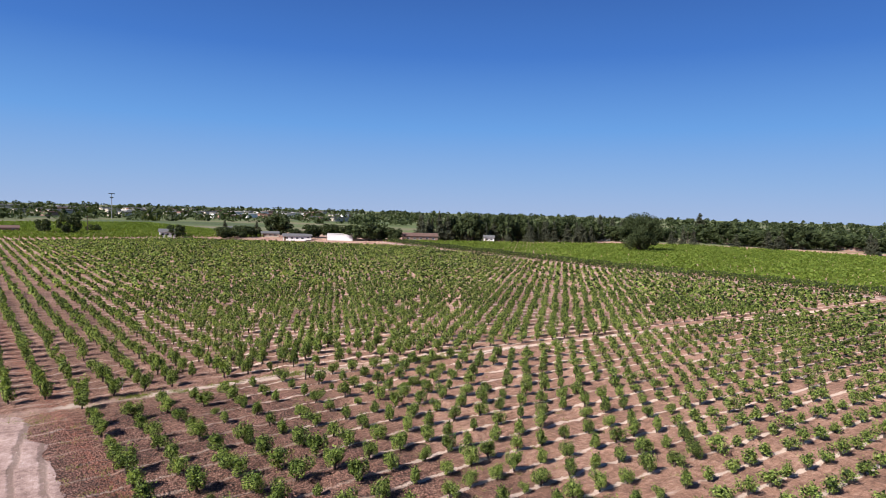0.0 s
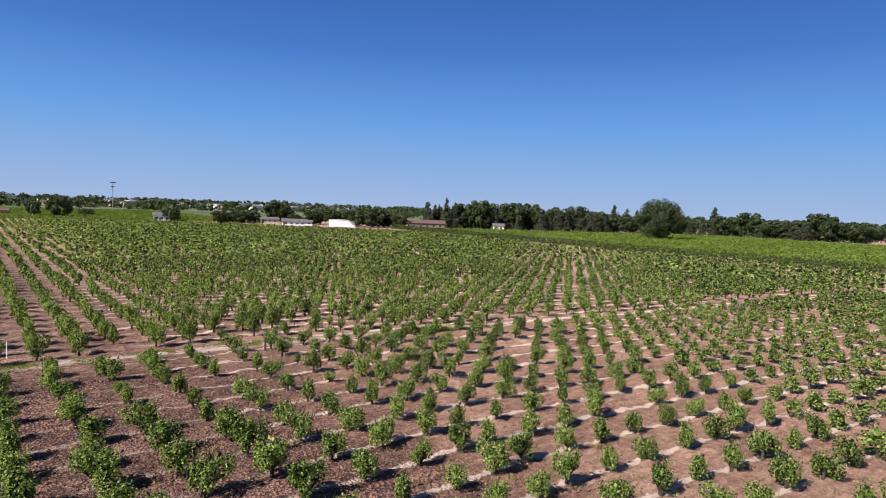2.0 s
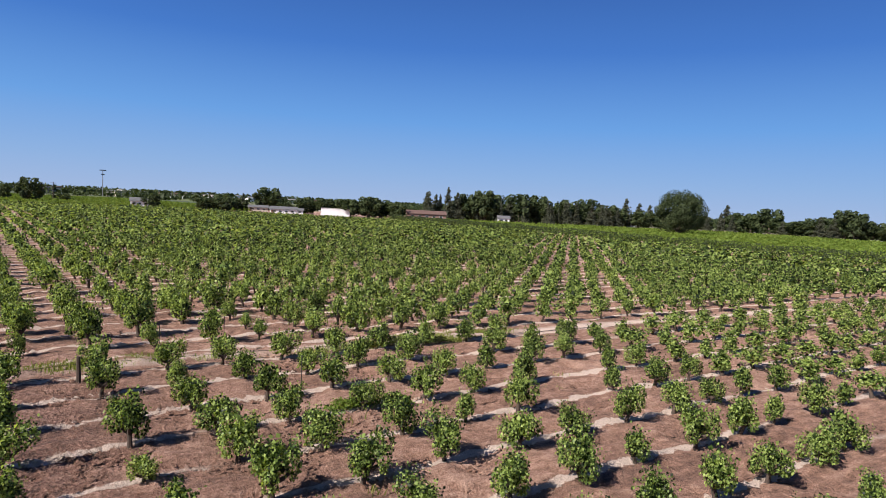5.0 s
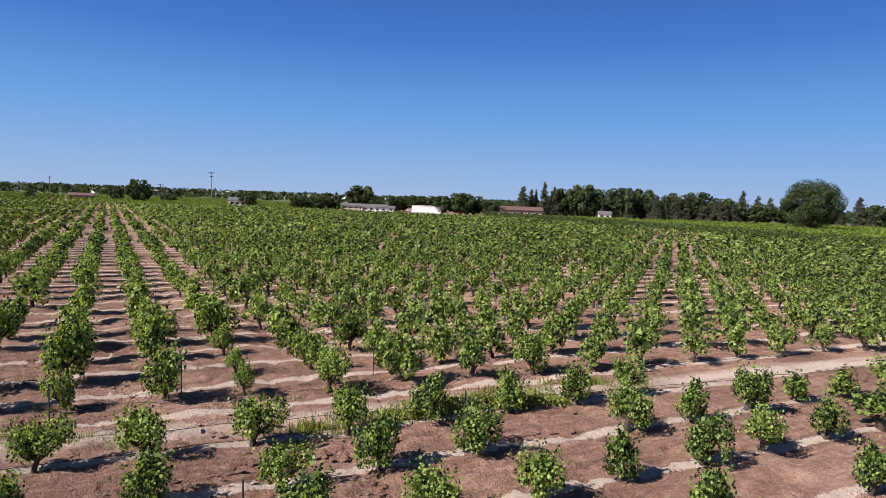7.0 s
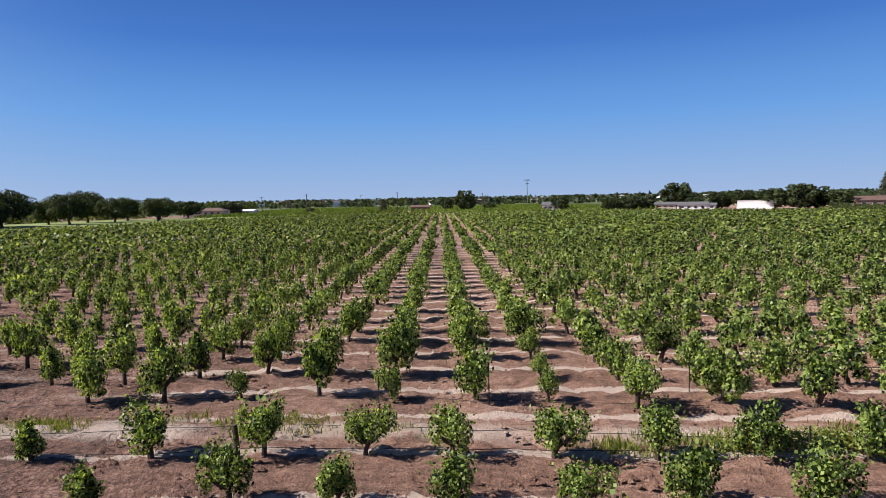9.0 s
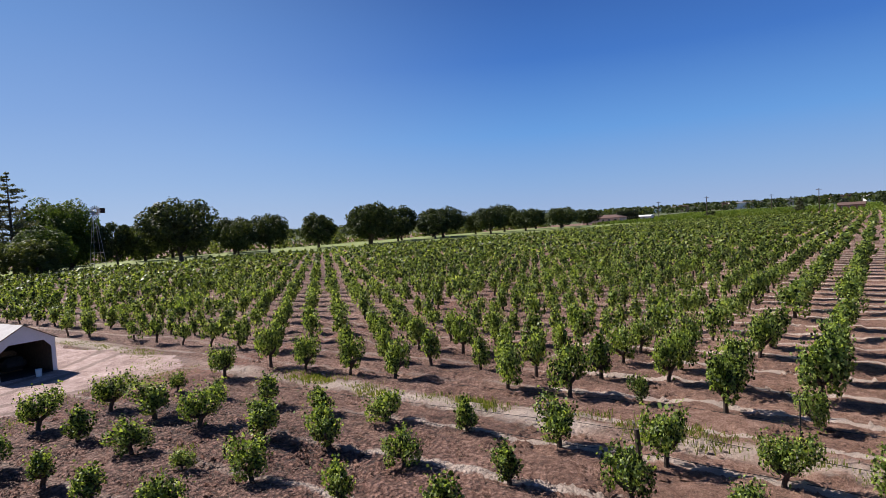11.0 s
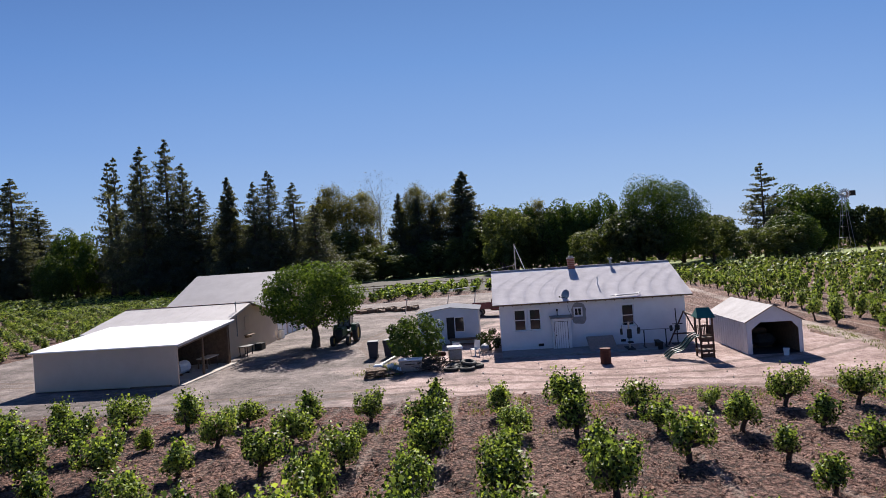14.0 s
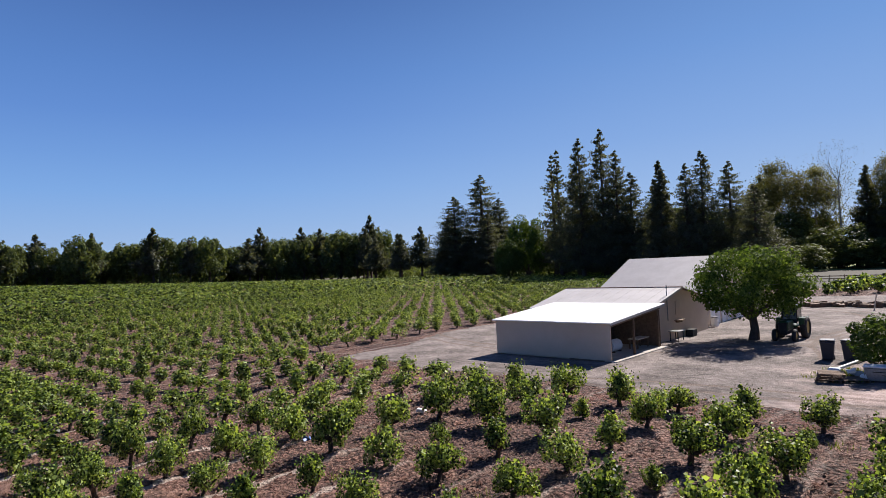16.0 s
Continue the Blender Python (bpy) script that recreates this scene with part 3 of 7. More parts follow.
def dirt_yard():
    """The packed yard: level, a little uneven, its ragged rim sinking under the soil."""
    gx, gy = np.meshgrid(np.arange(-48, 24.5, 0.3), np.arange(26, 113, 0.3))
    gap = border(gx, gy, YARD, 9.0) * np.where(inside(gx, gy, YARD), 1, -1) + 0.75 * fuzz(gx, gy, 2.3, 7) + 0.35 * fuzz(gx, gy, 0.7, 8)
    z = 0.03 + 0.012 * fuzz(gx, gy, 1.3, 9) + 0.17 * np.minimum(gap, 0)
    n, m = gx.shape
    k = np.arange(n * m).reshape(n, m)
    ok = gap > -0.8
    ok = ok[:-1, :-1] & ok[1:, :-1] & ok[:-1, 1:] & ok[1:, 1:]
    q = np.stack([k[:-1, :-1], k[:-1, 1:], k[1:, 1:], k[1:, :-1]], -1)[ok]
    used = np.unique(q)
    v = np.stack([gx, gy, z], -1).reshape(-1, 3)[used]
    me = mesh_of("dirt_yard", v, np.searchsorted(used, q), smooth=True)
    tagged(part("dirt_yard", me, M_YARD), "packed tan dirt and grey gravel yard with wheel ruts", "yard", kind="structure")


dirt_yard()
sheet("lawn", [(24, 158), (60, 152), (92, 149), (102, 144), (137, 130), (163, 114), (198, 95), (302, 51), (350, 60), (300, 150), (200, 190), (100, 215), (40, 200)], 0.05, M_GRASS, "dry mown grass under the trees", "lawn", 4, 3, 21)
# dry grass whose dark colour also carries shade from the trees behind
sheet("rough_grass", [(-70, 114), (-20, 113.5), (16, 114), (21, 132), (22, 160), (-10, 184), (-60, 190), (-110, 200), (-108, 190), (-74, 160)], 0.05, M_SCRUB, "dry rough grass behind the yard, coloured darker as tree shade", "grass", 3, 2, 24)
sheet("shaded_lawn", [(-330, 262), (-200, 236), (-120, 206), (-30, 190), (20, 165), (24, 210), (-40, 280), (-330, 330)], 0.05, M_GRASS, "patchy grass beneath tall conifers", "lawn", 5, 3, 22)

# ---- vines ----
def lane_x(y):
    """The middle of the pale lane that parts the two blocks of vines."""
    return 18.0 + np.where(np.asarray(y) > 0, 0.09, 0.155) * y


def vine_wood(rng, b, low=False):
    """A gnarled trunk with short arms; returns the ends of the arms."""
    h = rng.uniform(0.26, 0.40)
    lean = rng.normal(size=2) * 0.07
    n = 5 if low else 8
    b.tube([(0, 0, -0.15), (lean[0] * 0.3, lean[1] * 0.3, h * 0.35), (lean[0], lean[1], h * 0.75), (lean[0] * 1.4, lean[1] * 1.4, h)],
           [0.095, 0.07, 0.065, 0.085], n)
    ends, k = [], rng.integers(4, 6)
    for i in range(k):
        w = 2 * math.pi * (i + rng.uniform(-0.3, 0.3)) / k
        r = rng.uniform(0.18, 0.46)
        e = np.array([lean[0] * 1.4 + r * math.cos(w), lean[1] * 1.4 + r * math.sin(w), h + rng.uniform(0.08, 0.26)])
        if not low:
            b.tube([(lean[0] * 1.4, lean[1] * 1.4, h - 0.05), (e[0] * 0.6, e[1] * 0.6, h + 0.04), tuple(e)], [0.06, 0.045, 0.03], 6)
        ends.append(e)
    return ends


def vine_leaves(rng, ends, n, size, inner, big, slim=1.0, three=False, spread=0.8):
    """Leaves in upright clumps over the arms, loose shoots above them, and larger leaves deep inside."""
    lobes = []
    for e in ends:
        lobes.append((np.array([e[0] * 1.15 * slim, e[1] * 1.15 * slim, e[2] + rng.uniform(-0.14, 0.30)]), rng.uniform(0.17, 0.34) * (0.6 + 0.4 * slim), rng.uniform(0.20, 0.36)))
    lobes.append((np.array([rng.normal() * 0.06, rng.normal() * 0.06, 0.70 + rng.uniform(-0.08, 0.10)]), 0.28 * (0.5 + 0.5 * slim), rng.uniform(0.28, 0.38)))
    pts, out = [], []
    share = np.array([r * h for _, r, h in lobes])
    for (c, r, h), k in zip(lobes, np.round(share / share.sum() * n * (0.84 if n > 20 else 1.0)).astype(int)):
        d = rng.normal(size=(k, 3))
        d /= np.linalg.norm(d, axis=1, keepdims=True)
        q = d * (rng.uniform(0.62, 1.12, (k, 1)))
        pts.append(c + q * np.array([r, r, h]))
        out.append(d * 0.9 + np.array([0, 0, 0.45]))
    for _ in range(int(n * 0.22 / 7 + 0.5)):
        c, r, h = lobes[rng.integers(len(lobes))]
        w = rng.uniform(0, 6.283)
        tilt = rng.uniform(0.3, 1.1)
        d = np.array([math.cos(w) * tilt, math.sin(w) * tilt, 1.15 - 0.5 * tilt])
        q = np.linspace(0.5, 1.6, 7)[:, None] * d * np.array([r, r, h]) + rng.normal(size=(7, 3)) * 0.035
        pts.append(c + q)
        out.append(np.tile(d * 0.6, (7, 1)))
    pts, out = np.concatenate(pts), np.concatenate(out)
    pts[:, 2] = np.maximum(pts[:, 2], 0.16 + rng.uniform(0, 0.12, len(pts)))
    sizes = np.full(len(pts), size)
    if inner:
        c = np.array([lobes[i][0] for i in rng.integers(0, len(lobes), inner)])
        p = (c + np.array([0, 0, 0.75])) * 0.5 + rng.normal(size=(inner, 3)) * np.array([0.09 * slim, 0.09 * slim, 0.17])
        pts, out, sizes = np.concatenate([pts, p]), np.concatenate([out, np.zeros((inner, 3))]), np.concatenate([sizes, np.full(inner, big)])
    return leaves(rng, pts, sizes, out, spread, 0.95, three)


def near_vine(seed):
    rng = np.random.default_rng(seed)
    b = Build()
    ends = vine_wood(rng, b)
    v, q = vine_leaves(rng, ends, 1650 if seed % 4 else 1150, 0.070, 110, 0.13, 1.0 if seed % 4 else 0.6)
    root = thing("grapevine", "old head-trained grapevine with gnarled dark trunk and bright green leaves", "grapevine", "grapevines in the vineyard")
    part("trunk", b, M_TRUNK, root)
    part("foliage", mesh_of("foliage", v, q), M_LEAF, root)
    return root


def tufts(seed, n, size, inner, big, trunk, spread=0.6):
    """A vine as bare arrays, for the joined rows further off."""
    rng = np.random.default_rng(seed)
    b = Build()
    ends = vine_wood(rng, b, True)
    v, q = vine_leaves(rng, ends, n, size, inner, big, 0.6 if seed % 3 == 0 else 0.95, True, spread)
    if trunk:
        tv = np.array(b.v)[: 5 * 4]
        tq = np.array([f for f in b.f if len(f) == 4 and max(f) < 20])
        return v, q, tv, tq
    return v, q, None, None


def joined(name, kinds, spots, seed, label, scale=1.0, east=1.0, leaf=None, wide=1.0):
    """Rows of vines as one foliage mesh and one of trunks."""
    rng = np.random.default_rng(seed)
    lv, lq, tv, tq, nl, nt = [], [], [], [], 0, 0
    which = rng.integers(0, len(kinds), len(spots))
    for (x, y), k in zip(spots, which):
        v, q, a, c = kinds[k]
        w, s = rng.uniform(0, 6.283), scale * rng.uniform(0.84, 1.12) * (east if x > lane_x(y) else 1.0)
        g = wide * rng.uniform(0.98, 1.18) * ((1.0 if y < 3 else 0.82) if x > lane_x(y) else 1.14 if x < 0 and y > 0 else 1.1)
        m = np.array([[math.cos(w) * g, -math.sin(w) * g, 0], [math.sin(w) * g, math.cos(w) * g, 0], [0, 0, rng.uniform(1.0, 1.2) * (1.24 if x > lane_x(y) else 1.0)]]) * s
        o = np.array([x, y, float(rise(x, y))])
        lv.append(v @ m.T + o)
        lq.append(q + nl)
        nl += len(v)
        if a is not None:
            tv.append(a @ m.T + o)
            tq.append(c + nt)
            nt += len(a)
    root = thing(name, label, "vineyard", kind="stuff")
    part("foliage", mesh_of("foliage", np.concatenate(lv), None, np.concatenate(lq)), leaf or M_LEAF, root)
    if tv:
        part("trunks", mesh_of("trunks", np.concatenate(tv), np.concatenate(tq)), M_TRUNK, root)


def west_vine(i, j):
    """Where vine j of column i stands west of the lane: the columns turn a little south of the yard."""
    i, j = np.asarray(i, float), np.asarray(j, float)
    x0, w = (i + 0.075) * P, np.where(j < 2, 2.66 * j + 0.28, 2.945 * j - 0.594)
    ease = np.clip((j - 1) / 3, 0, 1)
    x = x0
    for _ in range(2):
        y = w - 0.095 * x * (1 - ease) + ease * np.where(x < -4, 0.02, -0.04) * (x + 4)
        x = x0 + 0.12 * np.minimum(0, y - 4) - 0.02 * np.maximum(0, y - 4)
    return x, y


def east_vine(m, n):
    """Where vine n of column m stands east of the lane."""
    x = 21.69 + 2.725 * m
    y = 0.54 + 2.68 * n - 0.05 * (x - 22)
    return x + 0.19 * np.minimum(0, y - 4) - 0.02 * np.maximum(0, y - 4), y


def all_spots():
    """Where vines stand: the square planting near the yard, and the block beyond the lane."""
    rng = np.random.default_rng(11)
    out = []
    i, j = np.meshgrid(np.arange(-128, 12), np.arange(-64, 78))
    i, j = i.ravel().astype(float), j.ravel().astype(float)
    x, y = west_vine(i, j)
    ok = (y < 27.6) | (x < -41 - 0.04 * y)
    ok &= x < lane_x(y) - 1.2
    ok &= y < 205 - 0.12 * np.minimum(x + 40, 0)
    ok &= (x > -60 - np.maximum(0, y + 190) * 1.6) | (y > -10)
    ok &= (x < -60) | (y > -142)
    out.append(np.stack([x, y], 1)[ok])
    m, n = np.meshgrid(np.arange(-3, 132), np.arange(-62, 66))
    m, n = m.ravel().astype(float), n.ravel().astype(float)
    x, y = east_vine(m, n)
    ok = (y > np.interp(x, [0, 80, 135, 220, 400], [-138, -138, -145, -157, -161])) & (x < 286 - 1.15 * np.maximum(0, -75 - y)) & (y < np.interp(x, [0, 85, 100, 135, 160, 195, 300], [146, 146, 142, 128, 112, 93, 48]))
    ok &= x > lane_x(y) + 1.0
    ok &= ~inside(x, y, [(0, 27.5), (18.2, 27.5), (21.4, 29.5), (22.0, 36.5), (22.0, 45), (21, 54), (17.5, 61), (16.5, 152), (0, 152)])
    ok &= np.hypot(x - 104, y - 152) > 9
    out.append(np.stack([x, y], 1)[ok])
    p = np.concatenate(out)
    p = p[~((p[:, 0] < -70) & (p[:, 1] < -45))]
    p += rng.normal(size=p.shape) * 0.1
    return p[rng.uniform(size=len(p)) > 0.03]


SPOTS = all_spots()
_d0 = np.hypot(SPOTS[:, 0] - 3.0, SPOTS[:, 1] - 8.0)
_a, _b = np.array([-52.0, 45.0]), np.array([4.0, 0.0])
_h = np.clip(((SPOTS - _a) @ (_b - _a)) / ((_b - _a) @ (_b - _a)), 0, 1)
_d1 = np.linalg.norm(SPOTS - (_a + _h[:, None] * (_b - _a)), axis=1)
_first = np.argsort(_d0)[:295]
_isfirst = np.zeros(len(SPOTS), bool)
_isfirst[_first] = True
_kinds = [near_vine(40 + k) for k in range(8)]
_rng = np.random.default_rng(5)
for _n, _k in enumerate(_first):
    _x, _y = SPOTS[_k]
    _s = _rng.uniform(0.95, 1.25) * (0.6 if _rng.uniform() < 0.07 else 1.0) * (1.2 if _x > lane_x(_y) else 0.89 + 0.29 * min(max((_y - 9) / 7, 0), 1) * min(max((9 - _x) / 6, 0.5), 1))
    _g = 0.82 if _x > lane_x(_y) and _y > 3 else 1.02
    _m = pose(_x, _y, float(rise(_x, _y)) - 0.02, 0, 0, _rng.uniform(0, 360)) @ Matrix.Diagonal((_s * _g, _s * _g, _s * _rng.uniform(1.0, 1.2) * (1.2 if _x > lane_x(_y) else 1.12 - 0.16 * min(max((_y - 9) / 7, 0), 1)), 1))
    if _n < 8:
        _kinds[_n].matrix_basis = _m
    else:
        copy_thing(_kinds[_n % 8], _m @ Matrix.Diagonal((*(1 / a for a in _kinds[_n % 8].scale), 1)))
joined("vine_rows_near", [tufts(60 + k, 500, 0.096, 40, 0.17, True) for k in range(6)], SPOTS[~_isfirst & (_d1 < 58)], 1, "rows of old green grapevines in brown soil", 1.05, 1.12, wide=1.06)
joined("vine_rows_middle", [tufts(70 + k, 190, 0.155, 14, 0.26, True, 0.5) for k in range(6)], SPOTS[~_isfirst & (_d1 >= 58) & (_d1 < 92)], 2, "dense rows of green grapevines", 1.04, 1.04, wide=1.2)
joined("vine_rows_far", [tufts(80 + k, 26, 0.34, 3, 0.45, False, 0.4) for k in range(6)], SPOTS[(_d1 >= 92)], 3, "far rows of green grapevines merging into one field", 1.04, 0.98, wide=1.34)


def outer_field():
    """The lighter field beyond the southern track, and strips of vineyard past the eastern road."""
    rng = np.random.default_rng(17)
    x, y = np.meshgrid(np.arange(-60, 260, 2.4), np.arange(-345, -149, 2.8))
    p = np.stack([x.ravel(), y.ravel()], 1)
    x, y = np.meshgrid(np.arange(306, 560, 3.0), np.arange(-130, 105, 3.0))
    p2 = np.stack([x.ravel(), y.ravel()], 1)
    back = np.stack(np.meshgrid(np.arange(-26, 8, 2.7), np.arange(96, 130, 2.7)), -1).reshape(-1, 2)
    back = back[(back[:, 1] > 98.5 + 0.75 * np.maximum(back[:, 0] + 18, 0)) & (back[:, 0] > -21)]
    p = np.concatenate([p2[p2[:, 0] > 300 - 1.25 * np.maximum(0, -75 - p2[:, 1])], p[(p[:, 0] < 253 + 0.55 * (p[:, 1] + 165)) & (p[:, 1] < np.interp(p[:, 0], [0, 80, 135, 220], [-150, -150, -157, -170]))]])
    p = p + rng.normal(size=p.shape) * 0.25
    joined("young_vineyard", [tufts(90 + k, 12, 0.62, 2, 0.8, False, 0.5) for k in range(4)], p, 4, "bright green field of young vines beyond a track", leaf=M_YOUNG)
    joined("vine_patch", [tufts(95 + k, 130, 0.24, 20, 0.35, True) for k in range(4)], back, 6, "few rows of vines behind the yard", 1.25)


outer_field()


def field_edge():
    """A low dark leafy line added in place of a line of shade, with a pale track before it, between the old vineyard
    and the southern field.
    """
    rng = np.random.default_rng(19)
    line = [(240, -169), (219, -166), (133, -153), (75, -146.5), (0, -146), (-60, -146)]
    pts = []
    for (xa, ya), (xb, yb) in zip(line, line[1:]):
        f = rng.uniform(0, 1, int(abs(xb - xa) * 44))[:, None]
        pts.append(np.array([xa, ya]) + (np.array([xb, yb]) - np.array([xa, ya])) * f)
    p = np.concatenate(pts)
    z = rng.uniform(0.1, 1, len(p)) * (2.5 + 0.35 * fuzz(p[:, 0], p[:, 1], 7.0, 12))
    p3 = np.stack([p[:, 0], p[:, 1] + rng.normal(size=len(p)) * 0.7, z], 1)
    v, q = leaves(rng, p3, 0.42, np.tile([0, 0.6, -0.1], (len(p), 1)), 0.7, three=True)
    tagged(part("low_hedge", mesh_of("low_hedge", v, None, q), M_OAK), "long low dark leafy line standing in for shade along the field track", "hedge", kind="stuff")
    track = [(x, y + 2.2) for x, y in line] + [(x, y + 5.4) for x, y in line[::-1]]
    sheet("field_track", track, 0.06, M_YARD, "pale packed dirt track along the vineyard's edge", "track", 5, 0.4, 27)


field_edge()

# ---- trees ----
def limb(rng, b, p, d, L, r, depth, tips, bend=0.25):
    """A branch that forks until its twigs end in tips."""
    pts, rad, q = [tuple(p)], [r], np.array(p, float)
    for i in range(3):
        d = d + rng.normal(size=3) * bend * 0.5
        d[2] += 0.05
        d /= np.linalg.norm(d)
        q = q + d * L / 3
        pts.append(tuple(q))
        rad.append(r * (1 - 0.18 * (i + 1)))
    b.tube(pts, rad, 6 if depth > 1 else 4, False)
    if depth == 0:
        tips.append(q)
        return
    for _ in range(rng.integers(2, 4)):
        limb(rng, b, q, d + rng.normal(size=3) * 0.55, L * rng.uniform(0.6, 0.8), rad[-1] * 0.75, depth - 1, tips, bend)


def crown_points(rng, H, R, base, lobes, n):
    """Points on the outsides of many lobes that together make an uneven crown."""
    pts, out = [], []
    mid = 0.5 * (H + base)
    half = 0.5 * (H - base)
    cs = []
    for k in range(lobes):
        w, u = 2.4 * k + rng.uniform(-0.5, 0.5), -0.85 + 1.75 * (k + rng.uniform(0.1, 0.9)) / lobes
        r = R * math.sqrt(max(0.05, 1 - u * u)) * rng.uniform(0.58, 0.86)
        cs.append((np.array([r * math.cos(w), r * math.sin(w), mid + u * half * 0.84]), R * rng.uniform(0.2, 0.38)))
    cs.append((np.array([0, 0, mid + 0.3 * half]), R * 0.55))
    cs.append((np.array([0, 0, mid - 0.3 * half]), R * 0.55))
    for k in range(n):
        c, r = cs[k % len(cs)]
        d = rng.normal(size=3)
        d /= np.linalg.norm(d)
        f = rng.uniform(0.78, 1.0) if rng.uniform() < 0.88 else rng.uniform(0.3, 0.7)
        p = c + d * r * f * np.array([1, 1, min(1.0, half / R * 1.1)])
        if p[2] < base * 0.75:
            continue
        p = p + rng.normal(size=3) * r * 0.035
        pts.append(p)
        out.append(d + np.array([0, 0, 0.25]))
    return np.array(pts), np.array(out)


def broad_tree(seed, H, R, base, lobes, n, size, leafmat, name="oak_tree", label="", category="tree", bark=None, limbs=6):
    rng = np.random.default_rng(seed)
    root = thing(name, label, category)
    b = Build()
    top = base + 0.25 * (H - base)
    r = 0.028 * H + 0.1
    b.tube([(0, 0, -0.2), (0.02 * H, 0, base * 0.5), (0.0, 0.02 * H, base), (0.0, 0.0, top)], [r * 1.5, r, r * 0.9, r * 0.6], 9)
    tips = []
    for k in range(limbs):
        w = 2 * math.pi * (k + rng.uniform(-0.3, 0.3)) / limbs
        limb(rng, b, (0, 0, base * rng.uniform(0.8, 1.15)), np.array([math.cos(w) * 0.8, math.sin(w) * 0.8, 0.75]), R * 0.55, r * 0.5, 1, tips)
    part("trunk", b, bark or M_BARK, root)
    p, o = crown_points(rng, H, R, base, lobes, int(n * 1.75))
    v, q = leaves(rng, p, size * 0.78, o, 0.42, three=True)
    part("crown", mesh_of("crown", v, None, q), leafmat, root)
    return root


def conifer(seed, H, R, n_level, per, size, droop=0.25, gap=0.0, name="conifer", label="", leafmat=None, low=0.06, lean=0.0, deep=0.32):
    """A straight trunk with whorls of boughs, long below and short above."""
    rng = np.random.default_rng(seed)
    root = thing(name, label, "tree")
    b = Build()
    b.tube([(0, 0, -0.2), (0.1, 0, H * 0.5), (lean, 0, H)], [0.018 * H + 0.12, 0.011 * H + 0.05, 0.03], 8)
    pts, out = [], []
    for i in range(n_level):
        f = (i + rng.uniform(0, 0.8)) / n_level
        z = H * (low + (0.99 - low) * f)
        reach = R * (1 - f) ** 0.72 * rng.uniform(0.75, 1.15) + 0.2
        k = max(3, int(7 * (1 - f) + 3))
        for j in range(k):
            if rng.uniform() < gap:
                continue
            w = rng.uniform(0, 6.283)
            L = reach * rng.uniform(0.5, 1.1)
            d = np.array([math.cos(w), math.sin(w), 0.12 - droop])
            if L > 1.2:
                b.tube([(lean * f, 0, z), tuple(np.array([lean * f, 0, z]) + d * L * 0.85)], [0.02 + 0.012 * L, 0.015], 3, False)
            m = max(4, int(2.2 * per * (0.35 + L / R)))
            s = rng.uniform(0.12, 1.0, m) ** 0.7
            q = np.array([lean * f, 0, z]) + d[None] * (L * s)[:, None]
            q[:, 2] += 0.14 * L * s * s
            q += rng.normal(size=q.shape) * np.array([0.19, 0.19, deep]) * (0.5 + 0.24 * L)
            pts.append(q)
            out.append(np.tile(d * 0.5 + np.array([0, 0, 0.7]), (m, 1)))
    part("trunk", b, M_BARK, root)
    p, o = np.concatenate(pts), np.concatenate(out)
    v, q = leaves(rng, p, size * 0.88, o, 0.7, 0.42, three=True)
    part("needle_crown", mesh_of("needle_crown", v, None, q), leafmat or M_NEEDLE, root)
    return root


def thin_tree(seed, H, R, n, size, name="sparse_tree", label="", depth=2):
    """A tall tree with pale limbs and fine foliage from near the ground to its top, through which light shows."""
    rng = np.random.default_rng(seed)
    root = thing(name, label, "tree")
    b = Build()
    tips = []
    b.tube([(0, 0, -0.2), (0.3, 0, H * 0.25), (0, 0.4, H * 0.45), (0.2, 0.2, H * 0.8)], [0.5, 0.36, 0.28, 0.08], 8)
    for k in range(13):
        w, z = rng.uniform(0, 6.283), H * rng.uniform(0.16, 0.74)
        limb(rng, b, (0.1, 0.2, z), np.array([math.cos(w) * 0.6, math.sin(w) * 0.6, 1.0]), R * 0.5, 0.16, depth, tips, 0.4)
    part("limbs", b, M_GREYBARK, root)
    t = np.array(tips)
    m = n // 3
    p = np.concatenate([t[rng.integers(0, len(t), m)] + rng.normal(size=(m, 3)) * R * 0.1, crown_points(rng, H * 0.97, R * 0.8, H * 0.07, 46, n - m)[0]])
    v, q = leaves(rng, p, size, np.tile([0, 0, 0.3], (len(p), 1)), 1.0, three=True)
    part("foliage", mesh_of("foliage", v, None, q), M_PALE, root)
    return root


def put(kind, spots, group=""):
    """Copies of one tree at (x, y, scale across, scale in height, turn); the first takes the original."""
    for k, (x, y, s, sz, a) in enumerate(spots):
        m = pose(x, y, float(rise(x, y)) - 0.05, 0, 0, a) @ Matrix.Diagonal((s, s, sz, 1))
        if group:
            kind["group"] = group
        if k == 0:
            kind.matrix_basis = m
            first = Matrix.Diagonal((1 / s, 1 / s, 1 / sz, 1))
        else:
            copy_thing(kind, m @ first)


OAK_L = "broad dark green oak with a rounded uneven crown"
oak_a = broad_tree(1, 15, 9.5, 2.4, 34, 4600, 0.86, M_OAK, label=OAK_L, category="oak tree")
oak_b = broad_tree(2, 14, 8.5, 2.2, 28, 3600, 0.86, M_OAK, label=OAK_L, category="oak tree")
oak_c = broad_tree(3, 12, 8.0, 1.9, 26, 3200, 0.86, M_OAK, label=OAK_L, category="oak tree")
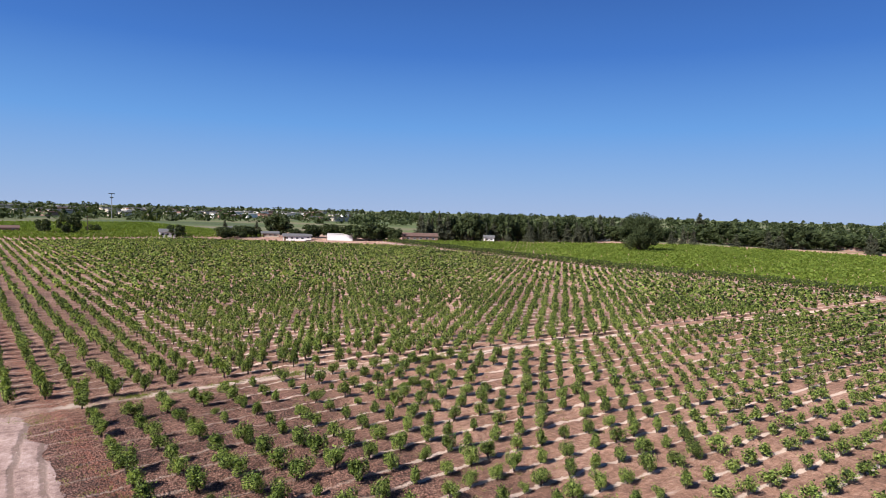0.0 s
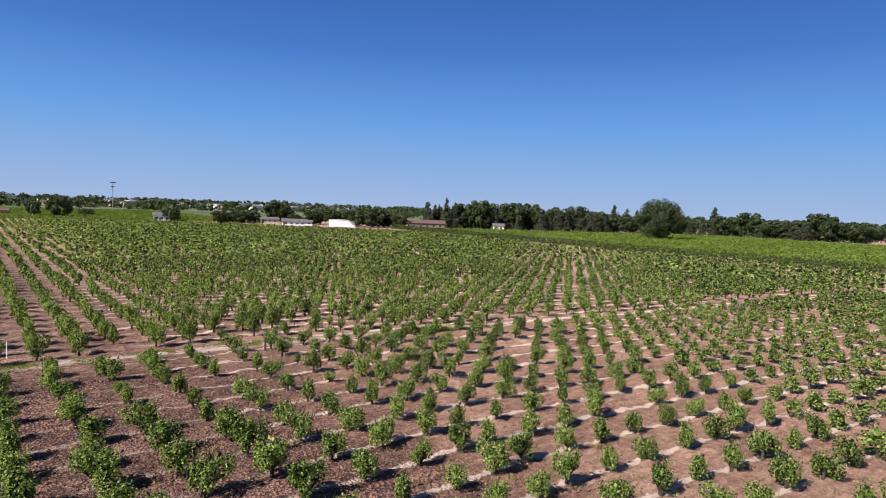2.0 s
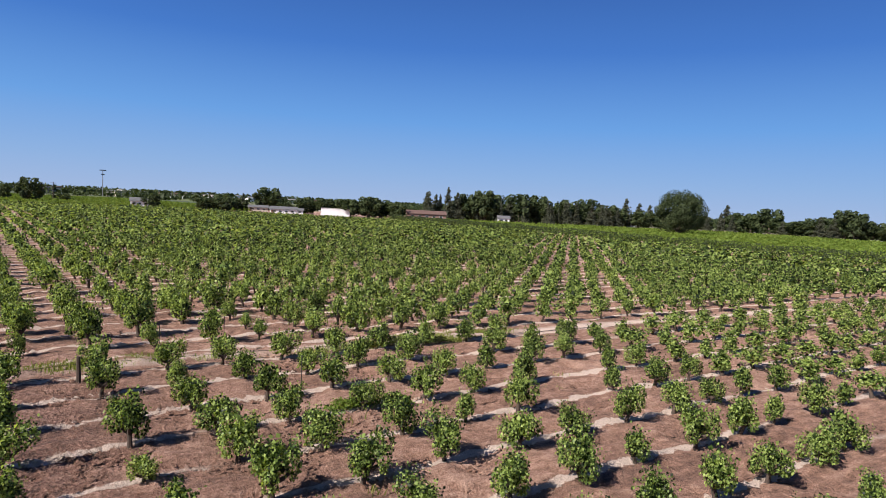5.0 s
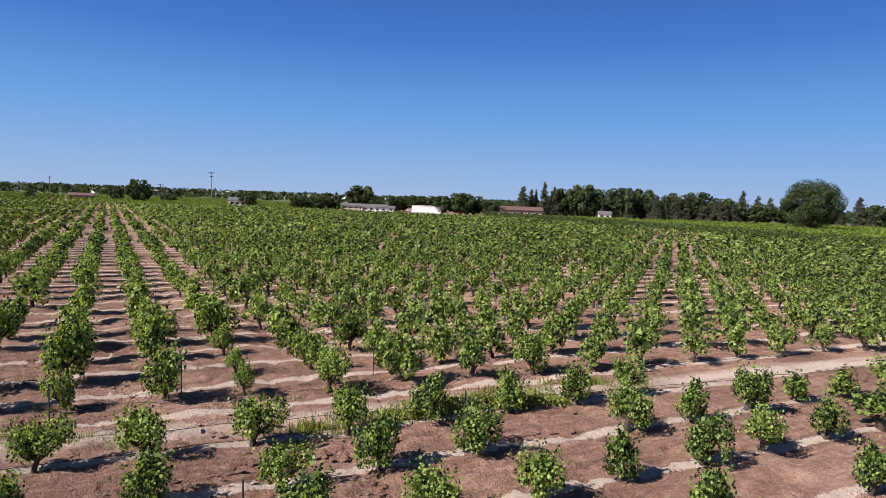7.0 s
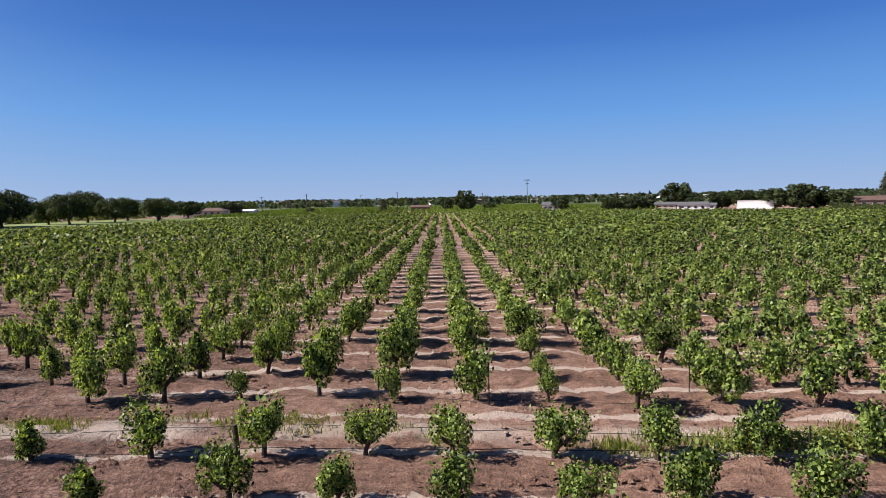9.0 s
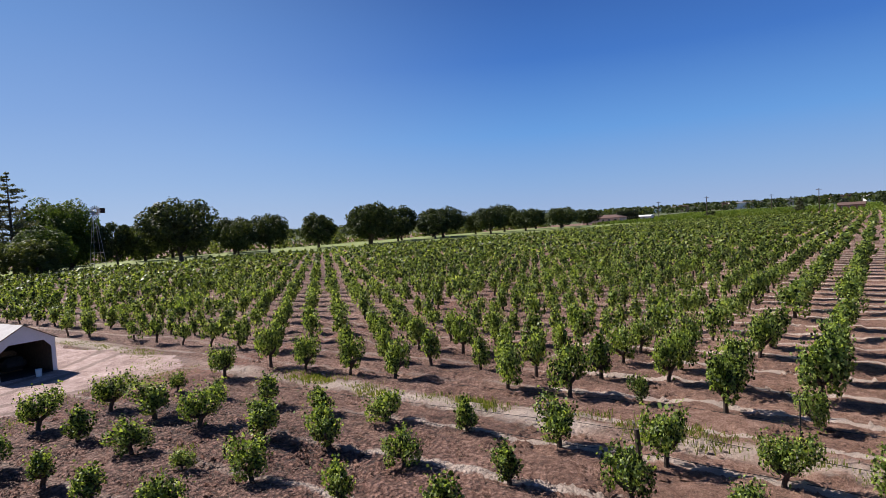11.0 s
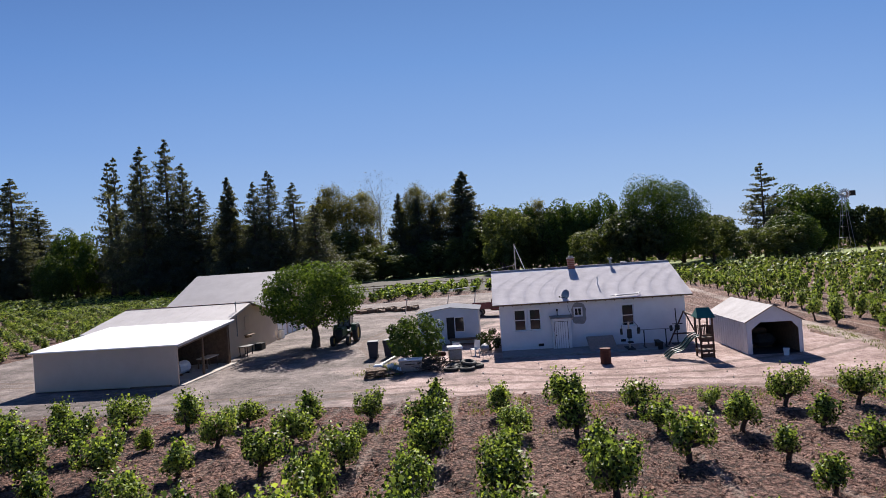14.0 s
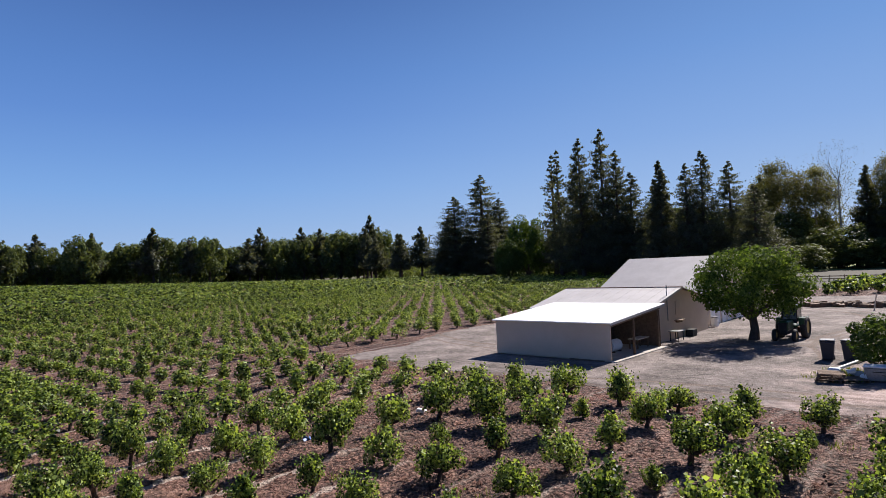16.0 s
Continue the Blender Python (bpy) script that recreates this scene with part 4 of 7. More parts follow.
# oaks along the northern edge of the vineyard
put(oak_a, [(104, 152, 1.12, 1.16, 20), (170, 138, 0.92, 1.0, 130), (37, 162, 1.05, 1.0, 250), (220, 140, 1.1, 0.86, 60), (141, 158, 0.72, 0.86, 200),
            (265, 134, 0.82, 0.88, 300), (240, 128, 0.8, 0.8, 30), (300, 118, 0.9, 0.68, 77)], "oaks beside the vineyard")
put(oak_b, [(138, 172, 0.85, 0.9, 10), (208, 153, 0.85, 1.02, 140), (156, 150, 0.74, 0.88, 80), (123, 172, 0.72, 0.85, 230), (259, 120, 0.85, 0.72, 190),
            (186, 152, 0.8, 0.82, 300), (277, 110, 0.95, 0.7, 15), (66, 196, 0.9, 1.0, 100), (230, 152, 0.9, 0.88, 280), (19, 190, 0.9, 1.35, 50)], "oaks beside the vineyard")
put(oak_c, [(131, 196, 1.0, 1.1, 0), (116, 188, 0.8, 0.95, 90), (166, 160, 0.8, 0.9, 200), (196, 146, 0.8, 0.85, 33), (248, 140, 0.8, 0.8, 120),
            (150, 186, 1.0, 1.0, 240), (95, 205, 1.0, 1.1, 160), (320, 112, 1.0, 0.72, 60), (288, 128, 0.9, 0.85, 310), (1, 214, 1.1, 1.75, 20), (60, 186, 0.8, 1.0, 70), (92, 162, 0.68, 1.0, 15), (130, 160, 0.7, 0.9, 215), (180, 147, 1.15, 1.2, 165), (209, 137, 0.85, 0.85, 5)], "oaks beside the vineyard")
# the lone oak in the southern field
field_oak = broad_tree(4, 22, 13.0, 1.2, 46, 11000, 0.84, M_OAK, label="large lone oak standing in the green field", category="oak tree", limbs=8)
put(field_oak, [(131, -250, 0.84, 0.90, 0)])
green = broad_tree(5, 18, 9.5, 0.8, 36, 6000, 0.74, M_TREE, name="leafy_tree", label="full mid-green leafy tree", category="tree")
put(green, [(84, 178, 1.05, 1.06, 0), (70, 154, 0.8, 0.62, 120), (-31, 234, 0.9, 1.2, 60), (-75, 196, 0.9, 0.8, 200), (10, 205, 0.9, 1.2, 300), (24, 182, 0.7, 1.0, 90),
            (-112, 208, 0.8, 0.72, 10), (-52, 236, 0.9, 1.0, 140), (22, 187, 1.0, 1.14, 33), (32, 187, 0.72, 1.17, 133), (84, 170, 0.9, 1.0, 210), (-137, 191, 0.95, 1.28, 70), (-137, 179, 0.65, 0.78, 170)])
round_tree = broad_tree(6, 23, 11.0, 1.5, 60, 22000, 0.44, M_TREE, name="leafy_tree", label="tall rounded green tree behind the house", category="tree")
put(round_tree, [(42, 163, 1.0, 1.01, 0)])

# conifers
cone = conifer(11, 36, 7.6, 84, 30, 0.74, 0.16, 0.0, "redwood", "slender dark pointed redwood", deep=0.22)
put(cone, [(-11, 222, 1.75, 1.02, 0), (-65, 226, 0.8, 0.89, 100), (-69, 156, 0.85, 0.87, 200), (-35, 226, 0.9, 0.86, 300)], "tall dark conifers")
fir = conifer(12, 44, 11.5, 84, 26, 0.74, 0.18, 0.10, "fir_tree", "tall dark conifer with drooping boughs", deep=0.17)
put(fir, [(-96, 175, 0.95, 1.07, 0), (-102, 172, 0.9, 1.02, 70), (-90, 173, 0.85, 0.89, 150), (-60, 161, 0.8, 0.75, 220), (-56, 169, 0.8, 0.69, 15), (-192, 231, 1.75, 1.13, 40),
          (-185, 236, 1.45, 0.86, 130), (-198, 218, 1.5, 0.89, 260), (-178, 218, 1.2, 0.66, 310), (-80, 178, 0.95, 0.66, 190), (-209, 226, 1.3, 0.74, 20), (-111, 184, 0.95, 0.86, 50), (-85, 172, 0.9, 0.72, 210),
          (-63, 158, 0.7, 0.68, 111), (-48, 162, 0.8, 0.52, 222), (-27, 220, 0.85, 0.67, 333), (-22, 225, 0.75, 0.63, 12), (-75, 166, 0.9, 0.5, 99)], "tall dark conifers")
bare_fir = conifer(13, 44, 8.5, 40, 15, 1.0, 0.02, 0.15, "sparse_conifer", "tall conifer with thin gappy boughs", low=0.1, deep=0.16)
put(bare_fir, [(-124, 190, 0.9, 1.02, 0), (-116, 181, 0.8, 1.01, 100)], "tall dark conifers")
cedar = conifer(18, 25.5, 8.5, 34, 26, 0.7, 0.12, 0.25, "cedar_tree", "dark cedar with wide level boughs", low=0.12, deep=0.09)
put(cedar, [(70, 168, 1.0, 1.0, 40)], "tall dark conifers")
_r = np.random.default_rng(45)
_wp = []
for _k in range(18):
    if _k % 3 == 1:
        continue
    _b, _d = radians(50 + 34 * (_k + _r.uniform(-0.6, 0.6)) / 17), 366 + _r.uniform(-6, 14)
    _wp.append((-math.sin(_b) * _d, math.cos(_b) * _d, _r.uniform(0.9, 1.4), (1.62 - 0.5 * _k / 17) * _r.uniform(0.72, 1.06), _r.uniform(0, 360)))
pine = conifer(14, 24, 8.0, 24, 16, 1.5, 0.0, 0.1, "pine_tree", "dark shaggy pine beyond the field", low=0.2)
put(pine, [(-278, 229, 1.0, 1.25, 0), (-262, 222, 1.0, 1.0, 60), (-240, 220, 1.0, 0.95, 120), (-232, 228, 1.2, 1.15, 33), (-252, 232, 1.0, 1.05, 200), (-297, 222, 1.0, 1.18, 150), (-222, 236, 1.0, 1.0, 80),
           (-314, 222, 1.1, 0.95, 210), (-150, 208, 0.9, 0.9, 0), (-142, 206, 0.9, 0.7, 120), (-268, 245, 1.1, 1.1, 300), (-290, 236, 1.1, 1.1, 260), (-165, 220, 1.0, 1.0, 45)] + _wp, "pines beyond the west field")
bare = thin_tree(15, 38, 11.5, 21000, 0.46, label="tall pale-limbed tree with thin olive foliage")
put(bare, [(-58, 224, 0.85, 0.92, 0), (-66, 230, 0.8, 0.84, 120), (-28, 226, 0.8, 0.88, 240), (-50, 232, 0.9, 0.86, 60), (-18, 232, 0.75, 0.8, 10), (13, 205, 0.58, 0.6, 90)], "thin tall trees")
leafless = thin_tree(19, 40, 10.5, 1800, 0.34, "leafless_tree", "tall pale grey tree almost without leaves", 4)
put(leafless, [(-42, 224, 0.85, 0.94, 0)])
dusk = broad_tree(16, 26, 9.5, 0.5, 34, 3000, 1.08, M_WOODS, name="leafy_tree", label="dark dense tree behind the yard", category="tree", limbs=3)
put(dusk, [(-36, 212, 0.8, 0.36, 0), (-20, 210, 0.8, 0.42, 40), (-62, 205, 0.9, 0.78, 90), (-4, 208, 0.9, 0.72, 130), (-85, 196, 0.9, 0.62, 200), (-104, 192, 0.9, 0.8, 260), (-128, 200, 0.9, 0.72, 310),
           (-140, 214, 1.0, 0.55, 20), (18, 200, 0.9, 0.72, 75), (52, 178, 0.75, 0.55, 150), (-48, 205, 0.8, 0.4, 222), (-158, 225, 1.0, 0.55, 300), (-12, 200, 0.6, 0.5, 10), (-75, 188, 1.0, 0.82, 66), (-45, 186, 0.8, 0.3, 166), (-32, 200, 0.8, 0.34, 266), (-22, 214, 0.8, 0.5, 36), (6, 198, 0.8, 0.74, 300), (-118, 206, 1.0, 0.88, 99), (2, 190, 0.78, 0.83, 10), (33, 161, 0.72, 0.54, 110), (24, 163, 0.63, 0.44, 210), (55, 163, 0.62, 0.5, 310), (60, 155, 0.5, 0.34, 60), (66, 148, 0.6, 0.35, 160), (-85, 198, 1.1, 0.9, 0), (-91, 186, 1.05, 0.76, 0), (-57, 218, 0.9, 0.74, 40), (-69, 198, 0.9, 0.8, 80), (-39, 206, 1.0, 0.5, 120)], "dense trees behind the yard")
# wood along the western edge
west = broad_tree(17, 22, 9.5, 0.5, 30, 2000, 1.3, M_WOODS, name="leafy_tree", label="dusty green tree in a wood beyond the field", category="tree", limbs=3)
_r = np.random.default_rng(23)
_w = []
for _k in range(46):
    _b, _d = radians(49 + 36 * _k / 45), 372 + _r.uniform(-6, 46)
    _f = 1.66 - 0.62 * (_k / 45) + _r.uniform(-0.32, 0.22)
    _w.append((-math.sin(_b) * _d, math.cos(_b) * _d, _r.uniform(0.9, 1.25), _f * 0.86, _r.uniform(0, 360)))
put(west, _w, "wood beyond the west field")

# ---- far to the south and east ----
far_tree = broad_tree(21, 12, 6.5, 0.4, 14, 620, 1.5, M_OAK, name="leafy_tree", label="distant dark green tree", category="tree", limbs=3)
_t = [(378, -93, 0.9, 0.6, 0), (397, -175, 1.35, 1.15, 50), (423, -38, 1.0, 1.0, 100), (448, -27, 0.75, 0.68, 10), (460, -60, 0.7, 0.4, 80), (440, 70, 0.5, 0.3, 0), (360, -118, 0.9, 0.55, 140), (372, -124, 1.0, 0.5, 200),
      (366, -132, 1.0, 0.6, 260), (378, -140, 1.0, 0.55, 320), (384, -150, 0.9, 0.5, 30), (352, -166, 0.8, 0.5, 120), (356, -182, 1.0, 0.7, 120), (345, -192, 1.2, 0.75, 120), (340, -205, 1.2, 0.8, 10), (332, -216, 1.2, 0.95, 200),
      (336, -228, 1.3, 0.85, 70), (322, -232, 0.9, 0.7, 160), (318, -290, 1.3, 1.35, 20), (308, -300, 1.4, 1.55, 220), (318, -312, 1.4, 1.4, 80), (300, -328, 1.4, 1.5, 0), (296, -342, 1.3, 1.3, 50), (304, -356, 1.5, 1.5, 90),
      (290, -372, 1.5, 1.35, 140), (286, -392, 1.5, 1.45, 190), (280, -410, 1.4, 1.2, 240), (282, -428, 1.3, 1.1, 0), (330, -340, 1.5, 1.45, 40), (197, -514, 1.6, 1.45, 0), (178, -505, 1.4, 0.75, 40), (166, -507, 1.5, 0.85, 80),
      (154, -508, 1.5, 1.1, 120), (142, -510, 1.4, 1.5, 160), (134, -512, 1.3, 1.35, 200), (126, -520, 1.4, 0.95, 10), (112, -522, 1.4, 0.9, 50), (96, -530, 1.4, 0.8, 90), (80, -535, 1.4, 0.8, 130), (64, -540, 1.4, 0.85, 0),
      (214, -520, 1.6, 0.9, 0), (232, -530, 1.5, 1.0, 30), (250, -500, 1.5, 0.9, 60), (262, -470, 1.5, 0.95, 90), (272, -450, 1.5, 1.0, 120), (240, -560, 1.8, 1.2, 10), (46, -545, 1.5, 0.9, 20), (28, -548, 1.5, 1.0, 220)]
_t += [(x + 9, y - 7, s * 0.95, z * _r.uniform(0.7, 0.95), a + 77) for x, y, s, z, a in _t if y < -160]
put(far_tree, [(0.82 * x, 0.82 * y, s * 0.96, z * 1.02, a) if y > -200 else (0.77 * x, 0.77 * y, s * 0.92, z * 0.98, a) for x, y, s, z, a in _t], "trees beyond the fields")
far_fir = conifer(22, 20, 5.0, 28, 8, 1.3, 0.1, 0.05, "conifer", "distant dark pointed conifer")
put(far_fir, [(0.78 * x, 0.78 * y, 0.8 * s, 0.8 * z, a) for x, y, s, z, a in [(314, -270, 1.0, 1.16, 0), (318, -256, 0.9, 0.98, 50), (312, -277, 1.0, 1.0, 100), (320, -264, 1.0, 0.9, 150), (316, -284, 1.1, 0.85, 200), (308, -292, 1.0, 0.9, 250), (300, -318, 1.1, 0.9, 20), (284, -442, 1.3, 1.2, 0),
              (289, -470, 1.3, 1.05, 30), (286, -482, 1.3, 1.0, 60), (282, -494, 1.3, 0.9, 90), (369, -806, 2.2, 1.5, 0), (350, -280, 1.2, 1.0, 10), (150, -520, 1.2, 1.0, 0), (140, -524, 1.2, 1.1, 70), (400, -158, 0.6, 0.6, 0),
              (455, -155, 0.6, 0.6, 40), (470, 20, 0.9, 0.5, 0)]], "distant conifers")
_belt = []
for _k in range(34):
    _f = _r.uniform()
    _belt.append((246 - 58 * _f + _r.uniform(0, 16), -206 - 96 * _f - _r.uniform(0, 12), _r.uniform(0.55, 0.95), _r.uniform(0.42, 0.72), _r.uniform(0, 360)))
for _k in range(10):
    _belt.append((_r.uniform(40, 190), -350 - _r.uniform(0, 40), _r.uniform(0.6, 1.0), _r.uniform(0.4, 0.65), _r.uniform(0, 360)))
belt_fir = conifer(24, 20, 4.6, 30, 9, 1.2, 0.12, 0.05, "conifer", "dark bushy conifer in a belt behind the field", low=0.03)
put(belt_fir, _belt, "belt of conifers")
cypress = conifer(23, 9, 0.9, 26, 7, 0.5, -0.9, 0.0, "cypress", "narrow dark cypress in a row")
put(cypress, [(358 + 0.33 * k, 107.5 - 1.1 * k, 0.82, 0.82 * _r.uniform(0.92, 1.08), 40 * k) for k in range(11)], "row of cypresses")


def far_woods():
    """Low belts of trees and hedges that close the view on all sides."""
    rng = np.random.default_rng(31)
    pts, out, size = [], [], []
    for _ in range(8500):
        a, d = rng.uniform(0, 360), rng.choice([560, 720, 900, 1150, 1500, 2000, 2600]) * rng.uniform(0.9, 1.15)
        x, y = math.sin(radians(a)) * d, math.cos(radians(a)) * d
        if 62 < a < 130 and d < 660:
            continue
        h, w = (5 + d * 0.0036) * rng.uniform(0.45, 1.25), 7 * rng.uniform(0.5, 1.6)
        k = 26
        q = rng.normal(size=(k, 3))
        q /= np.linalg.norm(q, axis=1, keepdims=True)
        p = q * np.array([w, w, h * 0.5]) + np.array([x, y, h * 0.5 + float(rise(x, y)) * (d < 900)])
        pts.append(p)
        out.append(q)
        size.append(np.full(k, 0.36 * h))
    p, o, s = np.concatenate(pts), np.concatenate(out), np.concatenate(size)
    v, q = leaves(rng, p, s * 1.3, o, 0.5, three=True)
    tagged(part("distant_woods", mesh_of("distant_woods", v, None, q), M_OAK), "hazy dark belts of far trees on the horizon", "woods", kind="stuff")


far_woods()


def understory():
    """Shrubs and low growth that close the view beneath the trees north of the yard and the fields."""
    rng = np.random.default_rng(43)
    line = [(-330, 268), (-240, 244), (-205, 236), (-150, 222), (-118, 196), (-60, 196), (-20, 206), (20, 196), (60, 196), (100, 200), (140, 198), (180, 184), (230, 174), (290, 152), (340, 138)]
    pts, out, size = [], [], []
    for (xa, ya), (xb, yb) in zip(line, line[1:]):
        n = int(math.hypot(xb - xa, yb - ya) / 1.1)
        for _ in range(n):
            f = rng.uniform()
            x, y = xa + (xb - xa) * f + rng.normal() * 3, ya + (yb - ya) * f + abs(rng.normal()) * 9
            h, w = rng.uniform(2.5, 8.5) * (0.85 if x > 95 else 1.0), rng.uniform(2.0, 4.5)
            k = 34
            q = rng.normal(size=(k, 3))
            q /= np.linalg.norm(q, axis=1, keepdims=True)
            pts.append(q * np.array([w, w, h * 0.5]) + np.array([x, y, h * 0.5 + float(rise(x, y))]))
            out.append(q)
            size.append(np.full(k, 1.15))
    v, q = leaves(rng, np.concatenate(pts), np.concatenate(size), np.concatenate(out), 0.7)
    tagged(part("understory", mesh_of("understory", v, q), M_WOODS), "dark shrubs and low growth beneath the trees", "shrubs", kind="stuff")


understory()


def small_house(x, y, w, d, h, turn, wall, roof, name="house", label="", ridge=0.32, windows=3, over=0.5, hip=False):
    """A low house: walls, a pitched roof with eaves, a door and windows."""
    root = thing(name, label, "house", at=pose(x, y, float(rise(x, y)), 0, 0, turn))
    e = h * (1 - ridge)
    b = Build()
    b.box((0, 0, e / 2 - 0.1), (w, d, e + 0.2), 0.03)
    if not hip:
        for s in (-1, 1):
            p = [(s * (w / 2), -d / 2, e), (s * (w / 2), d / 2, e), (s * (w / 2), 0, h - 0.1)]
            b.face(*(p if s > 0 else p[::-1]))
    part("wall", b, wall, root)
    r, t = Build(), 0.18
    hx, hy, k = w / 2 + over, d / 2 + over, (d / 2 if hip else 0.0)
    lo = e - over * (h - e) / (d / 2)
    for s in (-1, 1):
        a = [(-hx, s * hy, lo), (hx, s * hy, lo), (hx - k, 0, h), (-hx + k, 0, h)]
        up = [(q[0], q[1], q[2] + t) for q in a]
        if s > 0:
            a, up = a[::-1], up[::-1]
        r.face(*up)
        r.face(*a[::-1])
        r.face(a[0], a[1], up[1], up[0]) if s < 0 else r.face(a[2], a[3], up[3], up[2])
        r.face(a[1], a[2], up[2], up[1])
        r.face(a[3], a[0], up[0], up[3])
    if hip:
        for s in (-1, 1):
            q = [(s * hx, -hy, lo + t), (s * hx, hy, lo + t), (s * (hx - k), 0, h + t)]
            r.face(*(q if s > 0 else q[::-1]))
    part("roof", r, roof, root)
    for s in (-1, 1):
        for i in range(windows):
            wx = -w / 2 + w * (i + 0.7) / (windows + 0.4)
            wn = Build().box((wx, s * (d / 2 + 0.02), e * 0.58), (min(1.6, w / windows * 0.5), 0.06, e * 0.36), 0.01)
            win = part("window", wn, M_WHITE, root)
            part("pane", Build().box((wx, s * (d / 2 + 0.06), e * 0.58), (min(1.4, w / windows * 0.43), 0.03, e * 0.30)), M_GLASS, win)
        dr = Build().box((w / 2 - 1.0, s * (d / 2 + 0.025), min(2.05, e) / 2), (0.95, 0.07, min(2.05, e * 0.9)), 0.01)
        part("door", dr, M_WOOD, root)
    return root


small_house(348, 112, 23, 9, 4.5, 82, M_TAN, M_ROOFRED, label="long low brown-roofed house at the field's far edge", hip=True, windows=6)
small_house(366, 93, 7.4, 5.7, 3.1, 80, M_WHITE, M_ROOFWHITE, "shed", "small white shed beside cypresses", 0.2, 1)
small_house(312, -72, 8.2, 6.6, 4.5, 75, M_WHITE, M_ROOFGREY, label="white house half hidden by a tree", windows=3)
small_house(367, -132, 11.5, 7.4, 4.1, 70, M_TAN, M_ROOFGREY, label="tan house with grey gable roof", windows=4)
small_house(308, -130, 9.8, 7.4, 3.3, 68, M_TAN, M_ROOFGREY, label="low tan house with grey roof", windows=3)
small_house(269, -126, 12.3, 8.2, 3.6, 62, M_WHITE, M_ROOFGREY, label="white house with grey gable roof", windows=4)
small_house(277, -136, 8.2, 6.6, 2.9, 62, M_WHITE, M_ROOFGREY, label="low white house with grey roof", windows=3)
small_house(243, -194, 20, 9.2, 4.9, 58, M_PINK, M_ROOFRED, label="pinkish house with brown roof before conifers", windows=5)
small_house(228, -237, 6.2, 5.4, 4.1, 50, M_WHITE, M_ROOFGREY, label="small white house among dark trees", windows=2)
small_house(223, -350, 10.8, 6.9, 4.1, 40, M_WHITE, M_ROOFGREY, label="white house behind the far field", windows=3)
small_house(79, -407, 15.4, 7.7, 3.4, 5, M_PINK, M_ROOFRED, "barn", "low rust-roofed barn at the field's end", 0.3, 3)
small_house(385, -7, 11.5, 7.4, 3.6, 85, M_PINK, M_ROOFRED, label="reddish house between two trees", windows=3)


def white_warehouse():
    root = thing("white_building", "flat-roofed white building with an open lean-to", "building", at=pose(264, -152, 0, 0, 0, 58) @ Matrix.Scale(0.84, 4))
    part("wall", Build().box((-5.5, 0, 2.2), (6, 9, 4.6), 0.04).box((3, 0.6, 2.2), (11, 8, 4.4), 0.04), M_WHITE, root)
    part("roof", Build().box((3, 0.6, 4.5), (11.4, 8.4, 0.25), 0.03), M_ROOFTIN, root)
    part("lean_to_roof", Build().box((4, -5.4, 2.5), (13, 4.0, 0.14), 0.02, (8, 0, 0)), M_ROOFWHITE, root)
    for k in range(4):
        part("post", Build().box((-1.6 + 3.7 * k, -7.0, 1.1), (0.16, 0.16, 2.2), 0.01), M_WHITE, root)
    part("door", Build().box((2.2, -3.42, 1.2), (2.4, 0.06, 2.4), 0.01), M_PALEBLUE, root)


white_warehouse()


def pole(x, y, h, arms=1, name="power_pole", label="wooden power pole with a crossarm"):
    root = thing(name, label, "pole", at=pose(x, y, float(rise(x, y)), 0, 0, 10))
    part("shaft", Build().tube([(0, 0, -0.3), (0, 0, h)], [0.24, 0.16], 8), M_BARK, root)
    for k in range(arms):
        part("crossarm", Build().box((0, 0, h - 0.6 - 1.0 * k), (0.14, 2.6, 0.16), 0.01), M_WOOD, root)
        for s in (-1.1, -0.4, 0.4, 1.1):
            part("insulator", Build().tube([(0, s, h - 0.52 - 1.0 * k), (0, s, h - 0.34 - 1.0 * k)], [0.06, 0.04], 6), M_STEEL, root)


for _x, _y, _hh in ((367, 86, 10.5), (348, 57, 11.3), (367, 7, 11.8), (361, -43, 10.2), (172, -389, 8.6), (174, -383, 8.6), (426, 33, 11.0)):
    pole(_x, _y, _hh)


def mast():
    root = thing("floodlight_mast", "tall steel mast with two lamp racks", "mast", at=pose(730, -140, 0, 0, 0, 10) @ Matrix.Scale(0.62, 4))
    part("shaft", Build().tube([(0, 0, -0.5), (0, 0, 46)], [0.9, 0.45], 10), M_STEEL, root)
    for z in (45, 38):
        part("lamp_rack", Build().box((0, 0, z), (0.6, 11 if z > 40 else 6, 1.6), 0.05), M_STEEL, root)


mast()


def distant_town():
    """Roofs and walls of a far town, too small to pick apart."""
    rng = np.random.default_rng(37)
    for mat, roof, n, seed in ((M_WHITE, M_ROOFTIN, 60, 1), (M_TAN, M_ROOFGREY, 130, 2), (M_PINK, M_ROOFRED, 70, 3)):
        b, r = Build(), Build()
        for _ in range(n):
            a, d = rng.uniform(74, 122), rng.uniform(820, 1900)
            x, y = math.sin(radians(a)) * d, math.cos(radians(a)) * d
            w, dd, h = rng.uniform(9, 28), rng.uniform(9, 16), rng.uniform(3.2, 7.5)
            b.box((x, y, h / 2), (dd, w, h), 0, (0, 0, 12))
            r.box((x, y, h + 0.6), (dd + 2, w + 2, 1.3), 0.6, (0, 0, 12))
        root = thing("distant_town", "far low town buildings on the horizon", "town", kind="stuff")
        part("walls", b, mat, root)
        part("roofs", r, roof, root)


distant_town()


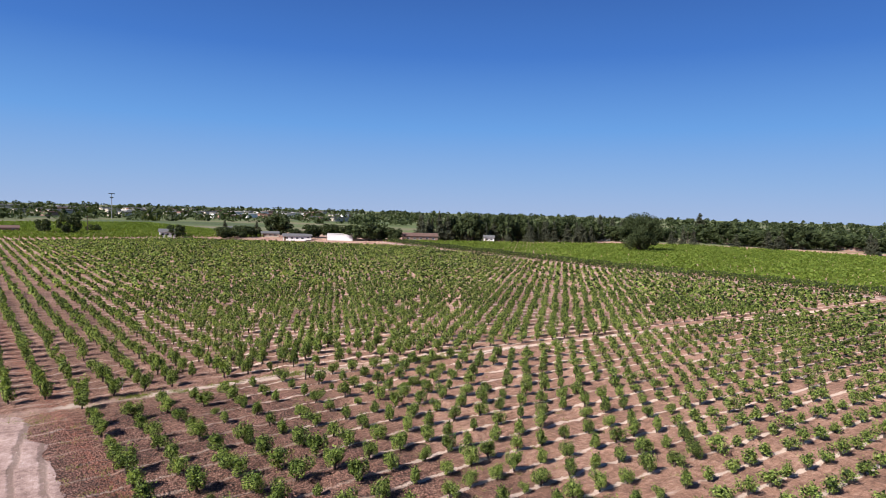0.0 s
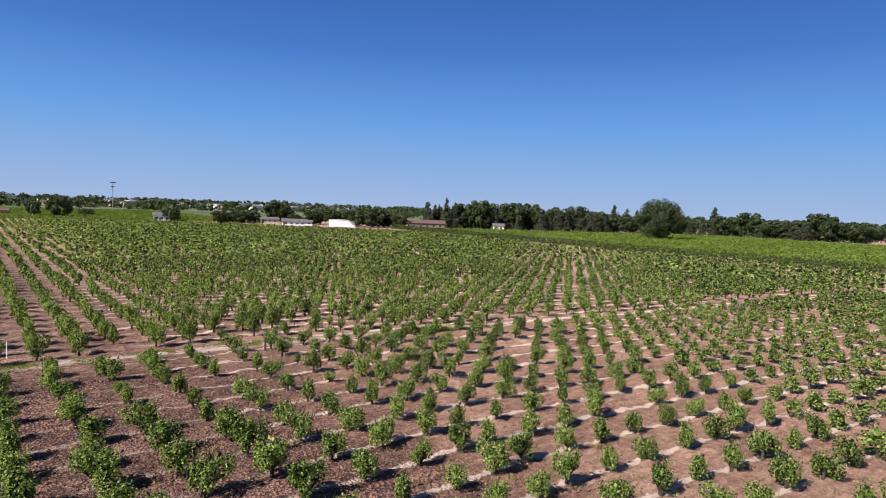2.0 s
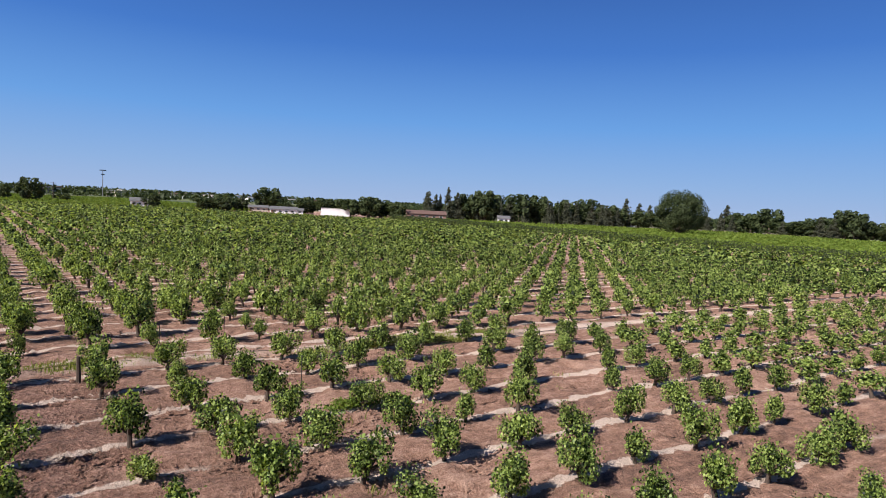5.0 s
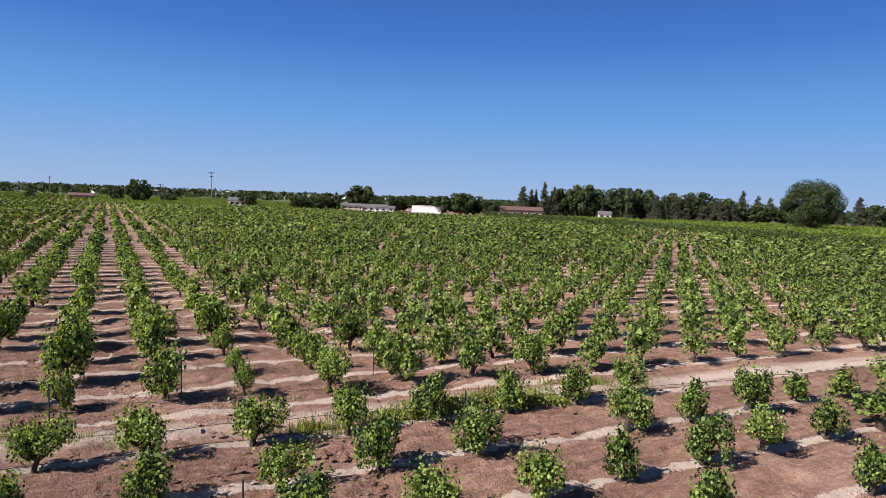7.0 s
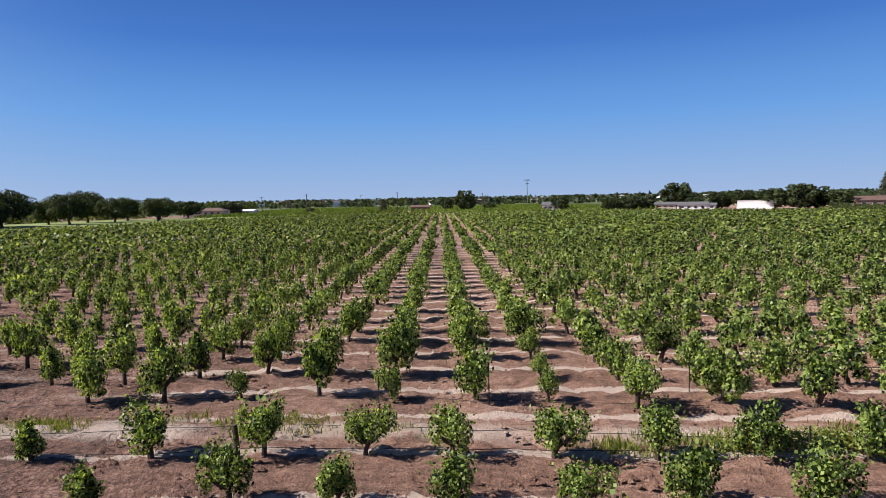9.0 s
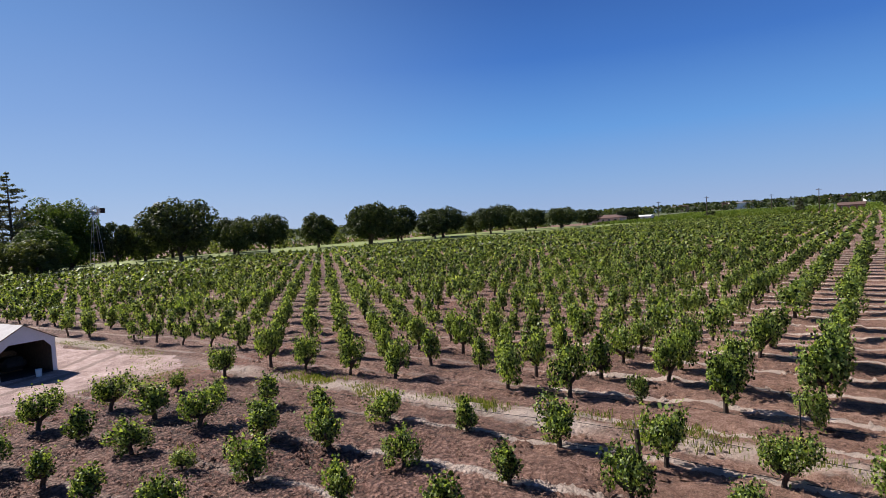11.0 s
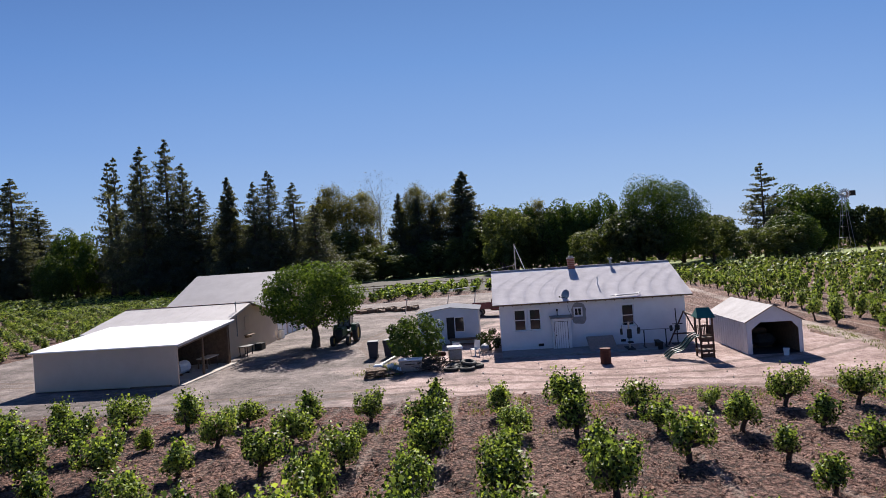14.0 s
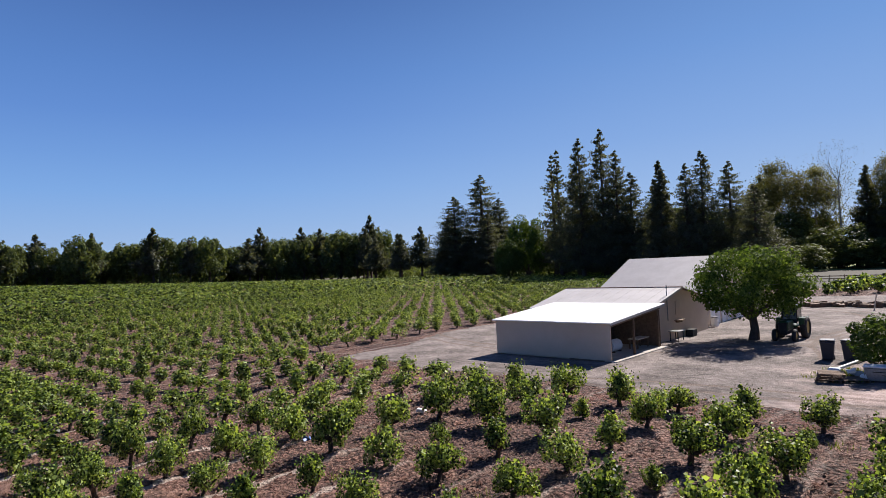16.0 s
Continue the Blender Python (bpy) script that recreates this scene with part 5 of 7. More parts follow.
def windmill():
    root = thing("windmill", "old farm windmill on a steel lattice tower", "windmill", at=pose(79.5, 148.3, 0, 0, 0, -8))
    for i, j in ((-1, -1), (1, -1), (1, 1), (-1, 1)):
        part("tower_leg", Build().tube([(i * 1.5, j * 1.5, -0.1), (i * 0.2, j * 0.2, 14)], 0.05, 5), M_STEEL, root)
    for z in (2, 4.5, 7, 9.5, 12):
        s = 1.5 - 1.3 * z / 14
        p = [(-s, -s, z), (s, -s, z), (s, s, z), (-s, s, z), (-s, -s, z)]
        b = Build()
        for a, c in zip(p, p[1:]):
            b.tube([a, c], 0.022, 4)
        part("girt", b, M_STEEL, root)
    wheel = part("wheel_hub", Build().tube([(0, -0.7, 14.4), (0, 0.5, 14.4)], 0.16, 8), M_STEEL, root)
    for k in range(16):
        w = 2 * math.pi * k / 16
        part("blade", Build().box((math.cos(w) * 0.85, -0.7, 14.4 + math.sin(w) * 0.85), (0.85, 0.03, 0.26), 0.0, (25, -math.degrees(w), 0)), M_STEEL, wheel)
    part("tail", Build().box((1.9, 0.0, 14.5), (1.3, 0.04, 1.2), 0.01).tube([(0.1, 0, 14.4), (1.4, 0, 14.45)], 0.05, 5), M_DARK, root)


windmill()

# ---- the yard: white house ----
HX0, HX1, HY0, HY1, EAVE, RIDGE = -0.13, 12.15, 42.2, 52.0, 3.38, 5.28
HYM = 0.5 * (HY0 + HY1)


def wall_with_holes(b, x0, x1, z0, z1, y0, y1, holes):
    """An upright wall along x with rectangular openings that go right through it."""
    xs = sorted({x0, x1, *(h[0] for h in holes), *(h[1] for h in holes)})
    zs = sorted({z0, z1, *(h[2] for h in holes), *(h[3] for h in holes)})
    for xa, xb in zip(xs, xs[1:]):
        for za, zb in zip(zs, zs[1:]):
            mx, mz = 0.5 * (xa + xb), 0.5 * (za + zb)
            if any(h[0] < mx < h[1] and h[2] < mz < h[3] for h in holes):
                continue
            b.face((xa, y0, za), (xb, y0, za), (xb, y0, zb), (xa, y0, zb))
            b.face((xb, y1, za), (xa, y1, za), (xa, y1, zb), (xb, y1, zb))
    for xa, xb, za, zb in [(x0, x1, z0, z1)] + list(holes):
        b.face((xa, y0, za), (xa, y1, za), (xb, y1, za), (xb, y0, za))
        b.face((xa, y0, zb), (xb, y0, zb), (xb, y1, zb), (xa, y1, zb))
        b.face((xa, y0, za), (xa, y0, zb), (xa, y1, zb), (xa, y1, za))
        b.face((xb, y0, za), (xb, y1, za), (xb, y1, zb), (xb, y0, zb))


def sash_window(root, x0, x1, z0, z1, y, bars=True):
    win = part("window", Build().box(((x0 + x1) / 2, y - 0.03, z1 + 0.04), (x1 - x0 + 0.16, 0.08, 0.08), 0.01)
               .box((x0 - 0.04, y - 0.03, (z0 + z1) / 2), (0.08, 0.08, z1 - z0), 0.01)
               .box((x1 + 0.04, y - 0.03, (z0 + z1) / 2), (0.08, 0.08, z1 - z0), 0.01), M_WHITE, root, "white painted window casing")
    part("sill", Build().box(((x0 + x1) / 2, y - 0.06, z0 - 0.045), (x1 - x0 + 0.2, 0.14, 0.07), 0.015), M_WHITE, win)
    zm = 0.5 * (z0 + z1)
    f = Build()
    for z in (z0 + 0.025, zm, z1 - 0.025):
        f.box(((x0 + x1) / 2, y + 0.05, z), (x1 - x0, 0.05, 0.05), 0.006)
    for x in (x0 + 0.025, x1 - 0.025):
        f.box((x, y + 0.052, zm), (0.05, 0.05, z1 - z0), 0.006)
    part("sash", f, M_WHITE, win, "white sash")
    if bars:
        m = Build()
        for k in (1, 2):
            m.box((x0 + (x1 - x0) * k / 3, y + 0.05, (zm + z1) / 2), (0.02, 0.03, z1 - zm - 0.05))
        m.box(((x0 + x1) / 2, y + 0.05, (zm + z1) / 2), (x1 - x0 - 0.05, 0.03, 0.02))
        part("glazing_bar", m, M_WHITE, win)
    for a, b in ((z0, zm), (zm, z1)):
        part("pane", Build().box(((x0 + x1) / 2, y + 0.075, (a + b) / 2), (x1 - x0 - 0.06, 0.012, b - a - 0.04)), M_GLASS, win)


def house():
    root = thing("house", "single-storey white stucco farmhouse with grey shingle gable roof", "house")
    wins = [(0.86, 1.62, 1.36, 2.76), (1.88, 2.63, 1.36, 2.76), (4.90, 5.40, 2.14, 2.68), (8.02, 8.80, 1.29, 2.70)]
    top = EAVE - 0.03
    b = Build()
    wall_with_holes(b, HX0, HX1, -0.1, top, HY0, HY0 + 0.2, wins)
    part("wall", b, M_STUCCO, root)
    part("wall", Build().box(((HX0 + HX1) / 2, HY1 - 0.1, top / 2), (HX1 - HX0, 0.2, top), 0.01), M_STUCCO, root)
    for x in (HX0 + 0.1, HX1 - 0.1):
        g, m = Build(), HYM
        s0, s1 = x - 0.1, x + 0.1
        pr = [(HY0 + 0.2, -0.1), (HY1 - 0.2, -0.1), (HY1 - 0.2, top), (m, RIDGE - 0.12), (HY0 + 0.2, top)]
        g.face(*[(s1, y, z) for y, z in pr])
        g.face(*[(s0, y, z) for y, z in pr[::-1]])
        for (ya, za), (yb, zb) in zip(pr, pr[1:] + pr[:1]):
            g.face((s0, ya, za), (s0, yb, zb), (s1, yb, zb), (s1, ya, za))
        part("wall", g, M_STUCCO, root)
    part("floor_inside", Build().box(((HX0 + HX1) / 2, HYM, 0.35), (HX1 - HX0 - 0.4, HY1 - HY0 - 0.4, 0.2)), M_WOOD, root)
    # roof in lapped courses
    ox, oy = 0.42, 0.45
    slope = (RIDGE - EAVE) / (HYM - HY0)
    roof = part("roof", Build().face((HX0 - ox, HY0 - oy, EAVE - oy * slope), (HX1 + ox, HY0 - oy, EAVE - oy * slope), (HX1 + ox, HYM, RIDGE), (HX0 - ox, HYM, RIDGE))
                .face((HX1 + ox, HY1 + oy, EAVE - oy * slope), (HX0 - ox, HY1 + oy, EAVE - oy * slope), (HX0 - ox, HYM, RIDGE), (HX1 + ox, HYM, RIDGE)), M_PALEWOOD, root)
    n = 36
    run = HYM - HY0 + oy
    for s in (1, -1):
        c = Build()
        for k in range(n):
            y0, y1 = run * k / n, run * (k + 1) / n + 0.02
            za, zb = -run * slope + y0 * slope + RIDGE, -run * slope + y1 * slope + RIDGE
            rag = 0.01 * math.sin(k * 12.9)
            A = lambda x, d, z: (x, HYM - s * (run - d), z)
            p = [A(HX0 - ox + rag, y0, za + 0.020), A(HX1 + ox + rag, y0, za + 0.020), A(HX1 + ox + rag, y1, zb + 0.012), A(HX0 - ox + rag, y1, zb + 0.012)]
            q = [(a[0], a[1], a[2] - 0.016) for a in p[:2]]
            if s > 0:
                c.face(*p)
                c.face(q[0], q[1], p[1], p[0])
            else:
                c.face(*p[::-1])
                c.face(p[0], p[1], q[1], q[0])
        part("shingles", c, M_SHINGLE, roof, "weathered grey shingle courses")
    part("ridge_cap", Build().box(((HX0 + HX1) / 2, HYM, RIDGE + 0.045), (HX1 - HX0 + 2 * ox, 0.24, 0.05), 0.02), M_SHINGLE, roof)
    z = EAVE - oy * slope
    part("fascia", Build().box(((HX0 + HX1) / 2, HY0 - oy + 0.02, z - 0.05), (HX1 - HX0 + 2 * ox, 0.04, 0.08), 0.008), M_WOOD, root)
    for k in range(20):
        x = HX0 + 0.3 + k * (HX1 - HX0 - 0.6) / 19
        part("rafter_tail", Build().box((x, HY0 - 0.2, EAVE - 0.2), (0.06, 0.42, 0.12), 0.008, (math.degrees(math.atan(slope)), 0, 0)), M_WOOD, root)
    for w in wins[:2] + wins[3:]:
        sash_window(root, *w, HY0, False)
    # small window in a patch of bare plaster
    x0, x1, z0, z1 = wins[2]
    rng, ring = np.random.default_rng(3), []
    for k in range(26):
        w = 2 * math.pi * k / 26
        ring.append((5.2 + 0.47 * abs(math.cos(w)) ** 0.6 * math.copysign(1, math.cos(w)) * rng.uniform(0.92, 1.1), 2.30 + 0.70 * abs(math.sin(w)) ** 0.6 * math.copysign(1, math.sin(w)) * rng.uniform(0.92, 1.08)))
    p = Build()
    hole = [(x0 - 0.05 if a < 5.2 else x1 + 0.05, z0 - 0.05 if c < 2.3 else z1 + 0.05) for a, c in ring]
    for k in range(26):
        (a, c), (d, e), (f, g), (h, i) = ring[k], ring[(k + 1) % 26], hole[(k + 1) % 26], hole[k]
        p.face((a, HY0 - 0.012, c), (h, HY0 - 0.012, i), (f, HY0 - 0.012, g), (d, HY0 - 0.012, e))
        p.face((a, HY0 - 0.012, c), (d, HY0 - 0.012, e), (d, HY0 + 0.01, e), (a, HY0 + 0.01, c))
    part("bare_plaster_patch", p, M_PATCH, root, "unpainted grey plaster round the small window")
    win = part("window", Build().box((5.15, HY0 + 0.06, z0 + 0.025), (0.5, 0.06, 0.05), 0.005).box((5.15, HY0 + 0.06, z1 - 0.025), (0.5, 0.06, 0.05), 0.005)
               .box((x0 + 0.025, HY0 + 0.06, 2.41), (0.05, 0.06, 0.54), 0.005).box((5.15, HY0 + 0.06, 2.41), (0.04, 0.06, 0.54), 0.005).box((x1 - 0.025, HY0 + 0.06, 2.41), (0.05, 0.06, 0.54), 0.005), M_WHITE, root, "small white slider window")
    part("pane", Build().box((5.15, HY0 + 0.09, 2.41), (0.46, 0.012, 0.5)), M_GLASS, win)
    # corrugated lean-to closet with its door
    cl = part("closet", Build().box((3.95, HY0 - 0.29, 1.05), (1.22, 0.56, 2.1), 0.01), M_WHITE, root, "white metal closet against the wall")
    for k in range(9):
        x = 3.38 + k * 0.142
        part("rib", Build().box((x, HY0 - 0.58, 1.05), (0.045, 0.035, 2.08), 0.012), M_WHITE, cl)
    part("closet_roof", Build().box((3.95, HY0 - 0.32, 2.19), (1.5, 0.85, 0.05), 0.01, (9, 0, 0)), M_STEEL, cl)
    dr = part("door", Build().box((3.9, HY0 - 0.585, 0.95), (0.86, 0.035, 1.86), 0.008), M_WHITE, cl)
    part("door_edge", Build().box((3.46, HY0 - 0.6, 0.95), (0.025, 0.03, 1.9)).box((4.34, HY0 - 0.6, 0.95), (0.025, 0.03, 1.9)).box((3.9, HY0 - 0.6, 1.9), (0.9, 0.03, 0.025)), M_DARK, dr)
    for k in range(5):
        part("plank_groove", Build().box((3.57 + 0.145 * k, HY0 - 0.604, 0.95), (0.022, 0.01, 1.8)), M_STEEL, dr)
    part("handle", Build().tube([(3.55, HY0 - 0.6, 1.0), (3.55, HY0 - 0.68, 1.0)], 0.035, 8), M_DARK, dr)
    part("meter", Build().box((3.75, HY0 - 0.09, 2.62), (0.12, 0.16, 0.16), 0.02).tube([(3.75, HY0 - 0.06, 2.2), (3.75, HY0 - 0.06, 2.6)], 0.03, 6), M_DARK, root, "dark electric meter on a conduit")
    part("vent", Build().box((2.55, HY0 - 0.02, 0.32), (0.36, 0.05, 0.2), 0.01), M_DARK, root, "dark crawlspace vent")
    part("vent", Build().box((8.0, HY0 - 0.02, 0.32), (0.3, 0.05, 0.18), 0.01), M_DARK, root, "dark crawlspace vent")
    part("plinth", Build().box(((HX0 + HX1) / 2, HY0 - 0.03, 0.1), (HX1 - HX0, 0.05, 0.3), 0.015), M_STUCCO, root)
    # things on the roof
    ch = part("chimney", Build().box((5.45, HYM - 0.1, 5.4), (0.5, 0.5, 1.1), 0.02), M_BRICK, root, "red brick chimney")
    part("cap", Build().box((5.45, HYM - 0.1, 5.97), (0.6, 0.6, 0.07), 0.02).box((5.45, HYM - 0.1, 6.06), (0.34, 0.34, 0.16), 0.02), M_CONC, ch)
    for k in range(7):
        part("mortar_joint", Build().box((5.45, HYM - 0.1, 5.0 + 0.14 * k), (0.506, 0.506, 0.012)), M_CONC, ch)
    part("flue_vent", Build().tube([(8.35, HYM - 0.15, 5.2), (8.35, HYM - 0.15, 5.68)], 0.09, 10).box((8.35, HYM - 0.15, 5.72), (0.3, 0.3, 0.1), 0.02), M_STEEL, root, "metal flue vent")
    part("roof_vent", Build().box((9.4, HYM + 0.25, 5.36), (0.42, 0.3, 0.16), 0.03), M_STEEL, root)
    zr = lambda y: RIDGE - (HYM - y) * slope
    part("vent_pipe", Build().tube([(6.85, 43.9, zr(43.9) - 0.1), (6.83, 43.9, zr(43.9) + 0.55)], 0.035, 8), M_WHITE, root, "thin white vent pipe")
    dish = part("satellite_dish", Build().tube([(4.42, 42.35, zr(42.35)), (4.42, 42.35, 3.45)], 0.03, 8), M_STEEL, root, "grey satellite dish on the eave")
    d = Build()
    prev = None
    for k, r in enumerate((0.0, 0.12, 0.22, 0.31)):
        cur = []
        for j in range(18):
            w = 2 * math.pi * j / 18
            q = Vector((r * math.cos(w), -0.05 + 0.7 * r * r, r * 1.15 * math.sin(w)))
            q.rotate(Euler((radians(-18), 0, radians(-38))))
            cur.append((4.38 + q.x, 42.22 + q.y, 3.62 + q.z))
        if prev:
            for j in range(18):
                d.face(prev[j], prev[(j + 1) % 18], cur[(j + 1) % 18], cur[j])
        prev = cur
    part("reflector", d, M_STEEL, dish)
    part("feed_arm", Build().tube([(4.35, 42.2, 3.4), (3.98, 41.85, 3.5)], 0.018, 6).box((3.95, 41.82, 3.53), (0.09, 0.12, 0.1), 0.015), M_DARK, dish)
    part("cable", Build().tube([(4.42, 41.9, 3.0), (4.5, 42.14, 2.7), (4.75, 42.17, 1.9)], 0.012, 5), M_DARK, root)
    lad = Build()
    for x in (7.6, 9.0):
        lad.tube([(x, 41.82 + (x - 7.6) * 0.25, zr(41.9) + 0.09), (x + 0.15, 42.0 + (x - 7.6) * 0.2, zr(42.0) + 0.11)], 0.04, 6)
    lad.tube([(7.3, 41.9, zr(41.9) + 0.1), (9.1, 41.98, zr(41.98) + 0.11), (9.3, 42.2, zr(42.2) + 0.11)], 0.03, 6)
    part("loose_flashing", lad, M_STEEL, root)
    return root


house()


def slab(name, c, s, mat, label, category, rot=None, bev=0.03):
    root = thing(name, label, category)
    part("slab", Build().box(c, s, bev, rot), mat, root)
    return root


slab("concrete_walk", (5.0, 40.75, 0.05), (10.2, 2.3, 0.14), M_PATCH, "low concrete walk along the house wall", "walk")
slab("cellar_hatch", (6.35, 40.75, 0.42), (1.75, 1.9, 0.09), M_STEEL, "sloping grey metal cellar hatch by the wall", "hatch", (22, 0, 0))


def roof_mast():
    root = thing("guyed_mast", "steel mast with white guy wires behind the house", "mast")
    part("pole", Build().tube([(1.5, 53.5, 0), (1.5, 53.5, 7.4)], [0.07, 0.045], 10), M_GREYBARK, root)
    part("guy_wire", Build().tube([(1.5, 53.5, 7.3), (2.7, 53.8, 4.0), (4.1, 54.1, 0.05)], 0.025, 6), M_WHITE, root, "white plastic guy guard")
    part("guy_wire", Build().tube([(1.5, 53.5, 6.0), (0.0, 54.4, 0.05)], 0.015, 6), M_STEEL, root)
    return root


roof_mast()


# ---- barns ----
def ridged_roof(b, x0, x1, pts, t=0.08):
    """A folded sheet along x through the given (y, z) points, with thickness."""
    for (ya, za), (yb, zb) in zip(pts, pts[1:]):
        b.face((x0, ya, za + t), (x1, ya, za + t), (x1, yb, zb + t), (x0, yb, zb + t))
        b.face((x0, yb, zb), (x1, yb, zb), (x1, ya, za), (x0, ya, za))
        for x in (x0, x1):
            q = [(x, ya, za), (x, ya, za + t), (x, yb, zb + t), (x, yb, zb)]
            b.face(*(q if x == x0 else q[::-1]))
    for (y, z), s in ((pts[0], 1), (pts[-1], -1)):
        q = [(x0, y, z), (x1, y, z), (x1, y, z + t), (x0, y, z + t)]
        b.face(*(q if s > 0 else q[::-1]))


def gable_wall(b, x0, x1, prof):
    b.face(*[(x1, y, z) for y, z in prof])
    b.face(*[(x0, y, z) for y, z in prof[::-1]])
    for (ya, za), (yb, zb) in zip(prof, prof[1:] + prof[:1]):
        b.face((x0, ya, za), (x0, yb, zb), (x1, yb, zb), (x1, ya, za))


def carport_shed():
    root = thing("open_shed", "cream metal shed with bright white lean-to roof, open on one side", "shed")
    x0, x1, y0, y1 = -29.1, -19.75, 36.0, 43.6
    w = part("wall", Build().box(((x0 + x1) / 2, y0 + 0.05, 1.26), (x1 - x0, 0.1, 2.56), 0.01), M_CREAM, root)
    part("wall", Build().box((x0 + 0.05, (y0 + y1) / 2 + 0.05, 1.3), (0.1, y1 - y0 - 0.1, 2.6), 0.01), M_CREAM, root)
    # dark boards added over two walls to stand in for shade inside
    part("shade_lining", Build().box(((x0 + x1) / 2 + 0.1, y1 - 0.04, 1.4), (x1 - x0 - 0.4, 0.04, 2.7), 0.005), M_WOOD, root, "dark boards added as shade on the back wall")
    part("shade_lining", Build().box((x0 + 0.14, (y0 + y1) / 2, 1.25), (0.04, y1 - y0 - 0.4, 2.3), 0.005), M_WOOD, root, "dark boards added as shade on the end wall")
    part("kick_board", Build().box(((x0 + x1) / 2 + 2.9, y0 - 0.05, 0.07), (2.6, 0.12, 0.1), 0.01), M_WOOD, root)
    r = Build()
    ridged_roof(r, x0 - 0.15, x1 + 0.15, [(y0 - 0.2, 2.5), (y1 + 0.5, 3.12)], 0.07)
    roof = part("roof", r, M_ROOFWHITE, root)
    for k in range(16):
        x = x0 + 0.1 + k * 0.61
        part("seam", Build().box((x, (y0 + y1) / 2 + 0.15, 2.89), (0.03, y1 - y0 + 0.6, 0.012), 0.004, (math.degrees(math.atan(0.62 / 8.3)), 0, 0)), M_ROOFWHITE, roof)
    part("fascia", Build().box((x1 + 0.13, (y0 + y1) / 2 + 0.15, 2.78), (0.05, y1 - y0 + 0.6, 0.16), 0.01, (math.degrees(math.atan(0.62 / 8.3)), 0, 0)), M_ROOFTIN, root)
    for y in (y0 + 0.12, 39.4, y1 - 0.4):
        part("post", Build().box((x1 - 0.1, y, 1.25), (0.14, 0.14, 2.5 + (y - y0) * 0.07), 0.01), M_WOOD, root)
    part("beam", Build().box((x1 - 0.1, (y0 + y1) / 2, 2.62), (0.1, y1 - y0, 0.2), 0.01, (math.degrees(math.atan(0.62 / 8.3)), 0, 0)), M_WOOD, root)
    part("floor", Build().box(((x0 + x1) / 2 + 0.2, (y0 + y1) / 2, 0.05), (x1 - x0 + 0.3, y1 - y0, 0.1), 0.02), M_CONC, root)


carport_shed()


def stored_drum():
    root = thing("storage_tank", "white round tank stored inside the shed", "tank")
    part("body", Build().tube([(-21.6, 39.0, 0.55), (-21.6, 40.3, 0.55)], 0.42, 16), M_WHITE, root)
    for y in (39.2, 40.1):
        part("cradle", Build().box((-21.6, y, 0.14), (0.8, 0.12, 0.14), 0.02), M_WOOD, root)
    b = thing("workbench", "rough wooden bench inside the shed", "bench")
    part("top", Build().box((-20.9, 42.2, 0.8), (0.8, 1.8, 0.07), 0.01), M_PALEWOOD, b)
    for x in (-21.2, -20.6):
        for y in (41.4, 43.0):
            part("leg", Build().box((x, y, 0.43), (0.09, 0.09, 0.7), 0.01), M_WOOD, b)


stored_drum()


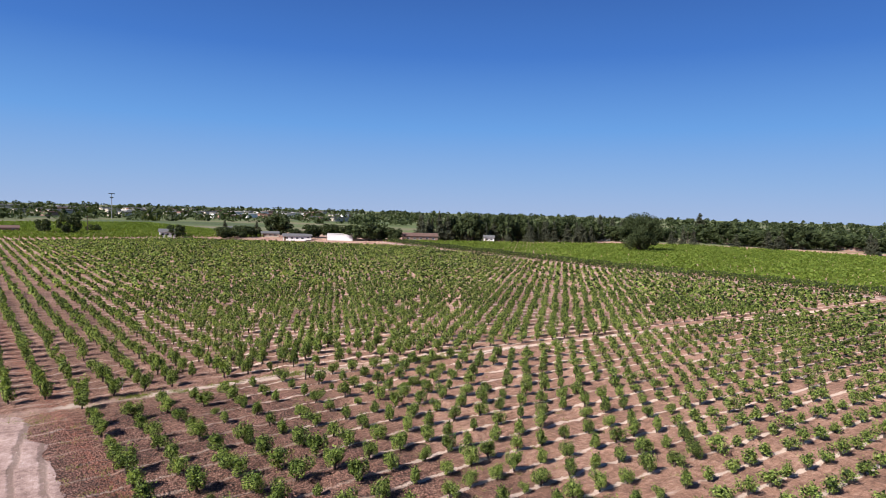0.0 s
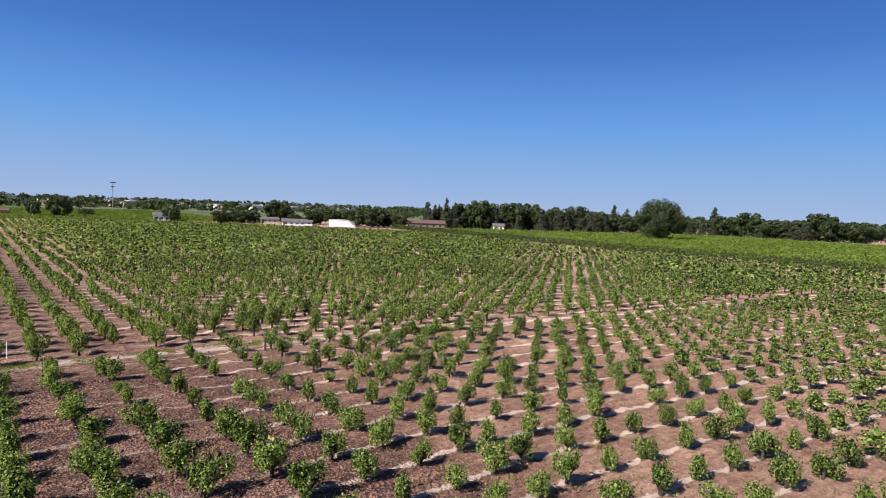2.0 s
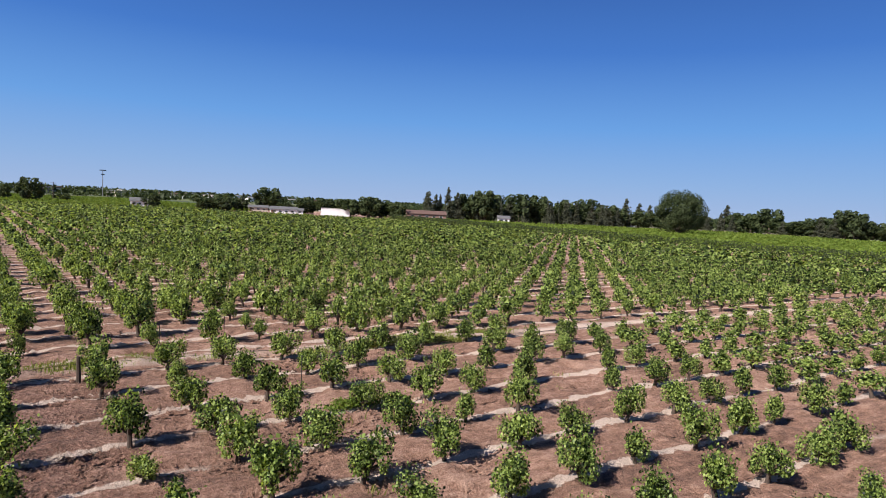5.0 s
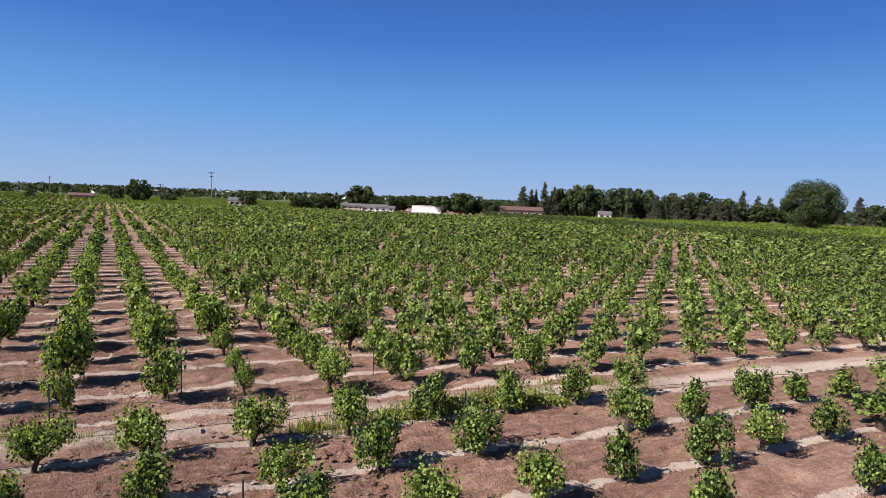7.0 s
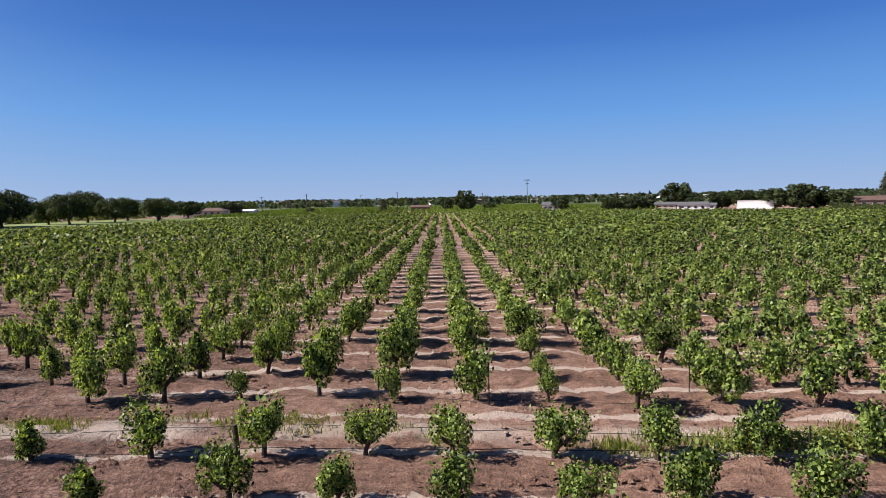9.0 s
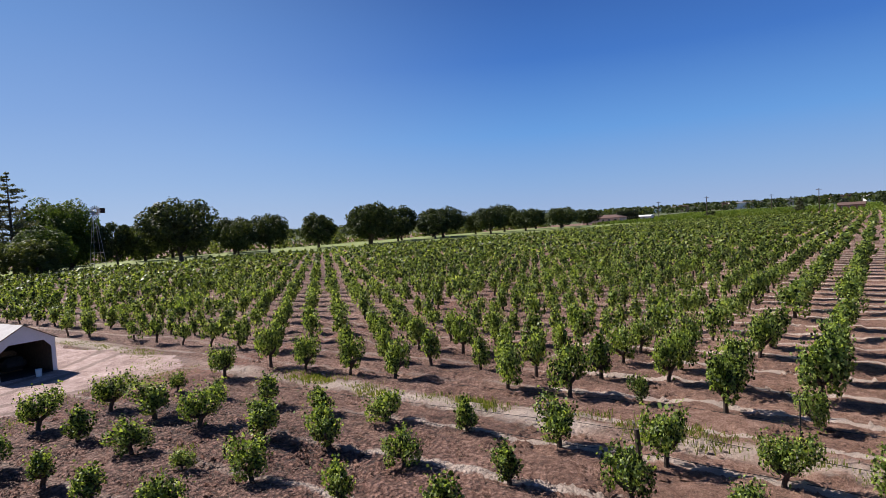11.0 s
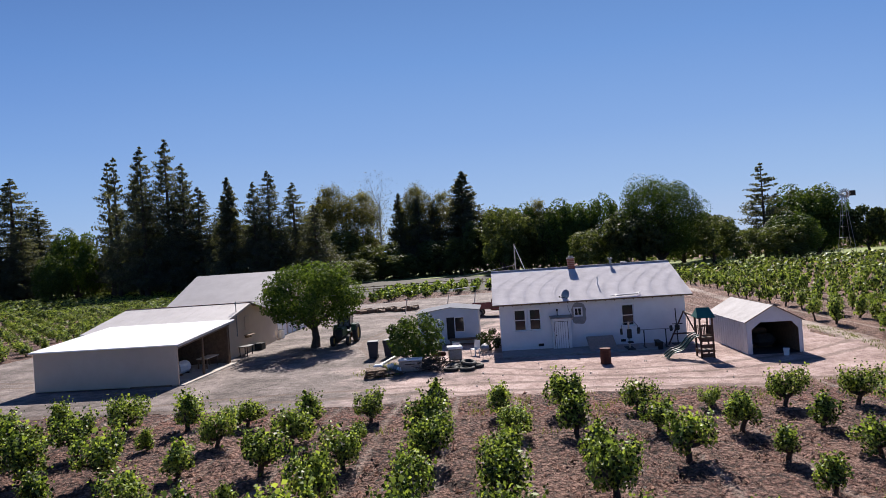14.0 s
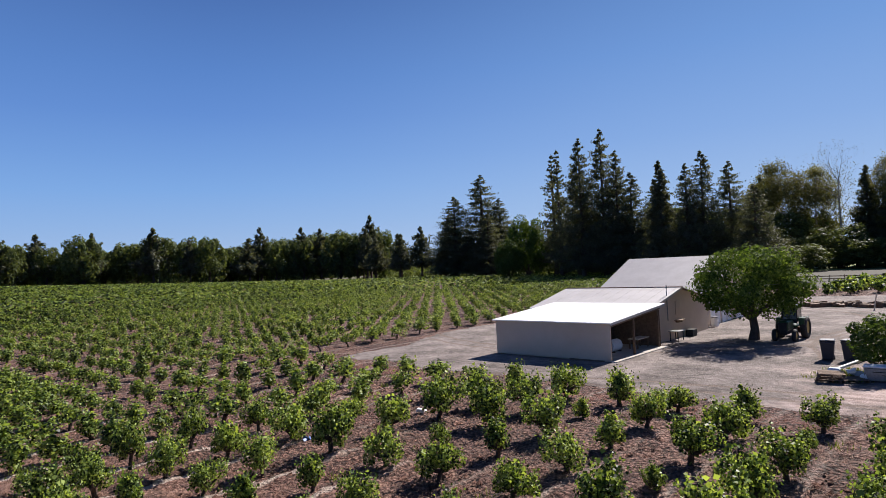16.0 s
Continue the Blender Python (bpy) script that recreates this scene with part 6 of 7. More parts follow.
def barn():
    root = thing("barn", "cream stucco barn with a low weathered tin gable roof", "barn")
    x0, x1, y0, y1 = -31.0, -20.75, 43.65, 55.2
    ym, e, p = 49.4, 2.75, 4.0
    for x in (x0 + 0.1, x1 - 0.1):
        g = Build()
        gable_wall(g, x - 0.1, x + 0.1, [(y0, -0.1), (y1, -0.1), (y1, e), (ym, p - 0.06), (y0, e)])
        part("wall", g, M_CREAM, root)
    for y in (y0 + 0.1, y1 - 0.1):
        part("wall", Build().box(((x0 + x1) / 2, y, e / 2), (x1 - x0 - 0.4, 0.2, e), 0.01), M_CREAM, root)
    r = Build()
    s = (p - e) / (ym - y0)
    ridged_roof(r, x0 - 0.25, x1 + 0.3, [(y0 - 0.3, e - 0.3 * s + 0.02), (ym, p), (y1 + 0.4, e - 0.4 * s + 0.02)], 0.07)
    roof = part("roof", r, M_ROOFTIN, root)
    for k in range(12):
        x = x0 + 0.3 + k * 0.9
        part("seam", Build().box((x, (y0 + ym) / 2, (e + p) / 2 + 0.09), (0.02, (ym - y0) * 1.04, 0.012), 0.003, (math.degrees(math.atan(s)), 0, 0)), M_ROOFTIN, roof)
    part("ridge_cap", Build().box(((x0 + x1) / 2, ym, p + 0.08), (x1 - x0 + 0.6, 0.3, 0.04), 0.015), M_RUST, roof, "rust-stained ridge cap")
    part("barge_board", Build().box((x1 + 0.27, (y0 + ym) / 2 - 0.1, (e + p) / 2 - 0.05), (0.04, (ym - y0) * 1.06, 0.16), 0.008, (math.degrees(math.atan(s)), 0, 0)), M_ROOFTIN, root)
    s2 = (p - e) / (y1 - ym)
    part("barge_board", Build().box((x1 + 0.27, (y1 + ym) / 2 + 0.15, (e + p) / 2 - 0.05), (0.04, (y1 - ym) * 1.06, 0.16), 0.008, (-math.degrees(math.atan(s2)), 0, 0)), M_WOOD, root)
    part("service_mast", Build().tube([(x1 + 0.06, 46.9, 1.6), (x1 + 0.06, 46.9, 4.35)], 0.04, 8), M_STEEL, root, "steel service mast")
    part("door", Build().box((x1 + 0.03, 48.9, 2.45), (0.06, 0.85, 1.1), 0.01), M_CREAM, root, "cream loft hatch")
    part("shelf", Build().box((x1 + 0.3, 48.6, 1.5), (0.5, 1.1, 0.05), 0.01).box((x1 + 0.2, 48.3, 1.4), (0.3, 0.05, 0.2)).box((x1 + 0.2, 48.9, 1.4), (0.3, 0.05, 0.2)), M_WOOD, root)
    t = thing("outdoor_table", "small dark table against the barn wall", "table")
    part("top", Build().box((x1 + 0.55, 47.2, 0.78), (0.8, 1.2, 0.06), 0.01), M_STEEL, t)
    for dx in (-0.3, 0.3):
        for dy in (-0.5, 0.5):
            part("leg", Build().box((x1 + 0.55 + dx, 47.2 + dy, 0.37), (0.06, 0.06, 0.76), 0.005), M_DARK, t)
    bx = thing("dark_box", "dark box beside the barn wall", "box")
    part("body", Build().box((x1 + 0.5, 50.2, 0.3), (0.6, 0.9, 0.58), 0.03), M_DARK, bx)


barn()


def big_barn():
    root = thing("large_barn", "tall barn with steep weathered pale roof and sliding doors", "barn")
    x0, x1, y0, y1 = -32.6, -21.6, 57.5, 73.0
    ym, e, p = 65.2, 3.1, 6.3
    for x in (x0 + 0.1, x1 - 0.1):
        g = Build()
        gable_wall(g, x - 0.1, x + 0.1, [(y0, -0.1), (y1, -0.1), (y1, e), (ym, p - 0.06), (y0, e)])
        part("wall", g, M_CREAM, root)
    for y in (y0 + 0.1, y1 - 0.1):
        part("wall", Build().box(((x0 + x1) / 2, y, e / 2), (x1 - x0 - 0.4, 0.2, e), 0.01), M_CREAM, root)
    r = Build()
    s = (p - e) / (ym - y0)
    ridged_roof(r, x0 - 0.3, x1 + 0.4, [(y0 - 0.4, e - 0.4 * s + 0.02), (ym, p), (y1 + 0.4, e - 0.4 * s + 0.02)], 0.08)
    roof = part("roof", r, M_ROOFTIN, root)
    for y in (59.2, 62.0, 66.0):
        dr = part("door", Build().box((x1 + 0.05, y, 1.35), (0.1, 2.3, 2.7), 0.01), M_WHITE, root, "pale sliding door")
        part("door_brace", Build().box((x1 + 0.11, y, 1.35), (0.03, 0.12, 2.6), 0.005).box((x1 + 0.11, y, 2.6), (0.03, 2.2, 0.12), 0.005), M_CREAM, dr)
    wd = thing("white_drum", "white drum with blue lid beside the barn door", "drum")
    part("body", Build().tube([(-20.9, 57.2, 0.0), (-20.9, 57.2, 0.85)], 0.3, 14), M_WHITE, wd)
    part("lid", Build().tube([(-20.9, 57.2, 0.85), (-20.9, 57.2, 0.9)], 0.31, 14), M_BLUEBIN, wd)


big_barn()


def overhead_cable():
    root = thing("overhead_cable", "sagging grey overhead cable from barn to mast", "cable")
    a, b = Vector((-20.7, 46.9, 4.3)), Vector((1.5, 53.5, 5.6))
    pts = []
    for k in range(25):
        f = k / 24
        q = a.lerp(b, f)
        pts.append((q.x, q.y, q.z - 1.0 * 4 * f * (1 - f) * 0.6))
    part("wire", Build().tube(pts, 0.018, 6), M_STEEL, root)


overhead_cable()


# ---- canopy garage ----
def canopy_garage():
    root = thing("canopy_garage", "white fabric canopy garage with dark open front", "garage")
    x0, x1, y0, y1, e, p = 13.72, 16.72, 36.25, 42.4, 1.88, 2.74
    xm = 0.5 * (x0 + x1)
    for x in (x0, x1):
        w = part("side_sheet", Build().box((x, (y0 + y1) / 2, e / 2), (0.03, y1 - y0, e), 0.005), M_TENT, root)
        for k in range(16):
            part("corrugation", Build().box((x + (-0.02 if x == x0 else 0.02), y0 + 0.2 + k * 0.38, e / 2), (0.025, 0.06, e - 0.05), 0.008), M_TENT, w)
    part("rear_sheet", Build().face((x0, y1, 0), (x0, y1, e), (xm, y1, p), (x1, y1, e), (x1, y1, 0)).face((x1, y1 + 0.02, 0), (x1, y1 + 0.02, e), (xm, y1 + 0.02, p), (x0, y1 + 0.02, e), (x0, y1 + 0.02, 0)), M_TENT, root)
    r = Build()
    for xa, za, xb, zb in ((x0 - 0.12, e - 0.06, xm, p), (xm, p, x1 + 0.12, e - 0.06)):
        r.face((xa, y0 - 0.08, za + 0.04), (xb, y0 - 0.08, zb + 0.04), (xb, y1 + 0.06, zb + 0.04), (xa, y1 + 0.06, za + 0.04))
        r.face((xb, y0 - 0.08, zb), (xa, y0 - 0.08, za), (xa, y1 + 0.06, za), (xb, y1 + 0.06, zb))
        r.face((xa, y0 - 0.08, za), (xb, y0 - 0.08, zb), (xb, y0 - 0.08, zb + 0.04), (xa, y0 - 0.08, za + 0.04))
    r.face((x0 - 0.12, y0 - 0.08, e - 0.06), (x0 - 0.12, y0 - 0.08, e - 0.02), (x0 - 0.12, y1 + 0.06, e - 0.02), (x0 - 0.12, y1 + 0.06, e - 0.06))
    part("roof_sheet", r, M_TENTROOF, root)
    part("roof_trim", Build().tube([(x0 - 0.12, y0 - 0.1, e - 0.04), (xm, y0 - 0.1, p + 0.02), (x1 + 0.12, y0 - 0.1, e - 0.04)], 0.028, 6), M_WOOD, root, "dark brown gable trim")
    part("ridge_cap", Build().tube([(xm, y0 - 0.1, p + 0.04), (xm, y1 + 0.06, p + 0.04)], 0.03, 6), M_WOOD, root, "dark stained ridge")
    # the front with its clipped corners
    o = [(x0, 0), (x0, e), (xm, p), (x1, e), (x1, 0), (x1 - 0.2, 0), (x1 - 0.2, 1.42), (x1 - 0.55, 1.82), (x0 + 0.75, 1.82), (x0 + 0.26, 1.42), (x0 + 0.26, 0)]
    bm = bmesh.new()
    vs = [bm.verts.new((x, y0, z)) for x, z in o]
    bm.faces.new(vs)
    ex = bmesh.ops.extrude_face_region(bm, geom=bm.faces[:])
    bmesh.ops.translate(bm, vec=(0, 0.04, 0), verts=[g for g in ex["geom"] if isinstance(g, bmesh.types.BMVert)])
    bmesh.ops.triangulate(bm, faces=bm.faces[:])
    bmesh.ops.recalc_face_normals(bm, faces=bm.faces[:])
    me = bpy.data.meshes.new("front_sheet")
    bm.to_mesh(me)
    bm.free()
    part("front_sheet", me, M_TENT, root)
    for y in (y0 + 0.15, (y0 + y1) / 2, y1 - 0.15):
        part("frame_hoop", Build().tube([(x0 + 0.06, y, 0), (x0 + 0.06, y, e - 0.05), (xm, y, p - 0.06), (x1 - 0.06, y, e - 0.05), (x1 - 0.06, y, 0)], 0.025, 6), M_STEEL, root)
    # brown sheets added along sides and rear to deepen the interior's shade
    for x in (x0 + 0.1, x1 - 0.1):
        part("shade_lining", Build().box((x, (y0 + y1) / 2, e / 2 - 0.02), (0.02, y1 - y0 - 0.3, e - 0.12), 0.004), M_WOOD, root, "brown sheet added to deepen the shade inside")
    part("shade_lining", Build().box((xm, y1 - 0.1, e / 2), (x1 - x0 - 0.3, 0.02, e - 0.1), 0.004), M_WOOD, root, "brown sheet added to deepen the shade inside")
    part("ground_sheet", Build().box((xm, (y0 + y1) / 2, 0.04), (x1 - x0 - 0.1, y1 - y0, 0.03), 0.005), M_DARK, root)
    # the load's dark colours carry the shade inside the garage
    st = thing("stored_boat", "covered load inside the canopy garage, coloured dark as shade", "load")
    part("hull", Build().box((xm + 0.1, 39.6, 0.55), (1.3, 3.8, 0.7), 0.25), M_BLACK, st)
    part("cover", Build().box((xm + 0.1, 39.8, 1.0), (1.0, 2.6, 0.35), 0.15), M_WOOD, st)
    for y in (38.4, 40.8):
        part("cradle", Build().box((xm + 0.1, y, 0.13), (1.2, 0.16, 0.2), 0.02), M_WOOD, st)
    bk = thing("bucket", "white plastic bucket before the canopy garage", "bucket")
    part("body", Build().tube([(15.5, 35.6, 0.03), (15.5, 35.6, 0.4)], [0.13, 0.16], 14), M_WHITE, bk)
    part("rim", Build().ring((15.5, 35.6, 0.4), (0, 0, 1), 0.16, 0.015, 16, 5), M_WHITE, bk)


canopy_garage()


# ---- play set ----
def play_set():
    root = thing("play_set", "wooden climbing tower with green roof, wavy slides and swing beam", "play set")
    x0, x1, y0, y1 = 11.08, 11.76, 35.95, 36.8
    for x in (x0, x1):
        for y in (y0, y1):
            part("post", Build().box((x, y, 1.22), (0.09, 0.09, 2.44), 0.012), M_PLAY, root)
    part("deck", Build().box(((x0 + x1) / 2, (y0 + y1) / 2, 1.17), (0.78, 0.95, 0.07), 0.01), M_PLAY, root)
    part("lower_deck", Build().box(((x0 + x1) / 2, (y0 + y1) / 2, 0.42), (0.8, 1.0, 0.12), 0.01), M_PLAY, root)
    r = Build()
    a, t = [(x0 - 0.15, y0 - 0.15, 2.3), (x1 + 0.15, y0 - 0.15, 2.3), (x1 + 0.02, (y0 + y1) / 2, 2.82), (x0 - 0.02, (y0 + y1) / 2, 2.82)], 0.02
    c = [(x1 + 0.15, y1 + 0.15, 2.3), (x0 - 0.15, y1 + 0.15, 2.3), (x0 - 0.02, (y0 + y1) / 2, 2.82), (x1 + 0.02, (y0 + y1) / 2, 2.82)]
    for q in (a, c):
        r.face(*[(p[0], p[1], p[2] + t) for p in q])
        r.face(*q[::-1])
    r.face((x0 - 0.15, y0 - 0.15, 2.32), (x0 - 0.02, (y0 + y1) / 2, 2.84), (x0 - 0.15, y1 + 0.15, 2.32))
    r.face((x1 + 0.15, y1 + 0.15, 2.32), (x1 + 0.02, (y0 + y1) / 2, 2.84), (x1 + 0.15, y0 - 0.15, 2.32))
    part("canopy", r, M_TEAL, root, "green canvas roof")
    for k in range(7):
        x = x0 + 0.06 + k * 0.092
        part("picket", Build().box((x, y1, 1.5), (0.06, 0.03, 0.62), 0.005), M_PLAY, root)
        part("picket", Build().box((x1, y0 + 0.08 + k * 0.115, 1.5), (0.03, 0.06, 0.62), 0.005), M_PLAY, root)
    for z in (1.32, 1.85):
        part("rail", Build().box(((x0 + x1) / 2, y0, z), (0.68, 0.05, 0.09), 0.006), M_PLAY, root)
    for z in (0.2, 0.7, 1.05):
        part("board", Build().box(((x0 + x1) / 2, y0 - 0.03, z), (0.72, 0.03, 0.2), 0.006), M_PLAY, root)
    for k in range(2):
        y = 36.1 + 0.5 * k
        s = Build()
        n = 18
        prof = []
        for i in range(n + 1):
            f = i / n
            prof.append((x0 - 0.1 - 1.75 * f, 1.18 * (1 - f) ** 1.05 + 0.09 * math.sin(f * 9.4) + 0.12))
        for (xa, za), (xb, zb) in zip(prof, prof[1:]):
            s.face((xa, y - 0.2, za), (xb, y - 0.2, zb), (xb, y + 0.2, zb), (xa, y + 0.2, za))
            s.face((xb, y - 0.2, zb - 0.03), (xa, y - 0.2, za - 0.03), (xa, y + 0.2, za - 0.03), (xb, y + 0.2, zb - 0.03))
        sl = part("slide", s, M_GREENP, root, "dark green wavy slide")
        for side in (-0.22, 0.22):
            part("slide_edge", Build().tube([(x, y + side, z + 0.07) for x, z in prof], 0.04, 6), M_GREENP, sl)
    part("swing_beam", Build().tube([(x0 + 0.3, y1, 2.15), (11.7, 41.0, 2.15)], 0.07, 8), M_PLAY, root)
    for x, y in ((10.6, 41.0), (12.7, 41.0)):
        part("swing_leg", Build().tube([(11.7, 41.0, 2.2), (x, y, 0.02)], 0.05, 8), M_PLAY, root)
    part("swing_brace", Build().box((11.65, 41.0, 0.75), (1.5, 0.06, 0.1), 0.008), M_PLAY, root)
    for y in (38.2, 39.5):
        sw = part("swing", Build().box((11.5, y, 0.5), (0.2, 0.45, 0.04), 0.01), M_GREENP, root)
        for d in (-0.2, 0.2):
            part("chain", Build().tube([(11.5, y + d, 0.5), (11.51, y + d, 2.1)], 0.012, 4), M_STEEL, sw)


play_set()


# ---- exercise gear by the wall ----
def exercise_gear():
    g = thing("exercise_machine", "upright home exercise machine with padded arms", "exercise machine")
    x, y = 8.0, 40.2
    part("upright", Build().box((x, y, 0.95), (0.1, 0.12, 1.7), 0.02), M_PALEWOOD, g)
    part("base", Build().box((x, y, 0.12), (0.5, 1.2, 0.08), 0.02), M_DARK, g)
    part("seat", Build().box((x, y - 0.35, 0.55), (0.34, 0.38, 0.1), 0.04), M_BLACK, g)
    part("back_pad", Build().box((x, y - 0.12, 1.05), (0.3, 0.1, 0.6), 0.04), M_BLACK, g)
    for s in (-1, 1):
        part("arm", Build().tube([(x, y, 1.75), (x + s * 0.32, y - 0.1, 1.8), (x + s * 0.5, y - 0.25, 1.55), (x + s * 0.52, y - 0.3, 1.1)], 0.03, 6), M_STEEL, g)
        part("pad", Build().tube([(x + s * 0.52, y - 0.3, 1.05), (x + s * 0.53, y - 0.3, 1.42)], 0.08, 8), M_BLACK, g)
    r = thing("barbell_rack", "barbell resting on a dark steel rack", "barbell")
    for px in (8.95, 10.3):
        part("upright", Build().box((px, 40.3, 0.6), (0.06, 0.06, 1.2), 0.01), M_DARK, r)
        part("foot", Build().box((px, 40.3, 0.13), (0.08, 0.7, 0.06), 0.01), M_DARK, r)
    part("bar", Build().tube([(8.5, 40.3, 1.22), (10.85, 40.3, 1.22)], 0.022, 8), M_STEEL, r)
    for px in (8.6, 10.6):
        part("weight_plate", Build().tube([(px, 40.3, 1.22), (px + 0.1, 40.3, 1.22)], 0.19, 16), M_BLACK, r)
    b = thing("weight_bench", "low dark weight bench under the barbell", "bench")
    part("pad", Build().box((9.75, 40.0, 0.48), (0.32, 1.15, 0.09), 0.03), M_BLACK, b)
    for py in (39.6, 40.4):
        part("leg", Build().box((9.75, py, 0.24), (0.3, 0.07, 0.46), 0.01), M_DARK, b)
    c = thing("cable_tower", "thin dark exercise tower by the wall", "exercise machine")
    part("column", Build().tube([(11.3, 41.3, 0.0), (11.25, 41.3, 2.35)], 0.035, 6), M_DARK, c)
    part("crossbar", Build().tube([(11.0, 41.3, 1.35), (11.65, 41.3, 1.35)], 0.03, 6), M_DARK, c)
    part("seat", Build().box((11.25, 41.1, 1.15), (0.26, 0.3, 0.34), 0.05), M_BLACK, c)
    part("foot", Build().box((11.3, 41.3, 0.05), (0.7, 0.5, 0.07), 0.01), M_DARK, c)


exercise_gear()


def barrel():
    root = thing("burn_barrel", "rusty steel burn barrel standing in the dirt", "barrel", at=pose(5.75, 35.9, 0.03))
    part("body", Build().tube([(0, 0, 0), (0, 0, 0.88)], 0.3, 20), M_RUST, root)
    for z in (0.02, 0.3, 0.6, 0.87):
        part("hoop", Build().ring((0, 0, z), (0, 0, 1), 0.3, 0.016, 20, 6), M_RUST, root)


barrel()


# ---- small pale blue outbuilding, car, pickup ----
def outbuilding():
    root = thing("outbuilding", "low pale blue outbuilding with a dark doorway", "shed")
    x0, x1, y0, y1 = -6.4, -1.75, 47.1, 50.6
    b = Build()
    wall_with_holes(b, x0, x1, -0.05, 2.36, y0, y0 + 0.1, [(-4.22, -3.62, 0.35, 2.05), (-3.55, -2.9, 0.95, 2.0)])
    part("wall", b, M_PALEBLUE, root)
    part("wall", Build().box(((x0 + x1) / 2, y1 - 0.05, 1.2), (x1 - x0, 0.1, 2.4), 0.01), M_PALEBLUE, root)
    for x in (x0 + 0.05, x1 - 0.05):
        part("wall", Build().box((x, (y0 + y1) / 2, 1.2), (0.1, y1 - y0 - 0.15, 2.3), 0.01), M_PALEBLUE, root)
    g, xm = Build(), -3.9
    g.face((x0, y0, 2.36), (x1, y0, 2.36), (x1, y0, 2.5), (xm, y0, 2.78), (x0, y0, 2.4))
    part("gable", g, M_PALEBLUE, root)
    for xa, za, xb, zb in ((x0 - 0.15, 2.42, xm, 2.8), (xm, 2.8, x1 + 0.15, 2.52)):
        r = Build()
        r.face((xa, y0 - 0.2, za + 0.05), (xb, y0 - 0.2, zb + 0.05), (xb, y1 + 0.2, zb + 0.05), (xa, y1 + 0.2, za + 0.05))
        r.face((xa, y0 - 0.2, za), (xb, y0 - 0.2, zb), (xb, y0 - 0.2, zb + 0.05), (xa, y0 - 0.2, za + 0.05))
        r.face((xb, y0 - 0.2, zb), (xa, y0 - 0.2, za), (xa, y1 + 0.2, za), (xb, y1 + 0.2, zb))
        part("roof", r, M_FELT, root)
    part("door", Build().box((-3.92, y0 + 0.07, 1.2), (0.58, 0.04, 1.68), 0.006), M_DARK, root, "dark open doorway screen")
    w = part("window", Build().box((-3.22, y0 - 0.02, 0.93), (0.74, 0.05, 0.05), 0.006).box((-3.22, y0 - 0.02, 2.03), (0.74, 0.05, 0.05), 0.006).box((-3.58, y0 - 0.02, 1.48), (0.05, 0.05, 1.1), 0.006).box((-2.87, y0 - 0.02, 1.48), (0.05, 0.05, 1.1), 0.006), M_WHITE, root, "white-framed window")
    part("pane", Build().box((-3.22, y0 + 0.06, 1.48), (0.64, 0.012, 1.04)), M_GLASS, w)
    part("floor", Build().box(((x0 + x1) / 2, (y0 + y1) / 2, 0.1), (x1 - x0 - 0.2, y1 - y0 - 0.2, 0.2), 0.02), M_CONC, root)
    part("porch", Build().box((-2.9, y0 - 0.5, 0.42), (2.2, 0.9, 0.08), 0.01).box((-3.9, y0 - 0.8, 0.2), (0.1, 0.1, 0.4)).box((-1.9, y0 - 0.8, 0.2), (0.1, 0.1, 0.4)), M_WOOD, root, "small weathered porch")


outbuilding()


def wheel(root, c, rad, wid, axis=(1, 0, 0), rim=None, name="wheel"):
    """A tyre with its rim."""
    ax = Vector(axis)
    p = part(name, Build().ring(c, axis, rad * 0.78, (rad * 0.24, wid * 0.5), 22, 10), M_BLACK, root)
    a, b = Vector(c) - ax * wid * 0.3, Vector(c) + ax * wid * 0.3
    part("rim", Build().tube([a, b], rad * 0.6, 18), rim or M_STEEL, p)
    return p


def pickup_truck():
    root = thing("pickup_truck", "old maroon pickup truck parked behind the house", "pickup", at=pose(-0.7, 66.3, 0.03, 0, 0, -8))
    part("bed", Build().box((-1.4, 0, 0.85), (2.3, 1.75, 0.12), 0.02).box((-1.4, -0.84, 1.1), (2.3, 0.08, 0.55), 0.03).box((-1.4, 0.84, 1.1), (2.3, 0.08, 0.55), 0.03).box((-2.52, 0, 1.1), (0.08, 1.7, 0.52), 0.03), M_MAROON, root)
    part("cab", Build().box((0.45, 0, 1.0), (1.45, 1.78, 0.75), 0.1).box((0.35, 0, 1.62), (1.05, 1.5, 0.55), 0.16), M_MAROON, root)
    part("hood", Build().box((1.85, 0, 0.98), (1.4, 1.7, 0.6), 0.12), M_MAROON, root)
    part("side_window", Build().box((0.35, -0.765, 1.6), (0.75, 0.02, 0.34), 0.005), M_GLASS, root)
    part("rear_window", Build().box((-0.18, 0, 1.62), (0.02, 1.2, 0.34), 0.005), M_GLASS, root)
    part("windscreen", Build().box((0.9, 0, 1.6), (0.03, 1.3, 0.36), 0.005), M_GLASS, root)
    part("bumper", Build().box((-2.65, 0, 0.62), (0.14, 1.7, 0.2), 0.04), M_STEEL, root)
    part("tail_lamp", Build().box((-2.58, -0.72, 1.0), (0.03, 0.14, 0.22), 0.01), M_RUST, root)
    for x in (-1.5, 1.75):
        for y in (-0.78, 0.78):
            wheel(root, (x, y, 0.38), 0.38, 0.24, (0, 1, 0))


pickup_truck()


